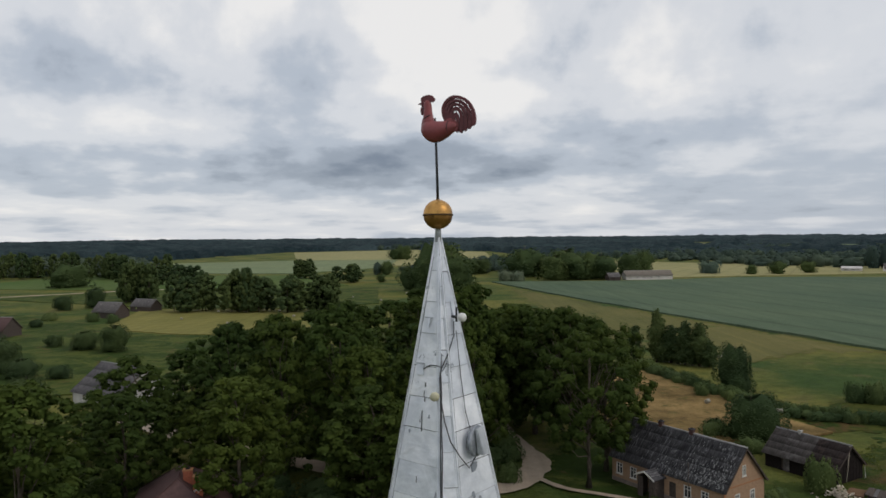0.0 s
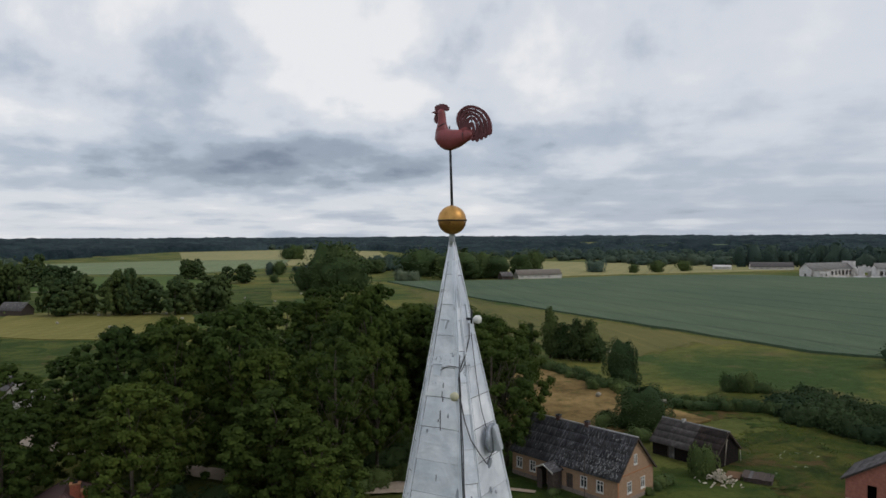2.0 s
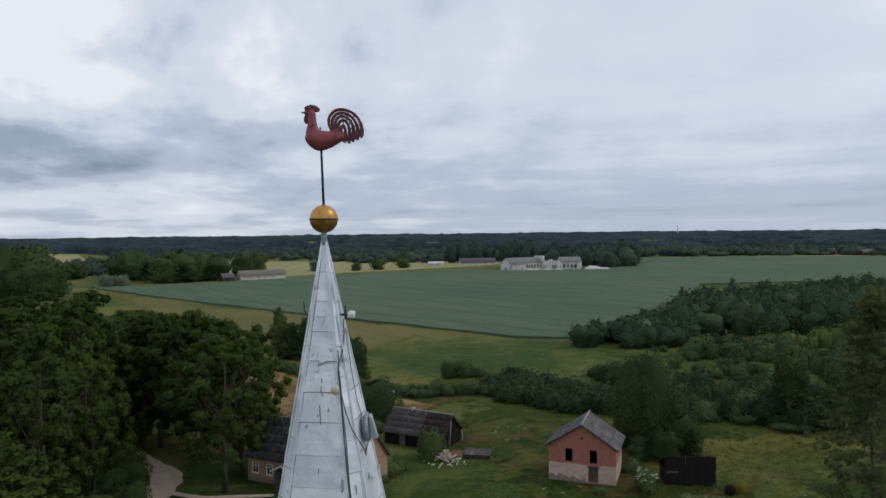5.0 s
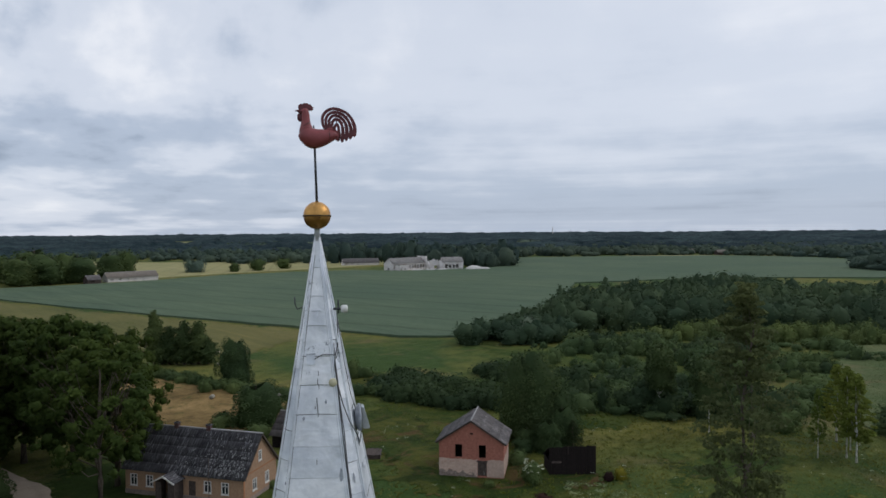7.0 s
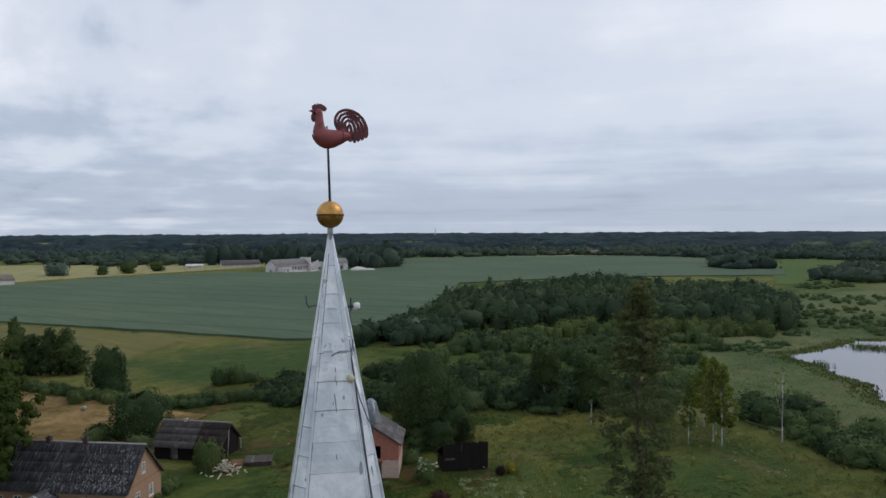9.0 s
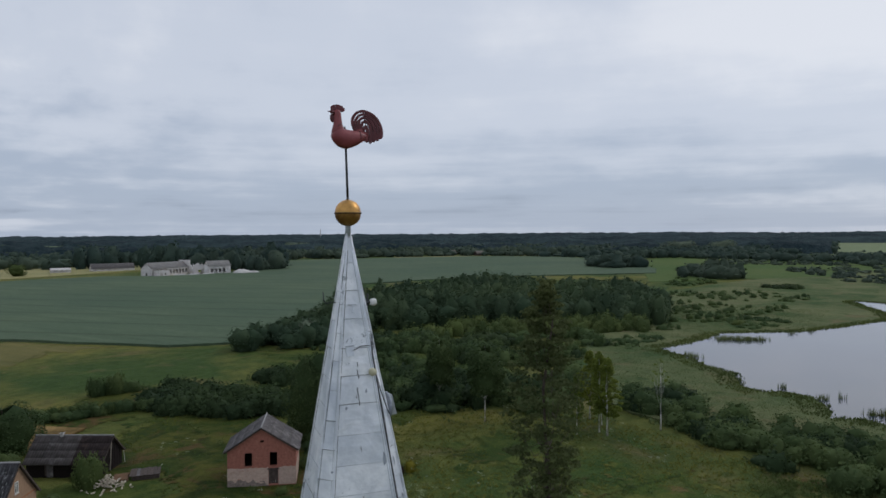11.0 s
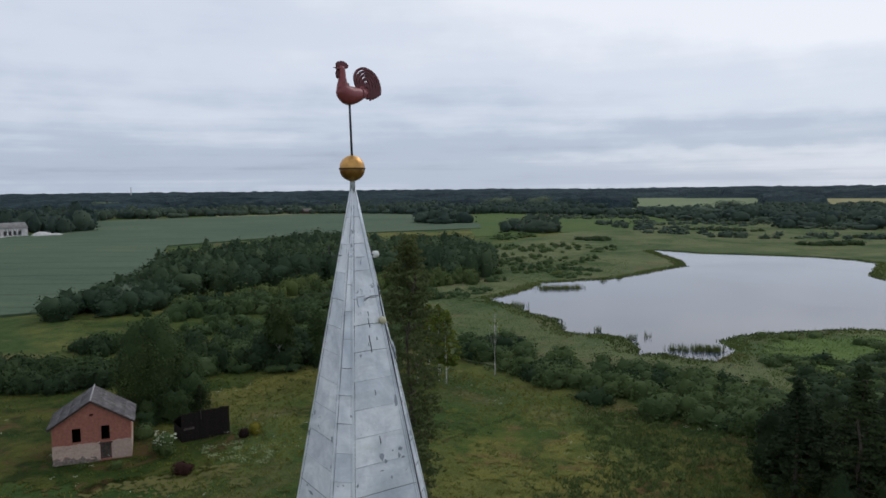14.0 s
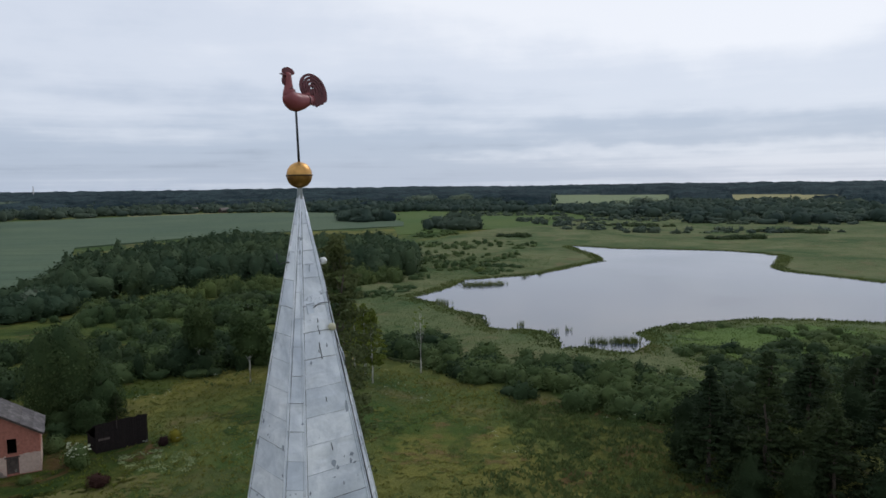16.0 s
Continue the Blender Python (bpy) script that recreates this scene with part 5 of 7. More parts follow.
# red brick granary
red, rm = gabled("brick_granary", "abandoned red brick granary with limewashed lower wall and grey roof", "granary", (53.2, 62.05), -50.3, 8.2, 6.6, 4.45, 7.1, BRICK_RED, GREYROOF,
                 front=[(2.05, 2.95, 2.35, 4.0, "hole"), (5.05, 5.95, 2.35, 4.0, "hole"), (4.9, 6.05, 0.1, 1.85, "door"), (3.9, 4.35, 5.25, 5.5, "hole")],
                 right=[(2.6, 3.4, 0.8, 1.7, "hole")], over=0.45, over_g=0.3, rows=4, cols=6, seed=9, ragged=0.03)
rg = random.Random(5)
for xa, xb in ((0.0, 4.88), (6.08, 8.2)):
    bm = bmesh.new()
    k = max(4, int((xb - xa) / 0.3))
    cols = []
    for i in range(k + 1):
        x = xa + (xb - xa) * i / k
        lo = 0.62 + rg.uniform(-0.28, 0.28) if x < 3.2 else max(0.0, 0.4 - (x - 3.2) * 0.25)
        hi = 2.16 + rg.uniform(-0.07, 0.08)
        cols.append([bm.verts.new(p) for p in ((x, -0.02, lo), (x, -0.02, hi), (x, 0.0, hi), (x, 0.0, lo))])
    for a, b in zip(cols, cols[1:]):
        for j in range(4):
            bm.faces.new((a[j], b[j], b[(j + 1) % 4], a[(j + 1) % 4]))
    bm.faces.new(cols[0][::-1]), bm.faces.new(cols[-1])
    bmesh.ops.recalc_face_normals(bm, faces=bm.faces[:])
    part("limewash_coat", bm, LIMEWASH, red, "flaking pale limewash over the lower bricks")
boxpart("limewash_coat", 8.2, 8.22, 0.0, 6.5, 0.1, 2.3, LIMEWASH, red, "flaking pale limewash on the side wall")
boxpart("plinth", 0.0, 4.88, -0.014, 0.0, -0.3, 0.78, FIELDSTONE, red, "rough brown fieldstone plinth")
boxpart("lintel", 4.75, 6.2, -0.05, 0.03, 1.87, 2.05, OLDWOOD, red, "weathered timber lintel")
for i in range(22):
    x = rg.uniform(0.1, 4.6)
    s = rg.uniform(0.12, 0.24)
    bm = bmesh.new()
    bmesh.ops.create_icosphere(bm, subdivisions=1, radius=1, matrix=Matrix.Translation((x, -0.02, rg.uniform(-0.05, 0.5))) @ Matrix.Diagonal((s, 0.07, s * 0.7, 1)))
    part("foundation_stone", bm, FIELDSTONE, red)
boxpart("interior_floor", 0.31, 7.89, 0.31, 6.29, 2.1, 2.2, DARKNESS, red)

# dark log barn
barn, bmx = gabled("log_barn", "sagging dark log barn with a mossy brown roof", "barn", (47.5, 78.8), 30.3, 5.8, 9.6, 1.95, 4.5, BLACKWOOD, BARNROOF, left=[(2.0, 3.0, 0.1, 1.8, "door"), (6.4, 7.0, 0.1, 1.7, "hole")], rows=4, cols=5, seed=12)
boxpart("door_leaf", -0.12, -0.03, 6.1, 6.9, 0.0, 1.8, GREYROOF, barn, "pale grey board leaning at the wall")
for k in range(8):
    boxpart("gable_board", 0.15 + k * 0.7, 0.78 + k * 0.7, -0.04, -0.005, 0.0, 1.9 + 2.25 * (1 - abs(0.45 + k * 0.7 - 2.9) / 2.9), BLACKWOOD, barn)
for ob in barn.children:
    if ob.name.startswith("roof_sheet") and sum(v_.co.y for v_ in ob.data.vertices) / len(ob.data.vertices) < 3.9:
        ob.data.materials[0] = MOSSROOF
        tagged(ob, "blackened mossy roof sheet")
bm = bmesh.new()
box(bm, -0.05, 0.05, -0.02, 0.02, 0.0, 1.7, pose(5.95, -0.25, 0.0, 0, -14, 20))
part("loose_board", bm, WHITEWALL, barn, "pale loose board at the corner")
bm = bmesh.new()
tube(bm, [(1.4, -0.5, 0.4), (2.8, -0.12, 4.45)], [0.05, 0.04], 6)
part("leaning_pole", bm, PALEWOOD, barn, "pale pole leaning on the gable")
chimney(barn, 2.9, 6.5, 4.15, 4.95, 0.36, 0.36, WHITEWALL)

# tarred shed
shed = empty("tarred_shed", pose(63.87, 53.04, 0, 0, 0, -37), "black tarred board shed with a tall front", "shed")
for k in range(20):
    boxpart("board", k * 0.3, k * 0.3 + 0.285, rg.uniform(-0.02, 0.0), 0.03, -0.2, 3.35 + rg.uniform(-0.10, 0.05) + 0.15 * k / 20, BLACKWOOD, shed)
for k in range(10):
    boxpart("board", 5.98, 6.01 + rg.uniform(0, 0.02), 0.04 + k * 0.33, 0.355 + k * 0.33, -0.2, 3.2 - 0.17 * k, BLACKWOOD, shed)
boxpart("wall", 0.0, 0.05, 0.04, 3.3, -0.2, 1.6, BLACKWOOD, shed)
boxpart("wall", 0.0, 6.0, 3.3, 3.35, -0.2, 1.55, BLACKWOOD, shed)
bm = bmesh.new()
box(bm, -0.1, 6.1, 0.04, 3.9, -0.04, 0.04, pose(0, 0, 3.30, -27, 0, 0))
part("roof", bm, BLACKWOOD, shed, "tarred roof falling to the back")
boxpart("plank", 0.3, 1.6, -0.07, -0.03, 1.35, 1.6, OLDWOOD, shed)
boxpart("plank", 2.4, 2.46, -0.07, -0.03, 2.4, 3.6, OLDWOOD, shed)

# houses among and behind the park trees
grey, _ = gabled("grey_roofed_house", "house with a broad grey fibre-cement roof", "house", (-58.8, 118.8), 56, 12, 14, 2.3, 6.8, SILICATE, SLATEROOF, front=[(3, 3.9, .8, 1.9), (8, 8.9, .8, 1.9)], left=[(3, 4, .8, 1.9), (8.5, 9.4, .8, 1.9)], right=[(2, 3, .8, 1.9), (8, 9, .8, 1.9)], rows=4, cols=4, seed=20)
chimney(grey, 6.6, 4.5, 6.2, 8.2, 0.9, 0.9, FIELDSTONE)
rr_house = empty("red_roofed_house", pose(-30.8, 59.6, -1.35, 0, 0, 14), "house with a brown-red hipped sheet roof and brick chimneys", "house")
for side, mm, ln, ops in (("front", pose(0, 0, 0), 9.4, [(1.5, 2.5, 1, 2.4), (6.5, 7.5, 1, 2.4)]), ("right", pose(9.4, 0.3, 0, 0, 0, 90), 11.4, [(3, 4, 1, 2.4), (7, 8, 1, 2.4)]),
                          ("back", pose(9.4, 12, 0, 0, 0, 180), 9.4, []), ("left", pose(0, 11.7, 0, 0, 0, -90), 11.4, [(3, 4, 1, 2.4)])):
    bm = bmesh.new()
    wall(bm, mm, ln, lambda x: 4.4, ops)
    part("wall", bm, WHITEWALL, rr_house)
    for o in ops:
        window(rr_house, mm, *o)
HIP = [Vector(p) for p in ((-0.4, -0.4, 4.3), (9.8, -0.4, 4.3), (9.8, 12.4, 4.3), (-0.4, 12.4, 4.3), (4.7, 3.6, 7.9), (4.7, 8.4, 7.9))]
for q in ((0, 1, 4), (1, 2, 5, 4), (2, 3, 5), (3, 0, 4, 5)):
    bm = bmesh.new()
    top_ = [bm.verts.new(HIP[k]) for k in q]
    low_ = [bm.verts.new(HIP[k] - Vector((0, 0, 0.12))) for k in q]
    bm.faces.new(top_), bm.faces.new(low_[::-1])
    for k in range(len(q)):
        bm.faces.new((top_[k], low_[k], low_[(k + 1) % len(q)], top_[(k + 1) % len(q)]))
    bmesh.ops.recalc_face_normals(bm, faces=bm.faces[:])
    part("roof_slope", bm, REDROOF, rr_house, "brown-red standing-seam sheet")
for a_, b_ in ((0, 4), (1, 4), (4, 5), (2, 5), (3, 5)):
    bm = bmesh.new()
    tube(bm, [HIP[a_] + Vector((0, 0, 0.03)), HIP[b_] + Vector((0, 0, 0.03))], [0.06, 0.06], 6)
    part("ridge_cap", bm, REDROOF, rr_house)
chimney(rr_house, 6.7, 3.0, 5.6, 8.3, 0.9, 0.9, CHIMNEY_BRICK, ORANGE_TRIM)
chimney(rr_house, 5.6, 4.4, 6.4, 8.6, 0.9, 0.7, CHIMNEY_BRICK, ORANGE_TRIM)
for k in range(4):
    boxpart("plaster_flake", 6.28 + k * 0.2, 6.45 + k * 0.2, 2.52, 2.547, 6.6 + 0.22 * (k % 2), 6.9 + 0.3 * (k % 3), WHITEWALL, rr_house)
for nm, c, ang, w, L, wh, rh, wm, rf, lab in (
    ("field_barn", (-135.5, 277.5), -112, 7, 12, 2.4, 5.8, OLDWOOD, GREYROOF, "small grey-roofed wooden field barn"),
    ("field_barn", (-131.0, 300.3), -112, 6.5, 11, 2.2, 4.9, OLDWOOD, GREYROOF, "small grey-roofed wooden field barn"),
    ("field_barn", (-152, 224), -100, 8, 16, 2.6, 6.2, OLDWOOD, REDROOF, "wooden barn with a dark red roof"),
    ("long_house", (121, 478), -82, 8, 33, 2.8, 6.0, WHITEWALL, TANROOF, "long low white house with a faded tan roof"),
    ("farm_building", (321.9, 452.8), -84, 11, 36, 5.6, 9.6, PALEWALL, FADEDROOF, "derelict long pale cattle hall with empty window bays"),
    ("farm_building", (365.4, 436.8), -113, 11, 17, 6.2, 9.8, PALEWALL, FADEDROOF, "derelict pale farm building with a patched roof"),
    ("white_shed", (344, 551), -113, 10, 33, 2.6, 6.2, PALEWALL, GREYROOF, "long low white farm shed"),
    ("white_shed", (316, 560), -113, 8, 14, 2.4, 3.8, PALEWALL, PALEWALL, "long low white farm shed"),
    ("white_shed", (84, 716), -92, 14, 26, 5, 9, WHITEWALL, WHITEWALL, "broad pale-roofed farm shed"),
    ("white_shed", (560, 1400), -95, 20, 70, 6, 9, WHITEWALL, WHITEWALL, "distant long white farm hall"),
    ("field_barn", (108, 470), -80, 7, 8, 2.5, 5, OLDWOOD, GREYROOF, "small dark wooden outbuilding"),
    ("white_shed", (1180, 820), -140, 16, 50, 6, 9, WHITEWALL, GREYROOF, "distant pale farm building"),
    ("village_house", (815, 490), -120, 8, 12, 3, 6, SILICATE, TANROOF, "distant grey house before the woods"),
    ("village_house", (796, 437), -120, 8, 11, 3, 6, OLDWOOD, TANROOF, "distant brown house before the woods"),
    ("village_house", (940, 880), -120, 10, 22, 5, 9, WHITEWALL, WHITEWALL, "distant pale house before the woods"),
    ("village_house", (1040, 588), -120, 10, 24, 5, 9, WHITEWALL, GREYROOF, "distant pale house before the woods"),
    ("village_house", (1018, 504), -110, 10, 18, 5, 9, WHITEWALL, REDROOF, "distant pale house with a dark roof"),
    ("village_house", (975, 895), -125, 10, 20, 5, 9, WHITEWALL, GREYROOF, "distant pale house before the woods"),
):
    if nm == "farm_building":
        ops = [(1.6 + 3.0 * k, 3.5 + 3.0 * k, 1.3, 4.3, "hole") for k in range(int((L - 3) / 3.0))]
    else:
        ops = [(2 + 5.0 * k, 3.3 + 5.0 * k, 0.9, min(2.1, wh - 0.4), "hole") for k in range(max(1, int((L - 4) / 5.0)))]
    gabled(nm, lab, "building", c, ang, w, L, wh, rh, wm, rf, right=ops, front=[(w / 2 - 0.8, w / 2 + 0.8, 0.1, min(2.3, wh - 0.3), "hole")], rows=1, cols=1, seed=int(L), wave=0.0)
annexe = empty("annexe", pose(324.5, 435.3, 0, 0, 0, 6), "low pale annexe before the derelict cattle hall", "building")
for ops, mm, ln in (([(1.2, 2.6, 0.1, 2.4), (5.0, 6.4, 1.0, 2.4)], pose(0, 0, 0), 9.0), ([], pose(9.0, 0.3, 0, 0, 0, 90), 5.4), ([], pose(0, 5.7, 0, 0, 0, -90), 5.4)):
    bm = bmesh.new()
    wall(bm, mm, ln, lambda x: 4.6, ops)
    part("wall", bm, PALEWALL, annexe)
boxpart("roof", -0.3, 9.3, -0.3, 5.9, 4.6, 4.85, TANROOF, annexe, "flat faded roof")
boxpart("interior", 0.4, 8.6, 0.5, 5.4, -0.2, 0.1, DARKNESS, annexe)
boxpart("gable_wall", 34.2, 34.9, 5.2, 16.4, -0.2, 10.6, PALEWALL, annexe, "bare gable wall standing above the roof").matrix_basis = Matrix.Translation((0.2, 0, 0))
ruin_wing = empty("ruined_wing", pose(355.3, 441.1, 0, 0, 0, -113), "roofless ruined wing of the derelict farm", "ruin")
rw = random.Random(3)
for mm, ln, ops in ((pose(0, 0, 0), 11.0, [(3, 5.5, 0.1, 3.4)]), (pose(11.0, 0.3, 0, 0, 0, 90), 10.4, [(3.2, 7.6, 0.1, 4.4)]), (pose(0, 10.7, 0, 0, 0, -90), 10.4, [(2, 4, 1, 3)])):
    steps = [rw.uniform(4.6, 8.6) for _ in range(16)]
    bm = bmesh.new()
    for k in range(8):
        a_, b_ = ln * k / 8, ln * (k + 1) / 8
        wall(bm, mm @ Matrix.Translation((a_, 0, 0)), b_ - a_, lambda x, q=k, w_=b_ - a_: steps[q] + (steps[q + 1] - steps[q]) * x / w_, [(max(0.0, o[0] - a_), min(b_ - a_, o[1] - a_), o[2], o[3]) for o in ops if o[0] < b_ - 0.05 and o[1] > a_ + 0.05], 0.5)
    part("wall", bm, PALEWALL, ruin_wing)
for k, (hx, hy, hr, hh) in enumerate(((381, 412, 7.5, 4.2), (388, 408, 6, 2.2), (349, 428, 6, 1.3), (358, 424, 5, 1.2), (340, 432, 6, 1.0))):
    bm = bmesh.new()
    bmesh.ops.create_icosphere(bm, subdivisions=3, radius=1.0, matrix=Matrix.Translation((hx, hy, 0)) @ Matrix.Diagonal((hr, hr * 0.8, hh * 0.75, 1)))
    for v_ in bm.verts:
        v_.co += noise.noise_vector(v_.co * 0.9) * 0.55
    tagged(part("rubble_heap", bm, SILICATE), "grey heap of rubble beside the derelict farm", "rubble", "rubble heaps")

# radio mast on the horizon
mast = empty("radio_mast", pose(2261, 1972, 0), "thin far radio mast above the woods", "mast")
bm = bmesh.new()
tube(bm, [(0, 0, 0), (0, 0, 44)], [2.2, 1.6], 8)
part("shaft", bm, SILICATE, mast)


# ---- vegetation ----
CUBE_V = np.array([(x, y, z) for z in (-1, 1) for x, y in ((-1, -1), (1, -1), (1, 1), (-1, 1))], float) / math.sqrt(3)
CUBE_F = np.array([(3, 2, 1, 0), (4, 5, 6, 7), (0, 1, 5, 4), (1, 2, 6, 5), (2, 3, 7, 6), (3, 0, 4, 7)])


def lump_cores(rg, centres, radii, flat):
    """Soft lumps that fill the insides of leaf clumps."""
    k = len(centres)
    q = rg.normal(size=(k, 4))
    q /= np.linalg.norm(q, axis=1, keepdims=True)
    w, x, y, z = q.T
    rot = np.stack([1 - 2 * (y * y + z * z), 2 * (x * y - z * w), 2 * (x * z + y * w), 2 * (x * y + z * w), 1 - 2 * (x * x + z * z), 2 * (y * z - x * w), 2 * (x * z - y * w), 2 * (y * z + x * w), 1 - 2 * (x * x + y * y)], 1).reshape(k, 3, 3)
    v = np.einsum("kij,vj->kvi", rot, CUBE_V) * (0.8 + 0.4 * rg.random((k, 8, 1)))
    v = v * np.asarray(radii, float)[:, None, None] * np.array([1, 1, flat]) + np.asarray(centres, float)[:, None, :]
    f = CUBE_F[None] + 8 * np.arange(k)[:, None, None]
    return v.reshape(-1, 3), f.reshape(-1, 4)


def leaf_cloud(rg, centres, radii, per, size, up=0.3, flat=1.0, core=0.0, form=0.0, loose=0.38):
    """Small leaf sprays round clump centres, as quads; core fills the clumps' dense insides, form turns the sprays outward from the whole crown."""
    n_c = len(centres)
    cen = np.asarray(centres, float)
    c = np.repeat(cen, per, 0)
    r = np.repeat(np.asarray(radii, float), per)[:, None]
    d = rg.normal(size=(n_c * per, 3))
    d /= np.linalg.norm(d, axis=1, keepdims=True)
    if form:
        mid = np.array([0.0, 0.0, cen[:, 2].min() * 0.6 + cen[:, 2].max() * 0.4])
        g = c - mid
        g /= np.linalg.norm(g, axis=1, keepdims=True) + 1e-6
        d = d + g * 0.55
        d /= np.linalg.norm(d, axis=1, keepdims=True)
    pos = c + d * r * (0.62 + 0.46 * rg.random((n_c * per, 1))) * np.array([1, 1, flat])
    nrm = d + rg.normal(size=d.shape) * loose + np.array([0, 0, up])
    if form:
        nrm = nrm + g * form
    nrm /= np.linalg.norm(nrm, axis=1, keepdims=True)
    t = np.cross(nrm, rg.normal(size=d.shape))
    t /= np.linalg.norm(t, axis=1, keepdims=True) + 1e-9
    b = np.cross(nrm, t)
    s = size * (0.55 + 0.9 * rg.random((n_c * per, 1)))
    t, b = t * s * 0.75, b * s * 0.6
    v = np.stack([pos - t, pos - b + t * 0.15, pos + t, pos + b + t * 0.15], 1).reshape(-1, 3)
    f = np.arange(len(v)).reshape(-1, 4)
    if form and n_c > 1:
        rad_ = np.asarray(radii, float)
        own = np.repeat(np.arange(n_c), per)
        away = np.linalg.norm(pos[:, None, :] - cen[None], axis=2) / rad_[None]
        away[np.arange(len(pos)), own] = 9.0
        keep = away.min(1) > 0.78
        v = v.reshape(-1, 4, 3)[keep].reshape(-1, 3)
        f = np.arange(len(v)).reshape(-1, 4)
    if core:
        v2, f2 = lump_cores(rg, centres, np.asarray(radii) * core, 1.0)
        v, f = np.concatenate([v, v2]), np.concatenate([f, f2 + len(v)])
    return v, f


def crown_clumps(rg, h, base, rad, count, kind):
    """Clump centres of a crown from height base to h."""
    cs, rs = [], []
    lump = rg.random(8) * 6.28
    while len(cs) < count:
        u = rg.random()
        a = rg.random() * 2 * math.pi
        if kind == "larch":
            env = float(np.interp(u, (0, .35, .54, .62, .70, .78, .86, .93, 1), (2.6, 2.4, 1.9, 2.1, 2.6, 2.3, 1.7, 1.25, .45))) * (0.9 + 0.2 * math.sin(5 * a + 26 * u))
            q = env * rg.random() ** 0.5
            z = base + (h - base) * u - 0.14 * q
            cr = 0.26 + 0.10 * env
        elif kind == "spruce":
            env = rad * (1 - u) ** 0.85 + 0.15
            q = env * rg.uniform(0.35, 1.0)
            z = base + (h - base) * u - 0.12 * q
            cr = 0.10 * rad + 0.10 * env
        elif kind == "birch":
            env = rad * math.sin(math.pi * min(1, 0.12 + 0.88 * u) ** 0.8) ** 0.8
            q = env * rg.random() ** 0.5
            z = base + (h - base) * u
            cr = rad * min(0.44, 3.7 / math.sqrt(count)) * rg.uniform(0.8, 1.2)
            q = max(0.0, q - 0.4 * cr)
        elif kind == "airy":
            env = rad * math.sin(math.pi * min(1, 0.12 + 0.88 * u) ** 0.8) ** 0.8
            q = env * rg.random() ** 0.45
            z = base + (h - base) * u - 0.15 * q
            cr = rad * rg.uniform(0.13, 0.24)
        elif kind == "bush":
            env = rad * math.sqrt(max(0.02, 1 - u * u))
            q = env * rg.random() ** 0.35
            z = base + (h - base) * u * 0.95
            cr = rad * min(0.55, 1.6 / math.sqrt(count)) * rg.uniform(0.75, 1.25)
            q = max(0.0, q - 0.5 * cr)
            z = max(base, z - 0.4 * cr)
        else:
            prof = max(0.04, 1 - abs((u - 0.42) / 0.60) ** 2.4)
            lobes = 1 + 0.16 * math.sin(3 * a + lump[0] + 4 * u) + 0.12 * math.sin(5 * a + lump[1] - 5 * u) + 0.10 * math.sin(9 * u + lump[2] + 2 * a)
            env = rad * prof ** 0.5 * lobes
            q = env * rg.uniform(0.2, 1.0) ** 0.42
            z = base + (h - base) * u
            cr = rad * min(0.55, (2.1 if count > 85 else 2.8) / math.sqrt(count)) * rg.uniform(0.75, 1.25) * (0.72 if kind == "open" else 1.0)
            q = max(0.0, q - 0.5 * cr)
            z -= cr * 0.7 * max(0.0, u - 0.3)
        cs.append((q * math.cos(a), q * math.sin(a), z)), rs.append(cr)
    return cs, rs


def crown_profile(kind, u):
    """Half width of a crown, from 0 to 1, at heights u from 0 to 1."""
    if kind == "birch":
        return np.sin(np.pi * np.minimum(1.0, 0.14 + 0.86 * u) ** 0.95) ** 0.62
    if kind == "bush":
        return np.sqrt(np.maximum(0.0, 1 - u ** 2.2)) * (0.86 + 0.14 * np.minimum(1.0, u / 0.25))
    return np.maximum(0.0, 1 - np.abs((u - 0.46) / 0.57) ** 2.7) ** 0.52


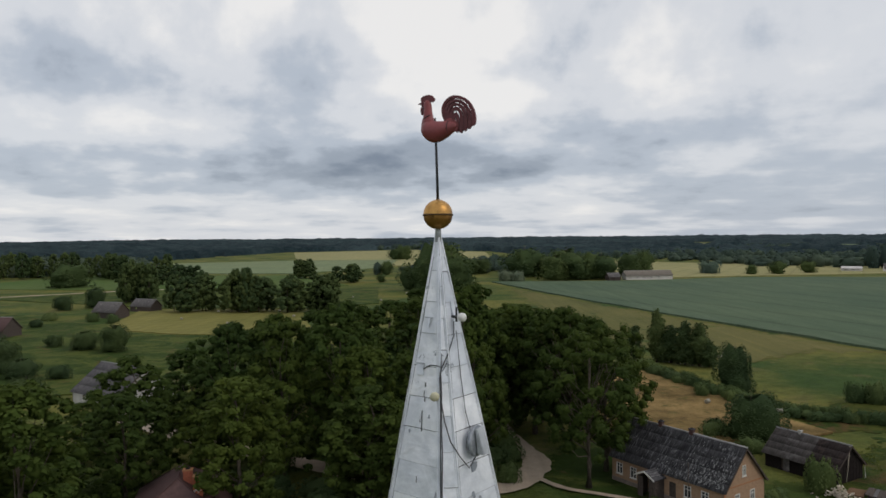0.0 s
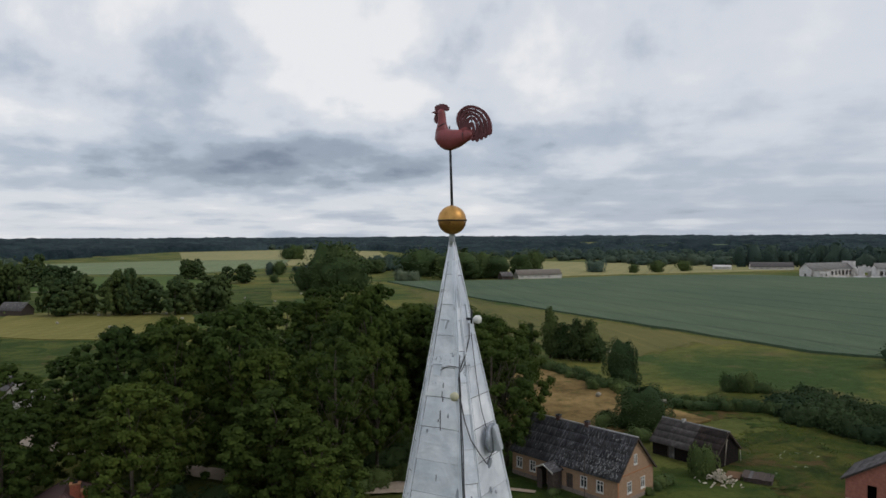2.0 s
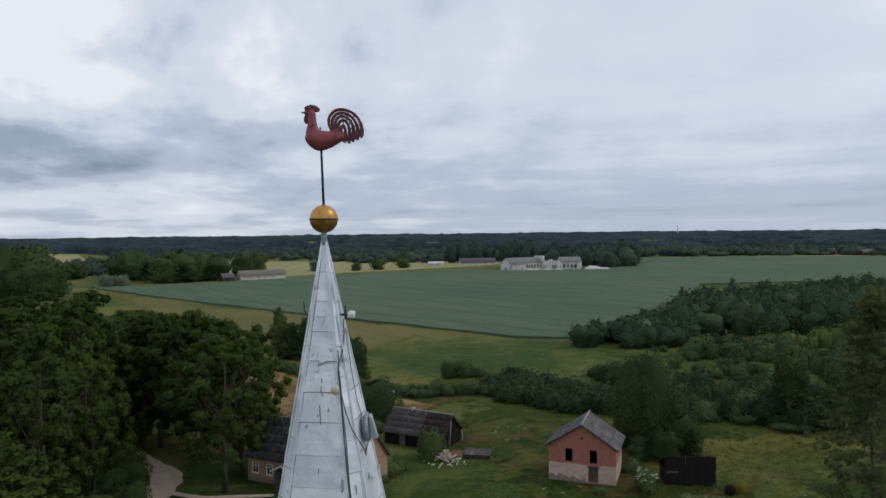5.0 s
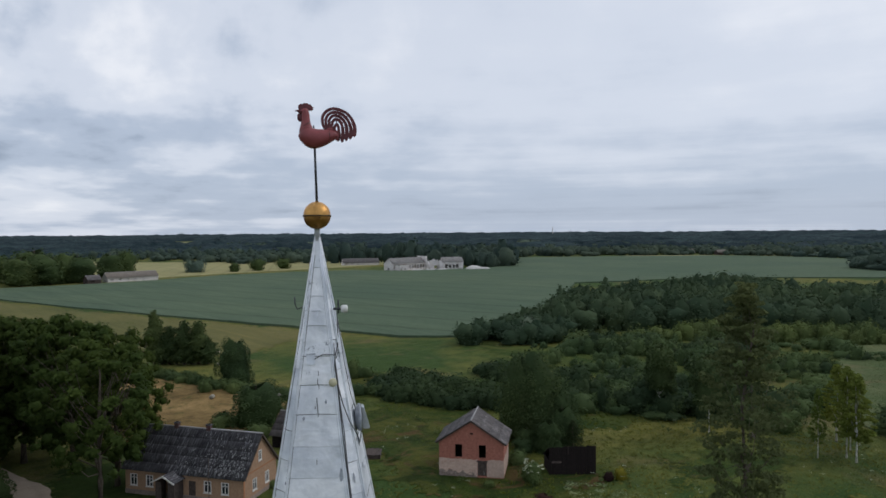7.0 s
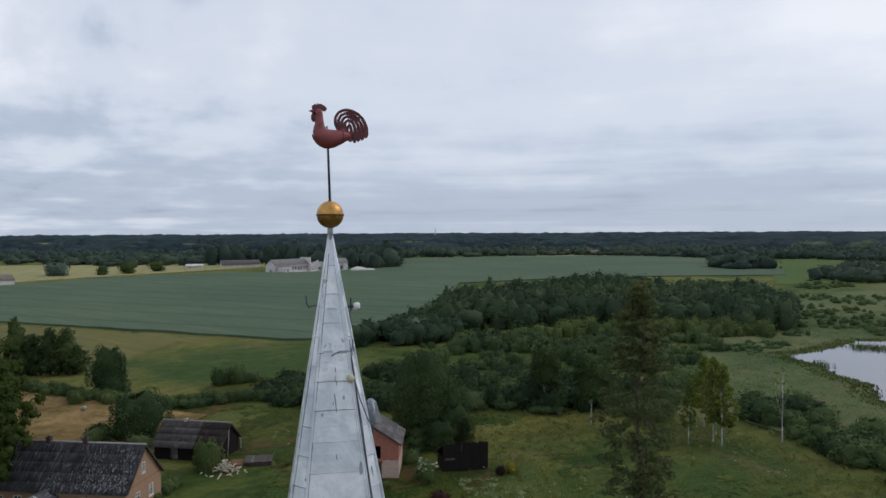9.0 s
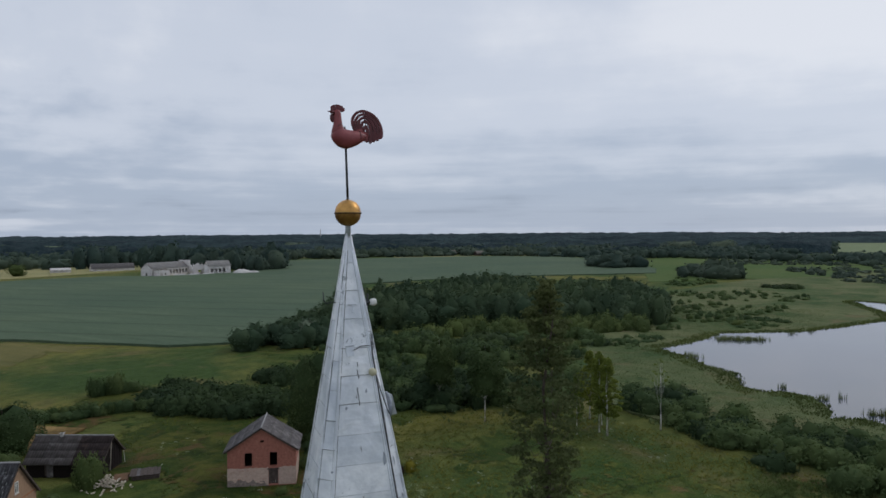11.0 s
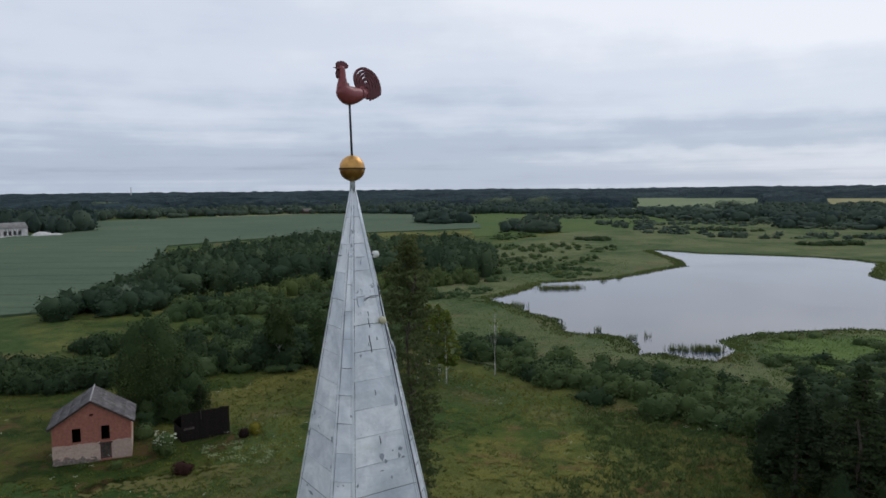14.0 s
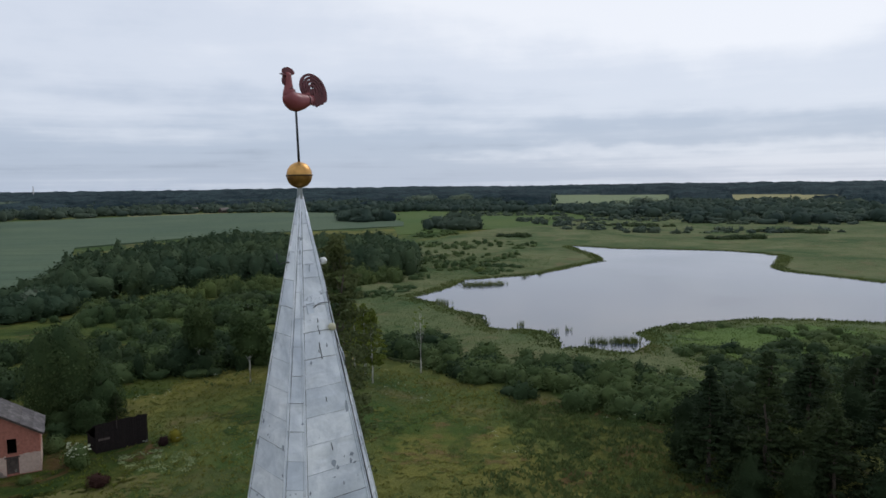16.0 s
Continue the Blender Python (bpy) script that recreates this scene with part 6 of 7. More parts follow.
def shell_crown(rg, h, base, rad, kind, count, size, fill=(9, 12), loose=0.55, ragged=1.0):
    """A crown of leaf sprays on a boughed surface: large and small lobes swell out of a rounded form, with thin places between them."""
    n_big, n_small = (12, 60) if count > 2500 else ((8, 26) if count > 400 else (4, 8))
    lift = h - base - (0.22 if kind == "bush" else 0.36) * rad
    squash = min(1.0, lift / (2.2 * rad))

    def form(u, a):
        e = crown_profile(kind, u) * rad * lean_out(a)
        p = np.stack([e * np.cos(a), e * np.sin(a), base + lift * u], 1)
        w = np.maximum(0.02, crown_profile(kind, u))
        g = np.stack([w * np.cos(a), w * np.sin(a), (u - (0.10 if kind == "bush" else 0.42)) * (1.1 if kind == "bush" else 1.5)], 1)
        return p, g / np.linalg.norm(g, axis=1, keepdims=True)

    ph = rg.random(4) * 6.28

    def lean_out(a):
        return 1 + 0.10 * ragged * np.sin(a + ph[0]) + 0.10 * ragged * np.sin(2 * a + ph[1]) + 0.06 * ragged * np.sin(3 * a + ph[2])

    def lobes(k, lo, hi):
        u = rg.random(k) ** 0.85 * 0.97 + 0.015
        p, g = form(u, rg.random(k) * 2 * np.pi)
        return p - g * rad * 0.10, rad * rg.uniform(lo, hi, k) * (0.65 + 0.5 * crown_profile(kind, u))

    big, big_r = lobes(n_big, 0.40, 0.66)
    small, small_r = lobes(n_small, 0.20, 0.36)

    def swell(p, g):
        q = p - g * rad * 0.10
        d1 = np.linalg.norm((q[:, None] - big[None]) * np.array([1, 1, squash]), axis=2) / big_r
        d2 = np.linalg.norm((q[:, None] - small[None]) * np.array([1, 1, squash]), axis=2) / small_r
        b1 = np.sqrt(np.maximum(0.0, 1 - d1 ** 2)) * big_r
        b2 = np.sqrt(np.maximum(0.0, 1 - d2 ** 2)) * small_r
        k1, k2 = b1.argmax(1), b2.argmax(1)
        i = np.arange(len(p))
        out = 0.66 * b1[i, k1] + 0.80 * b2[i, k2]
        way = 0.5 * (q - big[k1]) / big_r[k1][:, None] * (b1[i, k1] > 0)[:, None] + 0.8 * (q - small[k2]) / small_r[k2][:, None] * (b2[i, k2] > 0)[:, None]
        return out, way, b2[i, k2] / small_r[k2]

    u = rg.random(count * 3)
    keep = rg.random(count * 3) < crown_profile(kind, u) * 0.9 + 0.12
    u = u[keep][:count]
    a = rg.random(len(u)) * 2 * np.pi
    p, g = form(u, a)
    out, way, crest = swell(p, g)
    hold = rg.random(len(u)) < 0.25 + 0.85 * crest
    p, g, out, way = p[hold], g[hold], out[hold], way[hold]
    k = len(p)
    depth = -0.30 * rad * rg.random(k) ** 2.2 + (rg.random(k) < 0.12) * rg.random(k) * 0.07 * rad * ragged
    pos = p * np.array([0.66, 0.66, 1]) + g * (out + depth)[:, None]
    pos[:, 2] = np.maximum(pos[:, 2] - 0.20 * rad * (0.3 if kind == "bush" else 1.0), 0.05 if base < 0.3 else base * 0.6)
    nrm = 0.55 * g + 0.75 * way + rg.normal(size=(k, 3)) * loose + np.array([0, 0, 0.30])
    nrm /= np.linalg.norm(nrm, axis=1, keepdims=True)
    t = np.cross(nrm, rg.normal(size=(k, 3)))
    t /= np.linalg.norm(t, axis=1, keepdims=True) + 1e-9
    b = np.cross(nrm, t)
    sz = size * (0.5 + 0.95 * rg.random((k, 1)))
    t, b = t * sz * 0.75, b * sz * 0.6
    v = np.stack([pos - t, pos - b + t * 0.15, pos + t, pos + b + t * 0.15], 1).reshape(-1, 3)
    f = np.arange(len(v)).reshape(-1, 4)
    nu, na = fill
    gu, ga = np.meshgrid(np.linspace(0.03, 0.985, nu), np.arange(na) * 2 * np.pi / na, indexing="ij")
    p, g = form(gu.ravel(), ga.ravel())
    out, _, _ = swell(p, g)
    c = p * np.array([0.60, 0.60, 1]) + g * (0.84 * out - 0.13 * rad)[:, None]
    c[:, 2] = np.maximum(c[:, 2] - 0.20 * rad * (0.3 if kind == "bush" else 1.0), 0.0 if base < 0.3 else base * 0.6)
    ix = np.arange(nu * na).reshape(nu, na)
    cf = np.stack([ix[:-1], np.roll(ix[:-1], -1, 1), np.roll(ix[1:], -1, 1), ix[1:]], -1).reshape(-1, 4)
    return np.concatenate([v, c]), np.concatenate([f, cf + len(v)])


def tree(name, seed, h, base, rad, kind, leaf, clumps, per, size, label, bark=BARK, r0=None, limbs=10, core=0.72):
    """A tree at the origin: trunk with limbs and a crown of small leaves."""
    rg = np.random.default_rng(seed)
    t = empty(name, pose(0, 0, 0), label, "tree")
    cs, rs = crown_clumps(rg, h, base, rad, clumps, kind)
    bm = bmesh.new()
    r0 = r0 or h * 0.018
    pts, rr = [], []
    k = 7
    for i in range(k):
        u = i / (k - 1)
        pts.append((rg.normal() * 0.012 * h * u, rg.normal() * 0.012 * h * u, h * 0.93 * u - (0.3 if i == 0 else 0)))
        rr.append(r0 * (1 - 0.9 * u) + (0.35 * r0 if i == 0 else 0))
    tube(bm, pts, rr, 8)
    for i in range(limbs):
        c = Vector(cs[rg.integers(len(cs))])
        u = min(0.9, max(0.15, (c.z - 0.25 * (c.z - base * 0.5)) / h * rg.uniform(0.6, 0.95)))
        if kind in ("spruce", "larch"):
            u = min(0.97, c.z / h + 0.01)
        st = Vector(pts[0]).lerp(Vector(pts[-1]), u)
        mid = st.lerp(c, 0.5) + Vector((0, 0, -0.05 * h * rg.random()))
        lr_ = max(0.02, r0 * 0.38 * (1 - u))
        lb = bmesh.new() if clumps < 13 else bm
        tube(lb, [st, mid, c], [lr_, lr_ * 0.6, lr_ * 0.2], 5)
        if clumps < 13:
            part("limb", lb, bark, t)
    part("trunk", bm, bark, t)
    needle = kind in ("spruce", "larch", "airy")
    if kind in ("oak", "birch", "bush") and clumps < 86:
        v, f = shell_crown(rg, h, base, rad, kind, clumps * per, size)
    else:
        v, f = leaf_cloud(rg, cs, rs, per, size, up=0.3, flat=0.35 if needle else 0.85, core=0.0 if needle else core, form=0.0 if needle else 0.45, loose=0.38)
    mesh_np("crown", v, f, leaf, t, True)
    return t, v, f


def spread(src, spots, group, label_of=None):
    """Copies of model trees at (x, y, scale of width, scale of height); the first model use moves the model itself."""
    rg = random.Random(len(spots) * 7 + 1)
    used = set()
    for i, (x, y, sw, sh) in enumerate(spots):
        mdl = src[i % len(src)]
        m = Matrix.LocRotScale((x, y, -0.1), Euler((0, 0, rg.uniform(0, 6.28))), (sw, sw, sh))
        if mdl.name not in used:
            used.add(mdl.name)
            mdl.matrix_basis = m
            tagged(mdl, group=group)
        else:
            tagged(copy_thing(mdl, m), group=group)


# park of tall lindens and oaks, 24 m models
oaks = [tree("oak_tree", 30 + i, 22, 2.6, 6.8, "oak", LEAF_OAK, 200, 40, 0.30, "tall dark green park oak with an uneven crown", limbs=16)[0] for i in range(3)]
lindens = [tree("linden_tree", 40 + i, 22, 2.4, 5.6, "oak", LEAF_LINDEN, 180, 42, 0.29, "tall yellowish green park linden", limbs=14)[0] for i in range(2)]
open_oaks = [tree("oak_tree", 36 + i, 22, 5.5, 7.2, "open", LEAF_OAK, 125, 50, 0.25, "tall open-crowned park oak with visible limbs", limbs=30)[0] for i in range(2)]
PARK_OAK = [(-21, 84, 1.0, .92), (-30, 92, .9, .86), (-40, 84, .9, .72), (-50, 90, .6, .42), (-60, 80, 1, .7), (-4, 88, 1.0, .98), (3, 103, 1.05, 1.06), (12, 108, 1.0, 1.02), (-8, 70, .95, .93), (-22, 68, .85, .80), (-36, 72, .85, .72), (-46, 70, .85, .66),
            (-42, 62, .9, .60), (0, 110, 1.0, .98), (-12, 96, 1.0, .95), (3, 122, 1, .95), (-16, 112, 1.0, .90), (-31, 86, .8, .72), (20, 102, .95, .92), (10, 117, 1, .95), (-6, 119, 1, .96), (-22, 124, 1, .88), (16, 110, .9, .9), (-2, 130, 1, .9), (14, 103, .9, .98), (-34, 112, .9, .75), (-30, 122, .9, .7), (-6, 150, 1, .86), (-13, 160, 1, .84), (1, 163, 1, .88), (-4, 182, 1, .86), (-17, 144, 1, .82), (8, 148, 1, .88), (14, 134, .95, .86), (7, 176, .9, .84), (10, 160, .9, .84), (1, 200, .95, .84), (-8, 206, .95, .8), (-3, 66, .8, .72)]
spread(oaks, PARK_OAK, "park trees")
spread(open_oaks, [(18, 94, 1.0, .94), (23, 92, .85, .86), (17.5, 79, .95, .93), (21, 85, .9, .88), (-1.5, 76, .85, .92), (3.6, 83.5, .75, .92)], "park trees")
spread(lindens, [(-13, 82, 1.0, 1.04), (-36, 52, 1.05, .86), (-44, 50, 1.0, .78), (-52, 58, 1.0, .72), (3.5, 92, .95, 1.06), (-9, 76, .85, .96), (-26, 100, .9, .85), (-40, 104, 0.9, .72)], "park trees")

# mid-distance trees
mids = [tree("ash_tree", 50 + i, 14, 0.8, 5.0, "oak", LEAF_ALDER, 85, 90, 0.23, "dense dark green field tree", limbs=6)[0] for i in range(2)]
spread(mids, [(-156, 310, .8, .75), (-165, 300, .7, .5), (-69, 222, .32, .42), (-100, 190, 1.0, .85), (-90, 186, .9, .8), (-112, 196, .7, .55), (-104, 158, 1.1, .8), (-94, 150, 1.0, .7), (-112, 166, 1.1, .85), (-85, 149, .6, .5), (-80, 128, .7, .5),
              (-143, 241, .6, .45)], "field trees")
dark_alder = [tree("alder_tree", 58 + i, 14, 0.3, 4.6, "oak", LEAF_ALDER, 85, 84, 0.22, "tall dark alder behind the granary", limbs=6)[0] for i in range(2)]
spread(dark_alder, [(74.6, 66.0, .95, 1.06), (77.0, 63.3, .6, .6), (72.6, 66.8, .8, .96), (70.5, 63.0, .6, .36), (71.5, 59.5, .5, .32), (68.0, 61.5, .45, .26), (75.0, 60.5, .55, .42), (42.0, 103, .5, .30), (46.0, 99.5, .98, .52)], "dark alders")
tagged(copy_thing(dark_alder[0], Matrix.LocRotScale((57.5, 132.9, -0.1), Euler((0, 0, 2.1)), (.80, .80, .70))), "dark alder standing alone by the hay meadow", group="dark alders")
far_ash = [tree("ash_tree", 57 + i, 14, 0.8, 5.0, "oak", LEAF_GROVE, 60, 26, 0.42, "dense green field tree at the grain's rim", limbs=4)[0] for i in range(3)]
spread(far_ash, [(-19, 396, 1.35, 1.22), (-11, 391, 1.6, 1.46), (-3, 389, 1.7, 1.54), (4, 388, 1.5, 1.44), (-7, 400, 1.7, 1.52), (1, 400, 1.6, 1.50), (10, 389, 1.2, 1.18), (76, 478, 1.5, 0.98), (84, 485, 1.6, 1.05), (92, 480, 1.5, 1.01), (100, 487, 1.5, 1.05), (108, 482, 1.3, 0.94), (88, 493, 1.5, 1.09), (228, 520, .62, 0.43), (248, 522, .75, 0.56), (277, 533, .95, 0.66), (-237, 442, 1.6, 0.86), (60, 520, 2.0, 1.17), (75, 525, 1.8, 1.09), (90, 515, 1.8, 1.17), (103, 530, 1.4, 0.94), (96, 492, 1.3, 1.17), (84, 498, 1.0, 0.94),
              (-46, 560, .6, 0.62), (-42, 470, .5, .4), (140, 530, 1.4, 0.94), (155, 545, 1.0, 1.01), (-62, 915, 1.6, 1.09), (-54, 920, 1.6, 1.09), (20, 560, 1.3, 0.70), (30, 565, 1.4, 0.86)], "field trees")
willows = [tree("silver_willow", 55 + i, 9, 0.5, 4.6, "oak", LEAF_WILLOW, 40, 40, 0.4, "rounded silver-grey willow tree", limbs=5)[0] for i in range(2)]
spread(willows, [(203, 538, 1.7, 1.35), (147, 133, .75, .9), (41, 462, .6, .78), (49, 460, 1.05, 1.2), (-262, 560, 1.8, 1.5), (-250, 556, 1.4, 1.2), (846, 785, 2.2, 1.6), (860, 800, 1.8, 1.4), (1000, 227, 2.4, 1.6), (1013, 205, 2.0, 1.5), (1060, 180, 2.2, 1.6), (914, -49, 2.0, 1.3), (905, -75, 1.8, 1.2), (760, -250, 2.0, 1.4), (690, -40, 1.6, 1.1)], "silver willows")
groves = [tree("grove_tree", 60 + i, 17, 1.6, 6.0, "oak", LEAF_GROVE, 90, 12, 0.55, "tall dark tree of a field grove", limbs=4, core=0.85)[0] for i in range(3)]
GROVE = []
gr = random.Random(77)
for cx, cy, nn, sx, sy, h in ((-146, 335, 8, 8, 7, 1.08), (-107, 289, 5, 7, 4, .84), (-81, 287, 8, 8, 4, .94), (-60, 285, 4, 4, 4, .86), (-49, 293, 5, 5, 4, .88), (-104, 520, 5, 9, 7, .75), (-66, 470, 5, 8, 5, .7), (-320, 555, 22, 70, 25, 1.1), (-240, 520, 8, 40, 20, 1.0), (-180, 470, 5, 20, 10, .8)):
    for _ in range(nn):
        GROVE.append((cx + gr.uniform(-sx, sx), cy + gr.uniform(-sy, sy), gr.uniform(.75, 1.1), h * gr.uniform(.84, 1.05)))
spread(groves, GROVE, "grove trees")
alders = [tree("alder_tree", 70 + i, 13.5, 0.8, 2.5, "birch", LEAF_GROVE, 70, 44, 0.30, "slim dark alder in a field row", limbs=4)[0] for i in range(2)]
spread(alders, [(47.5, 170, 1.0, .66), (51.5, 165, .95, 1.0), (53.0, 164.3, 1.0, .74), (54.4, 163.5, 1.05, .70), (55.6, 162.3, .9, .76), (57, 161, 1.05, .80), (58.3, 159.8, .95, .70), (59.6, 158.7, 1.1, .79), (61.2, 157.3, 1.05, .74)], "row of alders")
birches = [tree("birch_tree", 80 + i, 13, 3.0, 2.3, "airy", LEAF_BIRCH, 130, 32, 0.24, "white-stemmed birch with light foliage", BIRCH_BARK, 0.16, 8)[0] for i in range(2)]
spread(birches, [(97.9, 29.4, .95, .9), (99, 31, .8, .95), (96, 33.5, .5, .8), (103, 32, .9, .9), (106, 35, 1.0, .95)], "birches at the meadow's edge")
grey_alder = tree("alder_tree", 86, 13, 5.0, 3.0, "oak", LEAF_GROVE, 84, 40, 0.26, "dark alder with a pale stem at the thicket's rim", BIRCH_BARK, 0.13, 8)[0]
spread([grey_alder], [(95.8, 49.2, 1.15, 1.02), (99.4, 60.1, .8, .98)], "pale-stemmed alders")
bare, _, _ = tree("dead_birch", 91, 12, 6.0, 1.6, "airy", LEAF_BIRCH, 12, 8, 0.2, "almost bare white birch stem", BIRCH_BARK, 0.115, 12)
bare.matrix_basis = Matrix.LocRotScale((105.0, 23.2, -0.1), Euler((0, 0, 1)), (1, 1, 0.95))
spruce, _, _ = tree("larch_tree", 95, 28.3, 2.0, 3.0, "larch", LARCH, 700, 34, 0.125, "tall sparse brownish-green larch", BARK, 0.34, 120)
spruce.matrix_basis = pose(31.0, 10.9, -0.1)
pines = [tree("spruce_tree", 97 + i, 19, 1.5, 3.4, "spruce", LEAF_SPRUCE, 200, 30, 0.23, "dense dark spruce at the wood's edge", BARK, 0.25, 20)[0] for i in range(2)]
spread(pines, [(67, -16, 1.0, 0.64), (65, -21, 1.1, 0.75), (73, -22, 1.1, 0.70), (76, -28, 1.2, 0.82), (61, -26, 1.1, 0.84), (70, -34, 1.2, 0.91), (90, -40, 1.3, 0.71), (62, -33, 1.2, 0.98), (74.3, 57.8, .5, 0.34)], "spruces")
bushy = [tree("aspen_tree", 110 + i, 16, 0.8, 3.6, "birch", LEAF_EDGE, 80, 46, 0.24, "dark broadleaf tree beside the spruces", limbs=5)[0] for i in range(2)]
spread(bushy, [(71, -14.5, .7, 0.56), (77, -18, .8, 0.64), (85, -24, 1, 0.57), (62, -19, .7, 0.58), (68, -20, .9, 0.70), (88, -30, 1.1, 0.71), (95, -34, 1.1, 0.80), (64, -36, 1.1, 1.17), (100, -42, 1.2, 0.80), (66, -26, 1.0, 0.89), (80, -34, 1.0, 0.96), (72, -29, .9, 0.91), (60, -23, .8, 0.77), (80, -20, .8, 0.70), (108, -52, 1.2, 0.80), (92, -24, .8, 0.48), (58, -30, 1, 1.05)], "trees at the wood's edge")

# shrubs
shrubs = [tree("willow_shrub", 120 + i, 3.2, 0.1, 2.3, "bush", LEAF_SCRUB, 13, 66, 0.20, "rounded grey-green willow shrub", limbs=4, r0=0.06)[0] for i in range(3)]
for s in shrubs:
    tagged(s, category="shrub")
SHR = []
for (xa, ya), (xb, yb), nn in (((46, 156), (52, 128), 30), ((53, 126), (62, 110), 26), ((63, 111), (76, 104), 18)):
    for i in range(nn):
        u = (i + gr.random()) / nn
        SHR.append((xa + (xb - xa) * u + gr.uniform(-1.5, 1.5), ya + (yb - ya) * u + gr.uniform(-1.5, 1.5), gr.uniform(.6, 1.05), gr.uniform(.55, .95)))
SHR += [(74.5, 122, 1.25, 1.5), (77.5, 121, 1.35, 1.7), (80, 120, .9, 1.0), (44.4, 76.8, 1.2, 1.75), (37.5, 74.4, .75, .55), (38.8, 75.2, .6, .45), (36.5, 73.4, .6, .5), (35.2, 72.0, .5, .4), (64.5, 59.2, .7, .6), (55.2, 55, .5, .35), (69.5, 46.2, .35, .35), (240, 33, 1.0, .8), (60, 52.0, .5, .4),
        (43.5, 93, 1.3, .9), (41.5, 101.5, 1.0, .9), (48.6, 127.8, .95, .95), (52.5, 129, 1.0, .8), (55.5, 130, 1.0, .8), (110, 108, 1, .5), (114, 107, 1.0, .5), (-150, 262, 1.5, 1.3), (-132, 258, 1.6, 1.4), (-122, 254, 1.5, 1.4), (24, 74, .4, .3)]
for _ in range(26):
    SHR.append((gr.uniform(-50, 13), gr.uniform(62, 112), gr.uniform(1.0, 1.8), gr.uniform(.8, 1.5)))
spread(shrubs, SHR, "shrubs")
for nm, lf, x, y, sw, lab in (("flowering_shrub", LEAF_YELLOW, 69.4, 46.3, .42, "small shrub with yellow blossom by the shed"), ("dark_shrub", LEAF_PURPLE, 56.0, 46.6, .62, "small dark red-leaved shrub by the elder"), ("dark_shrub", LEAF_PURPLE, 67.9, 46.8, .3, "small dark shrub beside the shed")):
    sh_, _, _ = tree(nm, int(x), 3.0, 0.1, 2.0, "bush", lf, 24, 24, 0.2, lab, limbs=3, r0=0.05)
    tagged(sh_, category="shrub")
    sh_.matrix_basis = Matrix.LocRotScale((x, y, -0.1), None, (sw, sw, sw * (0.75 if sw > 0.5 else 1.3)))


def scatter(poly, count, seed, keep=None):
    """Random spots inside a polygon."""
    rg = random.Random(seed)
    xs, ys = [p[0] for p in poly], [p[1] for p in poly]
    out = []
    tries = 0
    while len(out) < count and tries < count * 60:
        tries += 1
        x, y = rg.uniform(min(xs), max(xs)), rg.uniform(min(ys), max(ys))
        if inside(x, y, poly) and not inside(x, y, LAKE) and (keep is None or keep(x, y)):
            out.append((x, y))
    return out


def blades(spots, rg, hgt, wid, per, lean=0.5):
    p = np.repeat(np.asarray(spots, float), per, 0)
    k = len(p)
    p = p + rg.normal(size=(k, 2)) * wid * 2
    a = rg.random(k) * 6.28
    h = hgt * (0.5 + rg.random(k))
    dx_, dy_ = np.cos(a) * wid, np.sin(a) * wid
    la = rg.normal(size=(k, 2)) * lean * hgt * 0.5
    z0 = np.full(k, -0.15)
    v = np.stack([np.stack([p[:, 0] - dx_, p[:, 1] - dy_, z0], 1), np.stack([p[:, 0] + dx_, p[:, 1] + dy_, z0], 1), np.stack([p[:, 0] + la[:, 0], p[:, 1] + la[:, 1], h], 1)], 1).reshape(-1, 3)
    return v, np.arange(k * 3).reshape(-1, 3)


def woods(name, spots, models, mat, label, category, seed, size=(0.8, 1.25), tall=(0.8, 1.2)):
    """Many plants as one object, from model crowns given as (vertices, faces)."""
    rg = np.random.default_rng(seed)
    vs, fs, off = [], [], 0
    for x, y in spots:
        v, f = models[rg.integers(len(models))]
        a, s, h = rg.random() * 6.28, rg.uniform(*size), rg.uniform(*tall) * (1 + 0.25 * noise.noise((x * 0.025, y * 0.025, seed)))
        c, sn = math.cos(a), math.sin(a)
        w = np.empty_like(v)
        w[:, 0] = (v[:, 0] * c - v[:, 1] * sn) * s + x
        w[:, 1] = (v[:, 0] * sn + v[:, 1] * c) * s + y
        w[:, 2] = v[:, 2] * h - 0.1
        vs.append(w), fs.append(f + off)
        off += len(v)
    ob = mesh_np(name, np.concatenate(vs), np.concatenate(fs), mat, None, True)
    return tagged(ob, label, category, kind="stuff")


def model(seed, h, base, rad, kind, clumps, per, size, fill=(6, 8)):
    rg = np.random.default_rng(seed)
    return shell_crown(rg, h, base, rad, kind, clumps * per, size, fill)


wood_models = [model(200 + i, 12.6, 0.4, 4.3, "oak", 22, 24, 0.46) for i in range(7)] + [model(207, 14, 0.6, 3.4, "birch", 22, 20, 0.46)]
WOODS = [(158, 131), (177, 122), (192, 112), (205, 97), (217, 72), (229, 55), (252, 60), (286, 70), (304, 104), (284, 138), (238, 158), (196, 158), (170, 148)]
woods("alder_wood", scatter(WOODS, 560, 1), wood_models, LEAF_WOOD, "dense dark green alder and aspen wood beyond the scrub", "wood", 1, (0.75, 1.45), (0.62, 1.08))
woods("alder_wood", scatter([(124, 137), (132, 128), (146, 122), (160, 128), (172, 142), (165, 150), (140, 146)], 90, 26), wood_models, LEAF_WOOD, "lower dark trees at the wood's field corner", "wood", 26, (0.55, 0.95), (0.34, 0.62))
scrub_models = [model(220 + i, 3.4, 0.0, 2.3, "bush", 8, 42, 0.29) for i in range(4)]
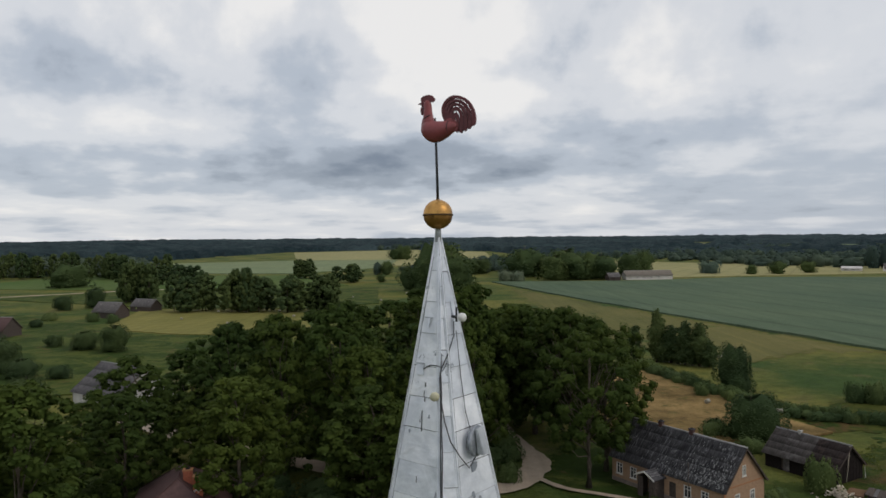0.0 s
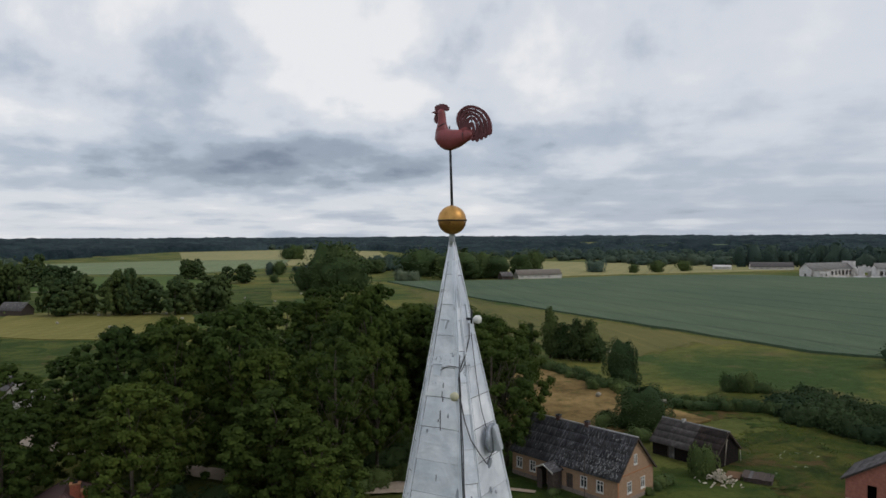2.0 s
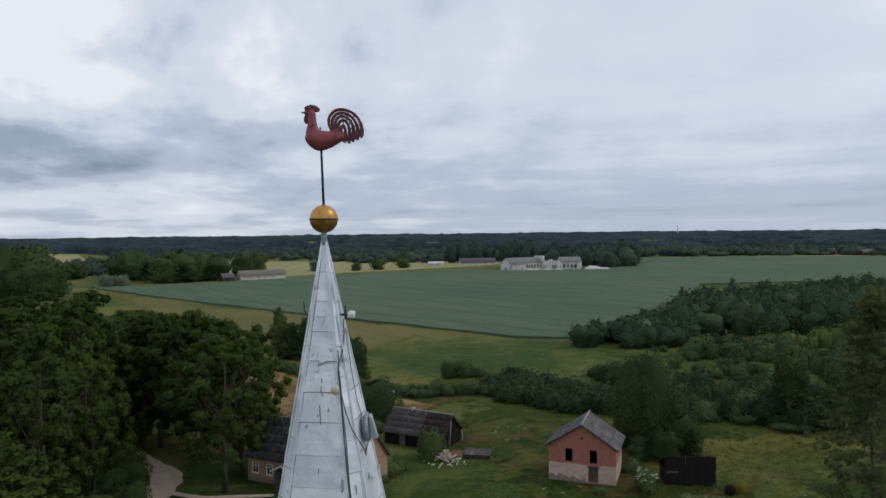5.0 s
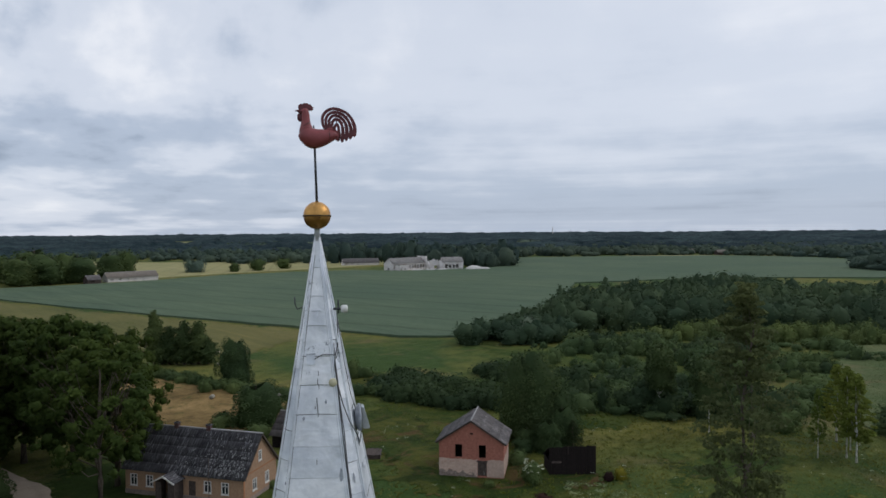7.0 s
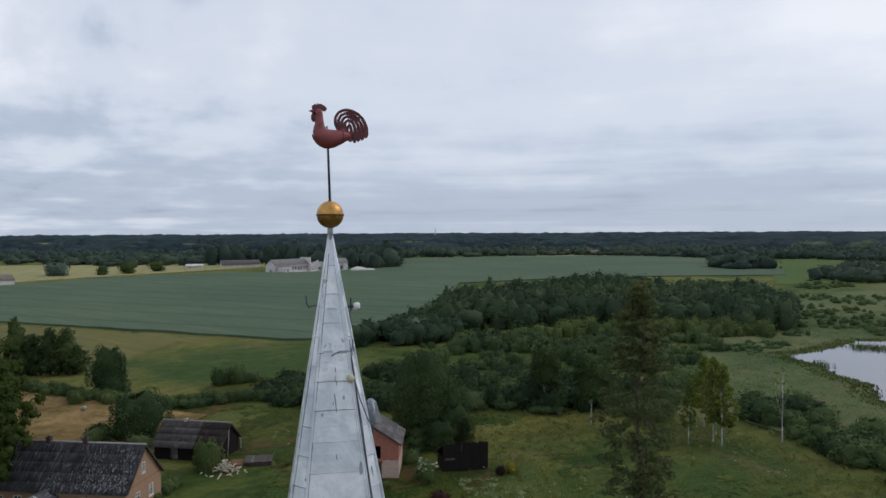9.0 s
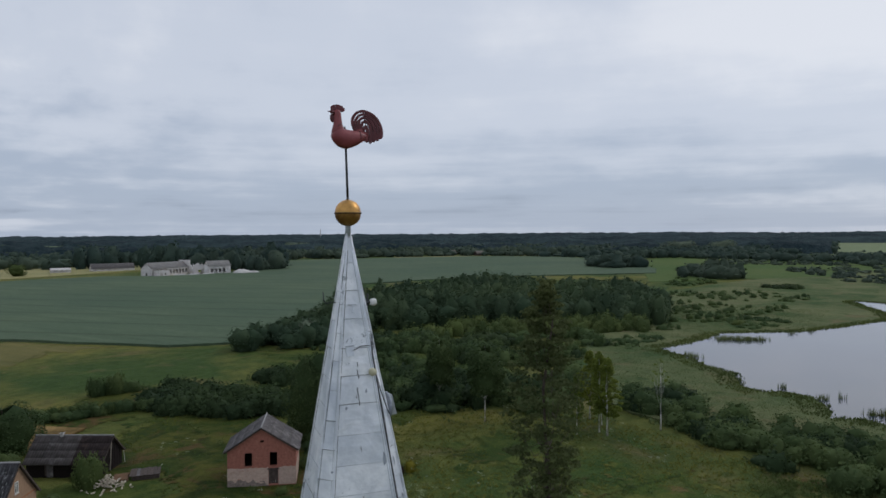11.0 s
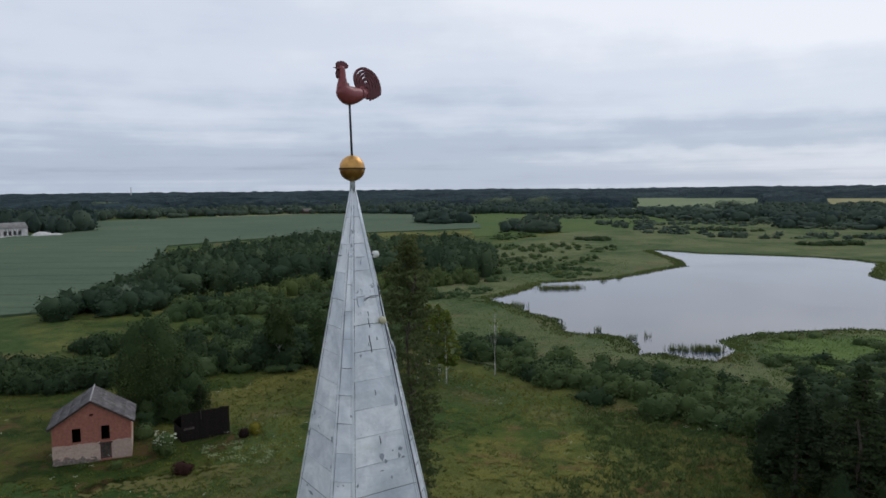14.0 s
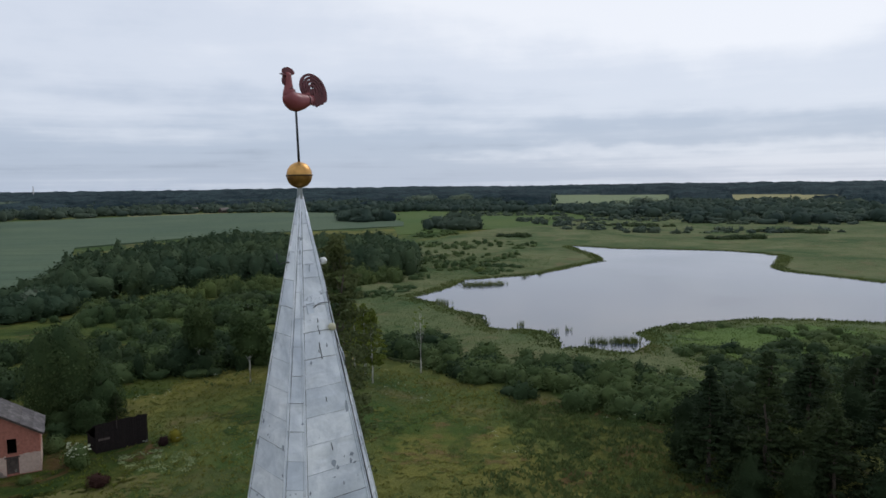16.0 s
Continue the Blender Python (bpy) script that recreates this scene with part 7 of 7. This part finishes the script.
woods("willow_scrub", scatter([(140, 118), (160, 112), (190, 104), (204, 86), (216, 64), (224, 54), (212, 52), (196, 76), (180, 98), (158, 104), (138, 112)], 125, 21), scrub_models, LEAF_SCRUB, "low bushes along the wood's edge", "scrub", 12, (0.7, 1.4), (0.8, 1.6))
SC_A = [(74, 108), (72, 98), (76, 87), (82, 79), (90, 86), (98, 96), (105, 102), (97, 112), (84, 114)]
woods("willow_scrub", scatter(SC_A, 170, 2, lambda x, y: noise.noise((x * 0.07, y * 0.07, 1)) > -0.2), scrub_models, LEAF_THICKET, "dark rounded willow bushes beyond the granary", "scrub", 2, (0.7, 1.4), (0.55, 1.1))
SC_C = [(118, 106), (133, 113), (161, 109), (181, 86), (196, 68), (178, 57), (150, 56), (140, 70), (130, 88)]
SC_D = [(89, 89), (88, 79), (93, 69), (96, 60), (102, 53), (111, 43), (127, 44), (130, 56), (118, 67), (118, 82), (110, 92), (104, 100), (95, 98)]
thick = scrub_models + [model(226, 5.0, 0.0, 2.2, "oak", 14, 36, 0.28)]
woods("willow_scrub", scatter(SC_C, 150, 22, lambda x, y: noise.noise((x * 0.05, y * 0.05, 8)) > -0.1), scrub_models, LEAF_SCRUB, "thicket of light green willow scrub before the wood", "scrub", 22, (0.5, 1.6), (0.4, 1.3))
woods("willow_scrub", scatter(SC_C, 110, 24, lambda x, y: noise.noise((x * 0.05, y * 0.05, 8)) > 0.05), thick, LEAF_THICKET, "darker green alder and willow bushes among the scrub", "scrub", 24, (0.6, 1.6), (0.5, 1.2))
woods("alder_scrub", scatter(SC_D, 95, 23, lambda x, y: noise.noise((x * 0.06, y * 0.06, 15)) > -0.25), thick, LEAF_THICKET, "dark alder and willow thicket behind the meadow", "scrub", 23, (0.6, 1.5), (0.5, 1.45))
woods("willow_scrub", scatter(SC_D, 80, 25, lambda x, y: noise.noise((x * 0.06, y * 0.06, 15)) > -0.35), scrub_models, LEAF_SCRUB, "light green willow scrub among the alders", "scrub", 25, (0.5, 1.3), (0.5, 1.2))
woods("willow_scrub", scatter([(118, 118), (132, 128), (142, 112), (144, 90), (146, 72), (130, 66), (120, 86), (112, 104)], 46, 67, lambda x, y: noise.noise((x * 0.06, y * 0.06, 27)) > 0.0), scrub_models, LEAF_SCRUB, "light willow bushes in the grass before the wood", "scrub", 67, (0.4, 1.1), (0.35, 0.8))
woods("willow_scrub", scatter([(103, 49), (112, 58), (122, 70), (142, 72), (152, 58), (134, 44), (116, 38), (106, 42)], 75, 68, lambda x, y: noise.noise((x * 0.07, y * 0.07, 5)) > -0.25), scrub_models, LEAF_SCRUB, "willow scrub closing the gap between thicket and marsh", "scrub", 68, (0.5, 1.3), (0.4, 1.0))
SCRUB2 = [(115, 32), (111, 24), (102, 15), (95, 7), (88, 0), (88, -7), (86, -12), (85, -16), (100, -18), (108, -12), (112, -4), (114, 9), (130, 24), (128, 34)]
woods("shore_scrub", scatter(SCRUB2, 150, 3, lambda x, y: noise.noise((x * 0.08, y * 0.08, 4)) > -0.22), scrub_models + thick, LEAF_SCRUB, "low willow scrub between meadow and lake", "scrub", 3, (0.7, 1.25), (0.45, 1.0))
woods("shore_scrub", scatter(SCRUB2, 90, 63, lambda x, y: noise.noise((x * 0.08, y * 0.08, 14)) > -0.1), scrub_models, LEAF_THICKET, "dark willow bushes between meadow and lake", "scrub", 63, (0.5, 1.1), (0.35, 0.9))
SCRUB3 = [(92, -12), (112, -18), (130, -28), (138, -50), (132, -74), (110, -66), (96, -42), (84, -24)]
woods("shore_scrub", scatter(SCRUB3, 170, 4, lambda x, y: noise.noise((x * 0.06, y * 0.06, 9)) > 0.0), scrub_models, LEAF_SCRUB, "low willow scrub on the near lake shore", "scrub", 4, (0.5, 1.1), (0.3, .7))
SHORE = [(98, -10), (110, -20), (132, -20), (146, -22), (152, -34), (156, -52), (146, -70), (116, -58), (100, -36)]
woods("shore_scrub", scatter(SHORE, 120, 64, lambda x, y: noise.noise((x * 0.05, y * 0.05, 17)) > 0.05), [model(258 + k, 2.0, 0.0, 1.6, "bush", 5, 20, 0.28) for k in range(2)], LEAF_SCRUB, "small rounded willow bushes in the shore grass", "scrub", 64, (0.5, 1.4), (0.4, 0.9))
woods("shore_scrub", scatter([(142, 40), (180, 58), (236, 54), (262, 30), (250, 14), (226, 30), (200, 46), (178, 50), (160, 44)], 90, 65, lambda x, y: noise.noise((x * 0.04, y * 0.04, 19)) > 0.05), [model(258 + k, 2.0, 0.0, 1.6, "bush", 5, 16, 0.28) for k in range(2)], LEAF_SCRUB, "small willow bushes on the marsh beside the wood", "scrub", 65, (0.5, 1.5), (0.3, 0.9))
spots = scatter(SHORE, 5000, 66)
v, f = blades(spots, np.random.default_rng(66), 0.3, 0.16, 4, 1.4)
tagged(mesh_np("shore_sedge", v, f, SHORE_BLADE), "lush green sedge on the near shore", "sedge", kind="stuff")
woods("shore_scrub", scatter([(100, -22), (112, -22), (126, -26), (134, -40), (128, -56), (112, -54), (98, -36), (92, -26)], 90, 71, lambda x, y: noise.noise((x * 0.07, y * 0.07, 41)) > -0.25), scrub_models, LEAF_THICKET, "dark rounded bushes behind the spruces on the shore", "scrub", 71, (0.5, 1.15), (0.35, 0.85))
MARSH = [(236, 56), (240, 40), (300, 20), (360, 20), (480, 40), (620, 60), (600, 130), (480, 110), (362, 88)]
woods("marsh_scrub", scatter(MARSH, 220, 5, lambda x, y: noise.noise((x * 0.02, y * 0.012, 31)) > 0.02), [model(253 + k, 3.4, 0.0, 2.3, "bush", 6, 18, 0.42) for k in range(3)], LEAF_SCRUB, "scattered willow scrub on the marsh behind the lake", "scrub", 5, (0.4, 1.1), (0.3, 0.75))
FAR_MARSH = [(420, -10), (600, 60), (760, 150), (1000, 120), (1000, -200), (700, -260), (440, -150)]
woods("marsh_scrub", scatter(FAR_MARSH, 1000, 6, lambda x, y: noise.noise((x * 0.016, y * 0.004, 33)) > -0.03), [model(250 + k, 3.4, 0.0, 2.3, "bush", 4, 10, 0.7) for k in range(3)], LEAF_HAZED, "dark scrub scattered on the far marsh", "scrub", 6, (0.7, 2.2), (0.4, 1.2))
for k, line in enumerate(([(508, -12), (520, -15), (504, -66), (494, -64)], [(444, -104), (452, -108), (434, -140), (424, -136)], [(396, -66), (384, -72), (388, -100), (396, -98)], [(398, 30), (406, 26), (412, 44), (404, 46)])):
    woods("marsh_scrub", scatter(line, 26, 60 + k), [model(256, 3.4, 0.0, 2.3, "bush", 6, 18, 0.42)], LEAF_THICKET, "line of dark willow bushes on the marsh", "scrub", 60 + k, (0.9, 1.7), (0.5, 0.9))
big_models = [model(230 + i, 15, 0.0, 6.0, "oak", 12, 18, 0.9) for i in range(3)]
far_models = [model(240 + i, 14, 0.0, 6.5, "oak", 5, 10, 1.6, (4, 6)) for i in range(4)]
CLEAR = [[(-420, 700), (-150, 560), (80, 640), (130, 1000), (90, 1350), (-80, 1600), (-320, 1400)], [(500, 1560), (740, 1720), (920, 2260), (650, 2300)], [(597, 1130), (650, 1110), (1060, 1800), (920, 1840)],
         [(960, -190), (1622, -307), (1557, -503), (960, -330)], [(960, 40), (1830, 73), (1733, -193), (960, -120)], [(500, 1400), (600, 1350), (720, 1950), (640, 2050)],
         [(1233, 780), (1572, 995), (1634, 864), (1291, 682)], [(786, 1071), (1074, 1466), (1201, 1326), (889, 981)]]


def in_woods(x, y):
    return not any(inside(x, y, c) for c in CLEAR[1:])


for lab, poly, cnt, mods, low, high in (
    ("small dark copse on the field's rim", [(560, 170), (585, 158), (625, 195), (605, 215), (565, 195)], 40, big_models, 0.6, 0.9),
    ("dark copse behind the lake meadow", [(462, 66), (500, 70), (505, 100), (470, 105)], 26, big_models, 0.6, 0.9),
    ("belt of trees behind the farm", [(395, 428), (430, 415), (560, 540), (620, 620), (500, 640), (430, 560), (405, 470)], 150, big_models, 0.85, 1.25),
    ("belt of trees behind the straw field", [(300, 600), (440, 610), (640, 640), (700, 900), (420, 1000), (200, 1000), (240, 800)], 504, far_models, 0.5, 1.0),
    ("tall green trees close behind the farm", [(352, 590), (400, 560), (450, 500), (462, 450), (500, 480), (470, 560), (400, 620)], 46, big_models, 1.25, 1.65),
    ("belt of trees along the farm track", [(-60, 560), (60, 580), (110, 560), (130, 620), (60, 760), (10, 700)], 70, big_models, 0.5, 0.9),
    ("belt of trees left of the meadows", [(-460, 540), (-270, 575), (-245, 640), (-340, 800), (-640, 820)], 302, far_models, 0.6, 1.1),
    ("belt of trees before the far woods", [(590, 568), (702, 498), (782, 432), (806, 335), (850, 300), (1000, 300), (1200, 420), (1000, 760), (760, 900), (600, 650)], 900, far_models, 0.5, 1.05),
    ("belt of trees behind the marsh", [(780, 330), (760, 210), (900, 120), (1000, 60), (1120, -60), (1500, -120), (1500, 200), (1150, 420), (900, 420)], 792, far_models, 0.45, 1.0),
    ("belt of trees round the far end of the marsh", [(820, 221), (743, 76), (716, 17), (639, -20), (628, -63), (521, -83), (525, -126), (507, -158), (560, -240), (760, -300), (860, -120), (820, 60), (900, 200)], 403, far_models, 0.4, 0.9),
    ("belt of trees behind the marsh", [(880, -60), (1060, -160), (1040, -330), (820, -300), (700, -230), (860, -180)], 302, far_models, 0.45, 0.9),
    ("distant belt of trees beyond the fields", [(-150, 1560), (80, 1620), (140, 1330), (460, 1080), (640, 1000), (1000, 1000), (1000, 1200), (500, 1700), (-100, 1800)], 648, far_models, 0.6, 1.1),
):
    woods("tree_belt", scatter(poly, cnt, len(lab) + cnt, in_woods), mods, LEAF_HAZED, lab, "trees", len(lab) + cnt, (0.8, 1.8), (low * 0.8, high * 1.12))

# far woods: a canopy sheet with bumps, broken by clearings
for k, poly in enumerate(CLEAR[1:]):
    sheet_poly("far_field", poly, 0.5, (STRAW, PALE, STRAW, PALE, STRAW, PALE, PALE)[k], "distant field in a clearing of the woods", "field", 30, 0.5)
az = np.radians(np.arange(-52, 122, 0.22))
rad = np.concatenate([np.linspace(980, 1500, 26), 1500 * 1.045 ** np.arange(1, 26)])
cv = np.zeros((len(rad), len(az), 3))
for i, r in enumerate(rad):
    for j, a in enumerate(az):
        x, y = r * math.sin(a), r * math.cos(a)
        broad = noise.noise((x * 0.0035, y * 0.0035, 2.0))
        tall = 9.5 + 4 * broad + 6.5 * noise.noise((x * 0.045, y * 0.045, 7)) + 6.0 * noise.noise((x * 0.016, y * 0.016, 11)) + (r - 980) * 0.0022 + 5 * max(0.0, min(1.0, (r - 1800) / 1500)) * noise.noise((x * 0.0011, y * 0.0011, 40))
        gap = noise.noise((x * 0.0042, y * 0.0042, 21.0)) > 0.30 and r < 3200
        if gap or i == 0 or any(inside(x, y, c) for c in CLEAR):
            tall = -1.0
        cv[i, j] = (x, y, tall)
idx = np.arange(len(rad) * len(az)).reshape(len(rad), len(az))
cf = np.stack([idx[:-1, :-1], idx[:-1, 1:], idx[1:, 1:], idx[1:, :-1]], -1).reshape(-1, 4)
FARWOOD_HAZED = material("far_woods", (0.028, 0.045, 0.024), 0.95, spec=0.05)
n = Nodes(FARWOOD_HAZED)
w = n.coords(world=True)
# haze over the far canopy is put into these bluish colours
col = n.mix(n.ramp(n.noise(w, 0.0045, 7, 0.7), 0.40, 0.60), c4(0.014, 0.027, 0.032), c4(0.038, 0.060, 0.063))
# crown-sized mottling also paints the dark gaps between treetops
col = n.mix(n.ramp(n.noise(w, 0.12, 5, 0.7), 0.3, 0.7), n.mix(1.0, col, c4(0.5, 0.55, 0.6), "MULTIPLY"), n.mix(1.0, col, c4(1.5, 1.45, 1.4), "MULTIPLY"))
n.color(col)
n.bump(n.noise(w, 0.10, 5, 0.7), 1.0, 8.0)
tagged(mesh_np("far_woods", cv.reshape(-1, 3), cf[:, ::-1], FARWOOD_HAZED), "dark woods stretching to the horizon", "woods", kind="stuff")

# ---- grass, reeds, small things ----
MEADOW = [(40, 60), (50, 72), (60, 84), (84, 100), (88, 76), (100, 56), (112, 40), (102, 20), (96, 8), (92, -6), (84, -20), (68, -26), (44, -14), (28, 8), (30, 40)]
rgn = np.random.default_rng(5)
HOUSES = [[(52, 62), (59, 55), (64, 60), (58, 67)], [(63, 54), (69, 49), (72, 53), (66, 58)]]
YARD_AREA = [(42, 80), (50, 88), (62, 95), (74, 100), (96, 92), (98, 64), (86, 58), (76, 60), (69, 46), (56, 45), (48, 54), (48, 66), (52, 74)]
spots = scatter(YARD_AREA, 1900, 36, lambda x, y: not any(inside(x, y, h) for h in HOUSES))
v, f = blades(spots, rgn, 0.11, 0.07, 5, 3.0)
tagged(mesh_np("yard_tufts", v, f, GREEN_BLADE), "dark green tufts of rank yard grass", "grass", kind="stuff")
RANK_AREA = [(94, 8), (84, 5), (74, 2), (62, 1), (50, 3), (46, -18), (80, -24), (94, -10)]


def rank(x, y):
    """Whether the dark rank grass reaches a spot; its rim wavers."""
    o = noise.noise_vector(Vector((x * 0.09, y * 0.09, 6))) * 14 + noise.noise_vector(Vector((x * 0.5, y * 0.5, 9))) * 6
    return inside(x + o.x, y + o.y, RANK_AREA)


spots = scatter([(100, 14), (44, 10), (40, -24), (98, -28)], 2600, 37, rank)
v, f = blades(spots, rgn, 0.3, 0.12, 5, 1.4)
tagged(mesh_np("rank_tufts", v, f, LEAF_SCRUB), "dark rank grass and brambles along the wood", "grass", kind="stuff")
spots = scatter(MEADOW, 6000, 31, lambda x, y: not rank(x, y) and not inside(x, y, YARD_AREA) and not any(inside(x, y, h) for h in HOUSES))
v, f = blades(spots, rgn, 0.11, 0.07, 5, 3.0)
tagged(mesh_np("meadow_grass", v, f, GRASS_BLADE), "tufts of tall yellowish meadow grass", "grass", kind="stuff")
spots = scatter(MEADOW, 160, 33, lambda x, y: noise.noise((x * 0.11, y * 0.11, 40)) > 0.25 and not any(inside(x, y, h) for h in HOUSES))
v, f = leaf_cloud(rgn, [(x, y, 0.35) for x, y in spots], [0.55] * len(spots), 14, 0.16, 0.8, 0.5)
tagged(mesh_np("weed_patches", v, f, LEAF_SCRUB), "patches of dark nettles and weeds in the meadow", "weeds", kind="stuff")
spots = scatter(MEADOW, 160, 34, lambda x, y: noise.noise((x * 0.08, y * 0.08, 60)) > 0.2)
v, f = leaf_cloud(rgn, [(x, y, 0.55) for x, y in spots], [0.35] * len(spots), 9, 0.07, 1.5, 0.3)
tagged(mesh_np("umbel_flowers", v, f, FLOWER), "pale umbel flowers scattered in the meadow", "flowers", kind="stuff")

spots = scatter([(58, 46), (62, 49), (66, 45), (65, 39), (60, 39)], 46, 44)
v, f = leaf_cloud(rgn, [(x, y, 0.55) for x, y in spots], [0.55] * len(spots), 26, 0.085, 1.5, 0.3)
tagged(mesh_np("umbel_flowers", v, f, FLOWER_PALE), "patch of pale flowering weeds near the granary", "flowers", kind="stuff")
SEDGE_AREA = [(108, 26), (101, 4), (99, -14), (108, -30), (150, -30), (160, 20), (230, 10), (300, 10), (300, 60), (236, 54), (180, 56), (130, 42)]
spots = scatter(SEDGE_AREA, 5000, 35)
v, f = blades(spots, rgn, 0.24, 0.26, 4, 2.4)
tagged(mesh_np("sedge_tufts", v, f, REED), "tufts of green sedge on the lake marsh", "sedge", kind="stuff")
rim = []
for (xa, ya), (xb, yb) in zip(LAKE, LAKE[1:] + LAKE[:1]):
    k = max(1, int(math.hypot(xb - xa, yb - ya) / 0.5))
    for i in range(k):
        x, y = xa + (xb - xa) * i / k, ya + (yb - ya) * i / k
        dn = Vector((yb - ya, xa - xb)).normalized()
        for s in range(3):
            o = gr.uniform(-1.0, 4.5)
            q = Vector((x, y)) + dn * o
            q2 = Vector((x, y)) - dn * o
            rim.append(tuple(q2 if inside(q.x, q.y, LAKE) and o > 0 else q))
v, f = blades(rim, rgn, 0.4, 0.28, 6, 0.8)
tagged(mesh_np("reed_bed", v, f, REED_DARK), "green reed bed along the lake shore", "reeds", kind="stuff")
ISLES = [(205, 31, 1.5, 90), (206, 28, 1.6, 90), (207, 24.5, 1.4, 80), (208, 22, 1.2, 50), (130, -5, .5, 24), (130.3, -7, .6, 40), (131, -9.5, .7, 60), (131, -11.5, .7, 60), (131.5, -13, .5, 40),
         (138, 3, .5, 24), (145, 10, .4, 18), (172, 32, .7, 24), (173, 34, .7, 20), (141, 0, .4, 8), (226, 16, .8, 20), (233, 11, .6, 12)]
isl = [(x + gr.gauss(0, s), y + gr.gauss(0, s)) for x, y, s, c in ISLES for _ in range(c)]
v, f = blades(isl, rgn, 1.1, 0.07, 3, 0.2)
tagged(mesh_np("reed_tufts", v, f, REED_DARK), "separate reed tufts standing in the lake", "reeds", kind="stuff")

bale_spots = [(-99, 260), (-93, 285), (-68, 285), (-77, 245), (-62, 292), (-55, 290), (-58, 266), (-73, 222), (-82, 300), (47.5, 121), (62, 152), (57, 113.5), (68, 168), (-30, 330), (-46, 350), (-20, 370)]
bale = None
for i, (x, y) in enumerate(bale_spots):
    if bale is None:
        bm = bmesh.new()
        lathe(bm, [(0, -0.5), (0.34, -0.5), (0.39, -0.45), (0.39, 0.45), (0.34, 0.5), (0, 0.5)], 20)
        bmesh.ops.rotate(bm, verts=bm.verts[:], matrix=Matrix.Rotation(radians(90), 3, "X"))
        bale = tagged(part("hay_bale", bm, WRAP), "round hay bale in pale wrap on the mown meadow", "hay bale", "hay bales")
        bale.matrix_basis = pose(x, y, 0.52, 0, 0, 40)
    else:
        copy_thing(bale, pose(x, y, 0.52, 0, 0, gr.uniform(0, 180)))

heap = empty("firewood_heap", pose(45.6, 74.6, 0, 0, 0, -35), "loose heap of pale split firewood", "firewood")
for i in range(110):
    s = gr.uniform(0.25, 0.5)
    d = abs(gr.gauss(0, 0.9))
    a = gr.uniform(0, 6.28)
    z = max(0.05, 1.7 - d * 1.0) * gr.random()
    bm = bmesh.new()
    box(bm, -s / 2, s / 2, -0.07, 0.07, -0.06, 0.06, pose(1.5 * d * math.cos(a), d * math.sin(a), z + 0.08, gr.uniform(0, 90), gr.uniform(-40, 40), gr.uniform(0, 180)))
    part("log", bm, PALEWOOD, heap)
cellar = empty("root_cellar", pose(50.5, 73.9, 0, 0, 0, -40), "low root cellar with a sagging grey plank roof", "cellar")
cellar.scale = (0.85, 0.85, 0.72)
for side in ((-1.9, 1.9, -1.15, -1.0), (-1.9, 1.9, 1.0, 1.15), (-1.9, -1.75, -1.0, 1.0), (1.75, 1.9, -1.0, 1.0)):
    boxpart("wall", *side, -0.2, 0.75 if side[2] < 0 else 0.95, OLDWOOD, cellar)
for i in range(9):
    bm = bmesh.new()
    box(bm, -0.225, 0.225, -1.45, 1.45, 0.0, 0.05, pose(-1.95 + 0.47 * i, gr.uniform(-0.08, 0.08), 0.92 + gr.uniform(-0.03, 0.04), 5 + gr.uniform(-1.5, 1.5), gr.uniform(-2, 2), gr.uniform(-2, 2)))
    part("plank", bm, gr.choice((GREYROOF, OLDWOOD, OLDWOOD)), cellar)
mound = sheet_poly("earth_mound", [(46.9, 75.9), (48.5, 77.5), (49.9, 76.5), (48.3, 74.5)], 0.30, BAREEARTH, "brown mound of bare earth beside the cellar", "earth", 0.6, 0.45, 0.4)
elder, ev, ef = tree("elder_shrub", 140, 2.6, 0.1, 1.5, "bush", LEAF_SCRUB, 22, 26, 0.16, "elder shrub with white flower heads", limbs=5, r0=0.05)
tagged(elder, category="shrub")
rg2 = np.random.default_rng(9)
cs = [(1.4 * math.cos(a) * q, 1.4 * math.sin(a) * q, 1.1 + 1.5 * gr.random()) for a, q in ((gr.uniform(0, 6.28), gr.uniform(0.5, 1.05)) for _ in range(34))]
v, f = leaf_cloud(rg2, cs, [0.22] * len(cs), 12, 0.09, 1.2, 0.35)
tagged(mesh_np("flower_heads", v, f, FLOWER, elder), kind="stuff")
elder.matrix_basis = pose(60.3, 52.7, -0.1)

pole = empty("street_lamp", pose(-20.2, 82.5, 0), "slim dark street lamp in the park", "street lamp")
bm = bmesh.new()
tube(bm, [(0, 0, -0.2), (0, 0, 6.0), (0.3, 0, 6.5), (0.9, 0, 6.6)], [0.09, 0.06, 0.05, 0.04], 8)
part("post", bm, IRON, pole)
bm = bmesh.new()
box(bm, 0.8, 1.4, -0.12, 0.12, 6.52, 6.66)
part("lamp_head", bm, GREYPLASTIC, pole)
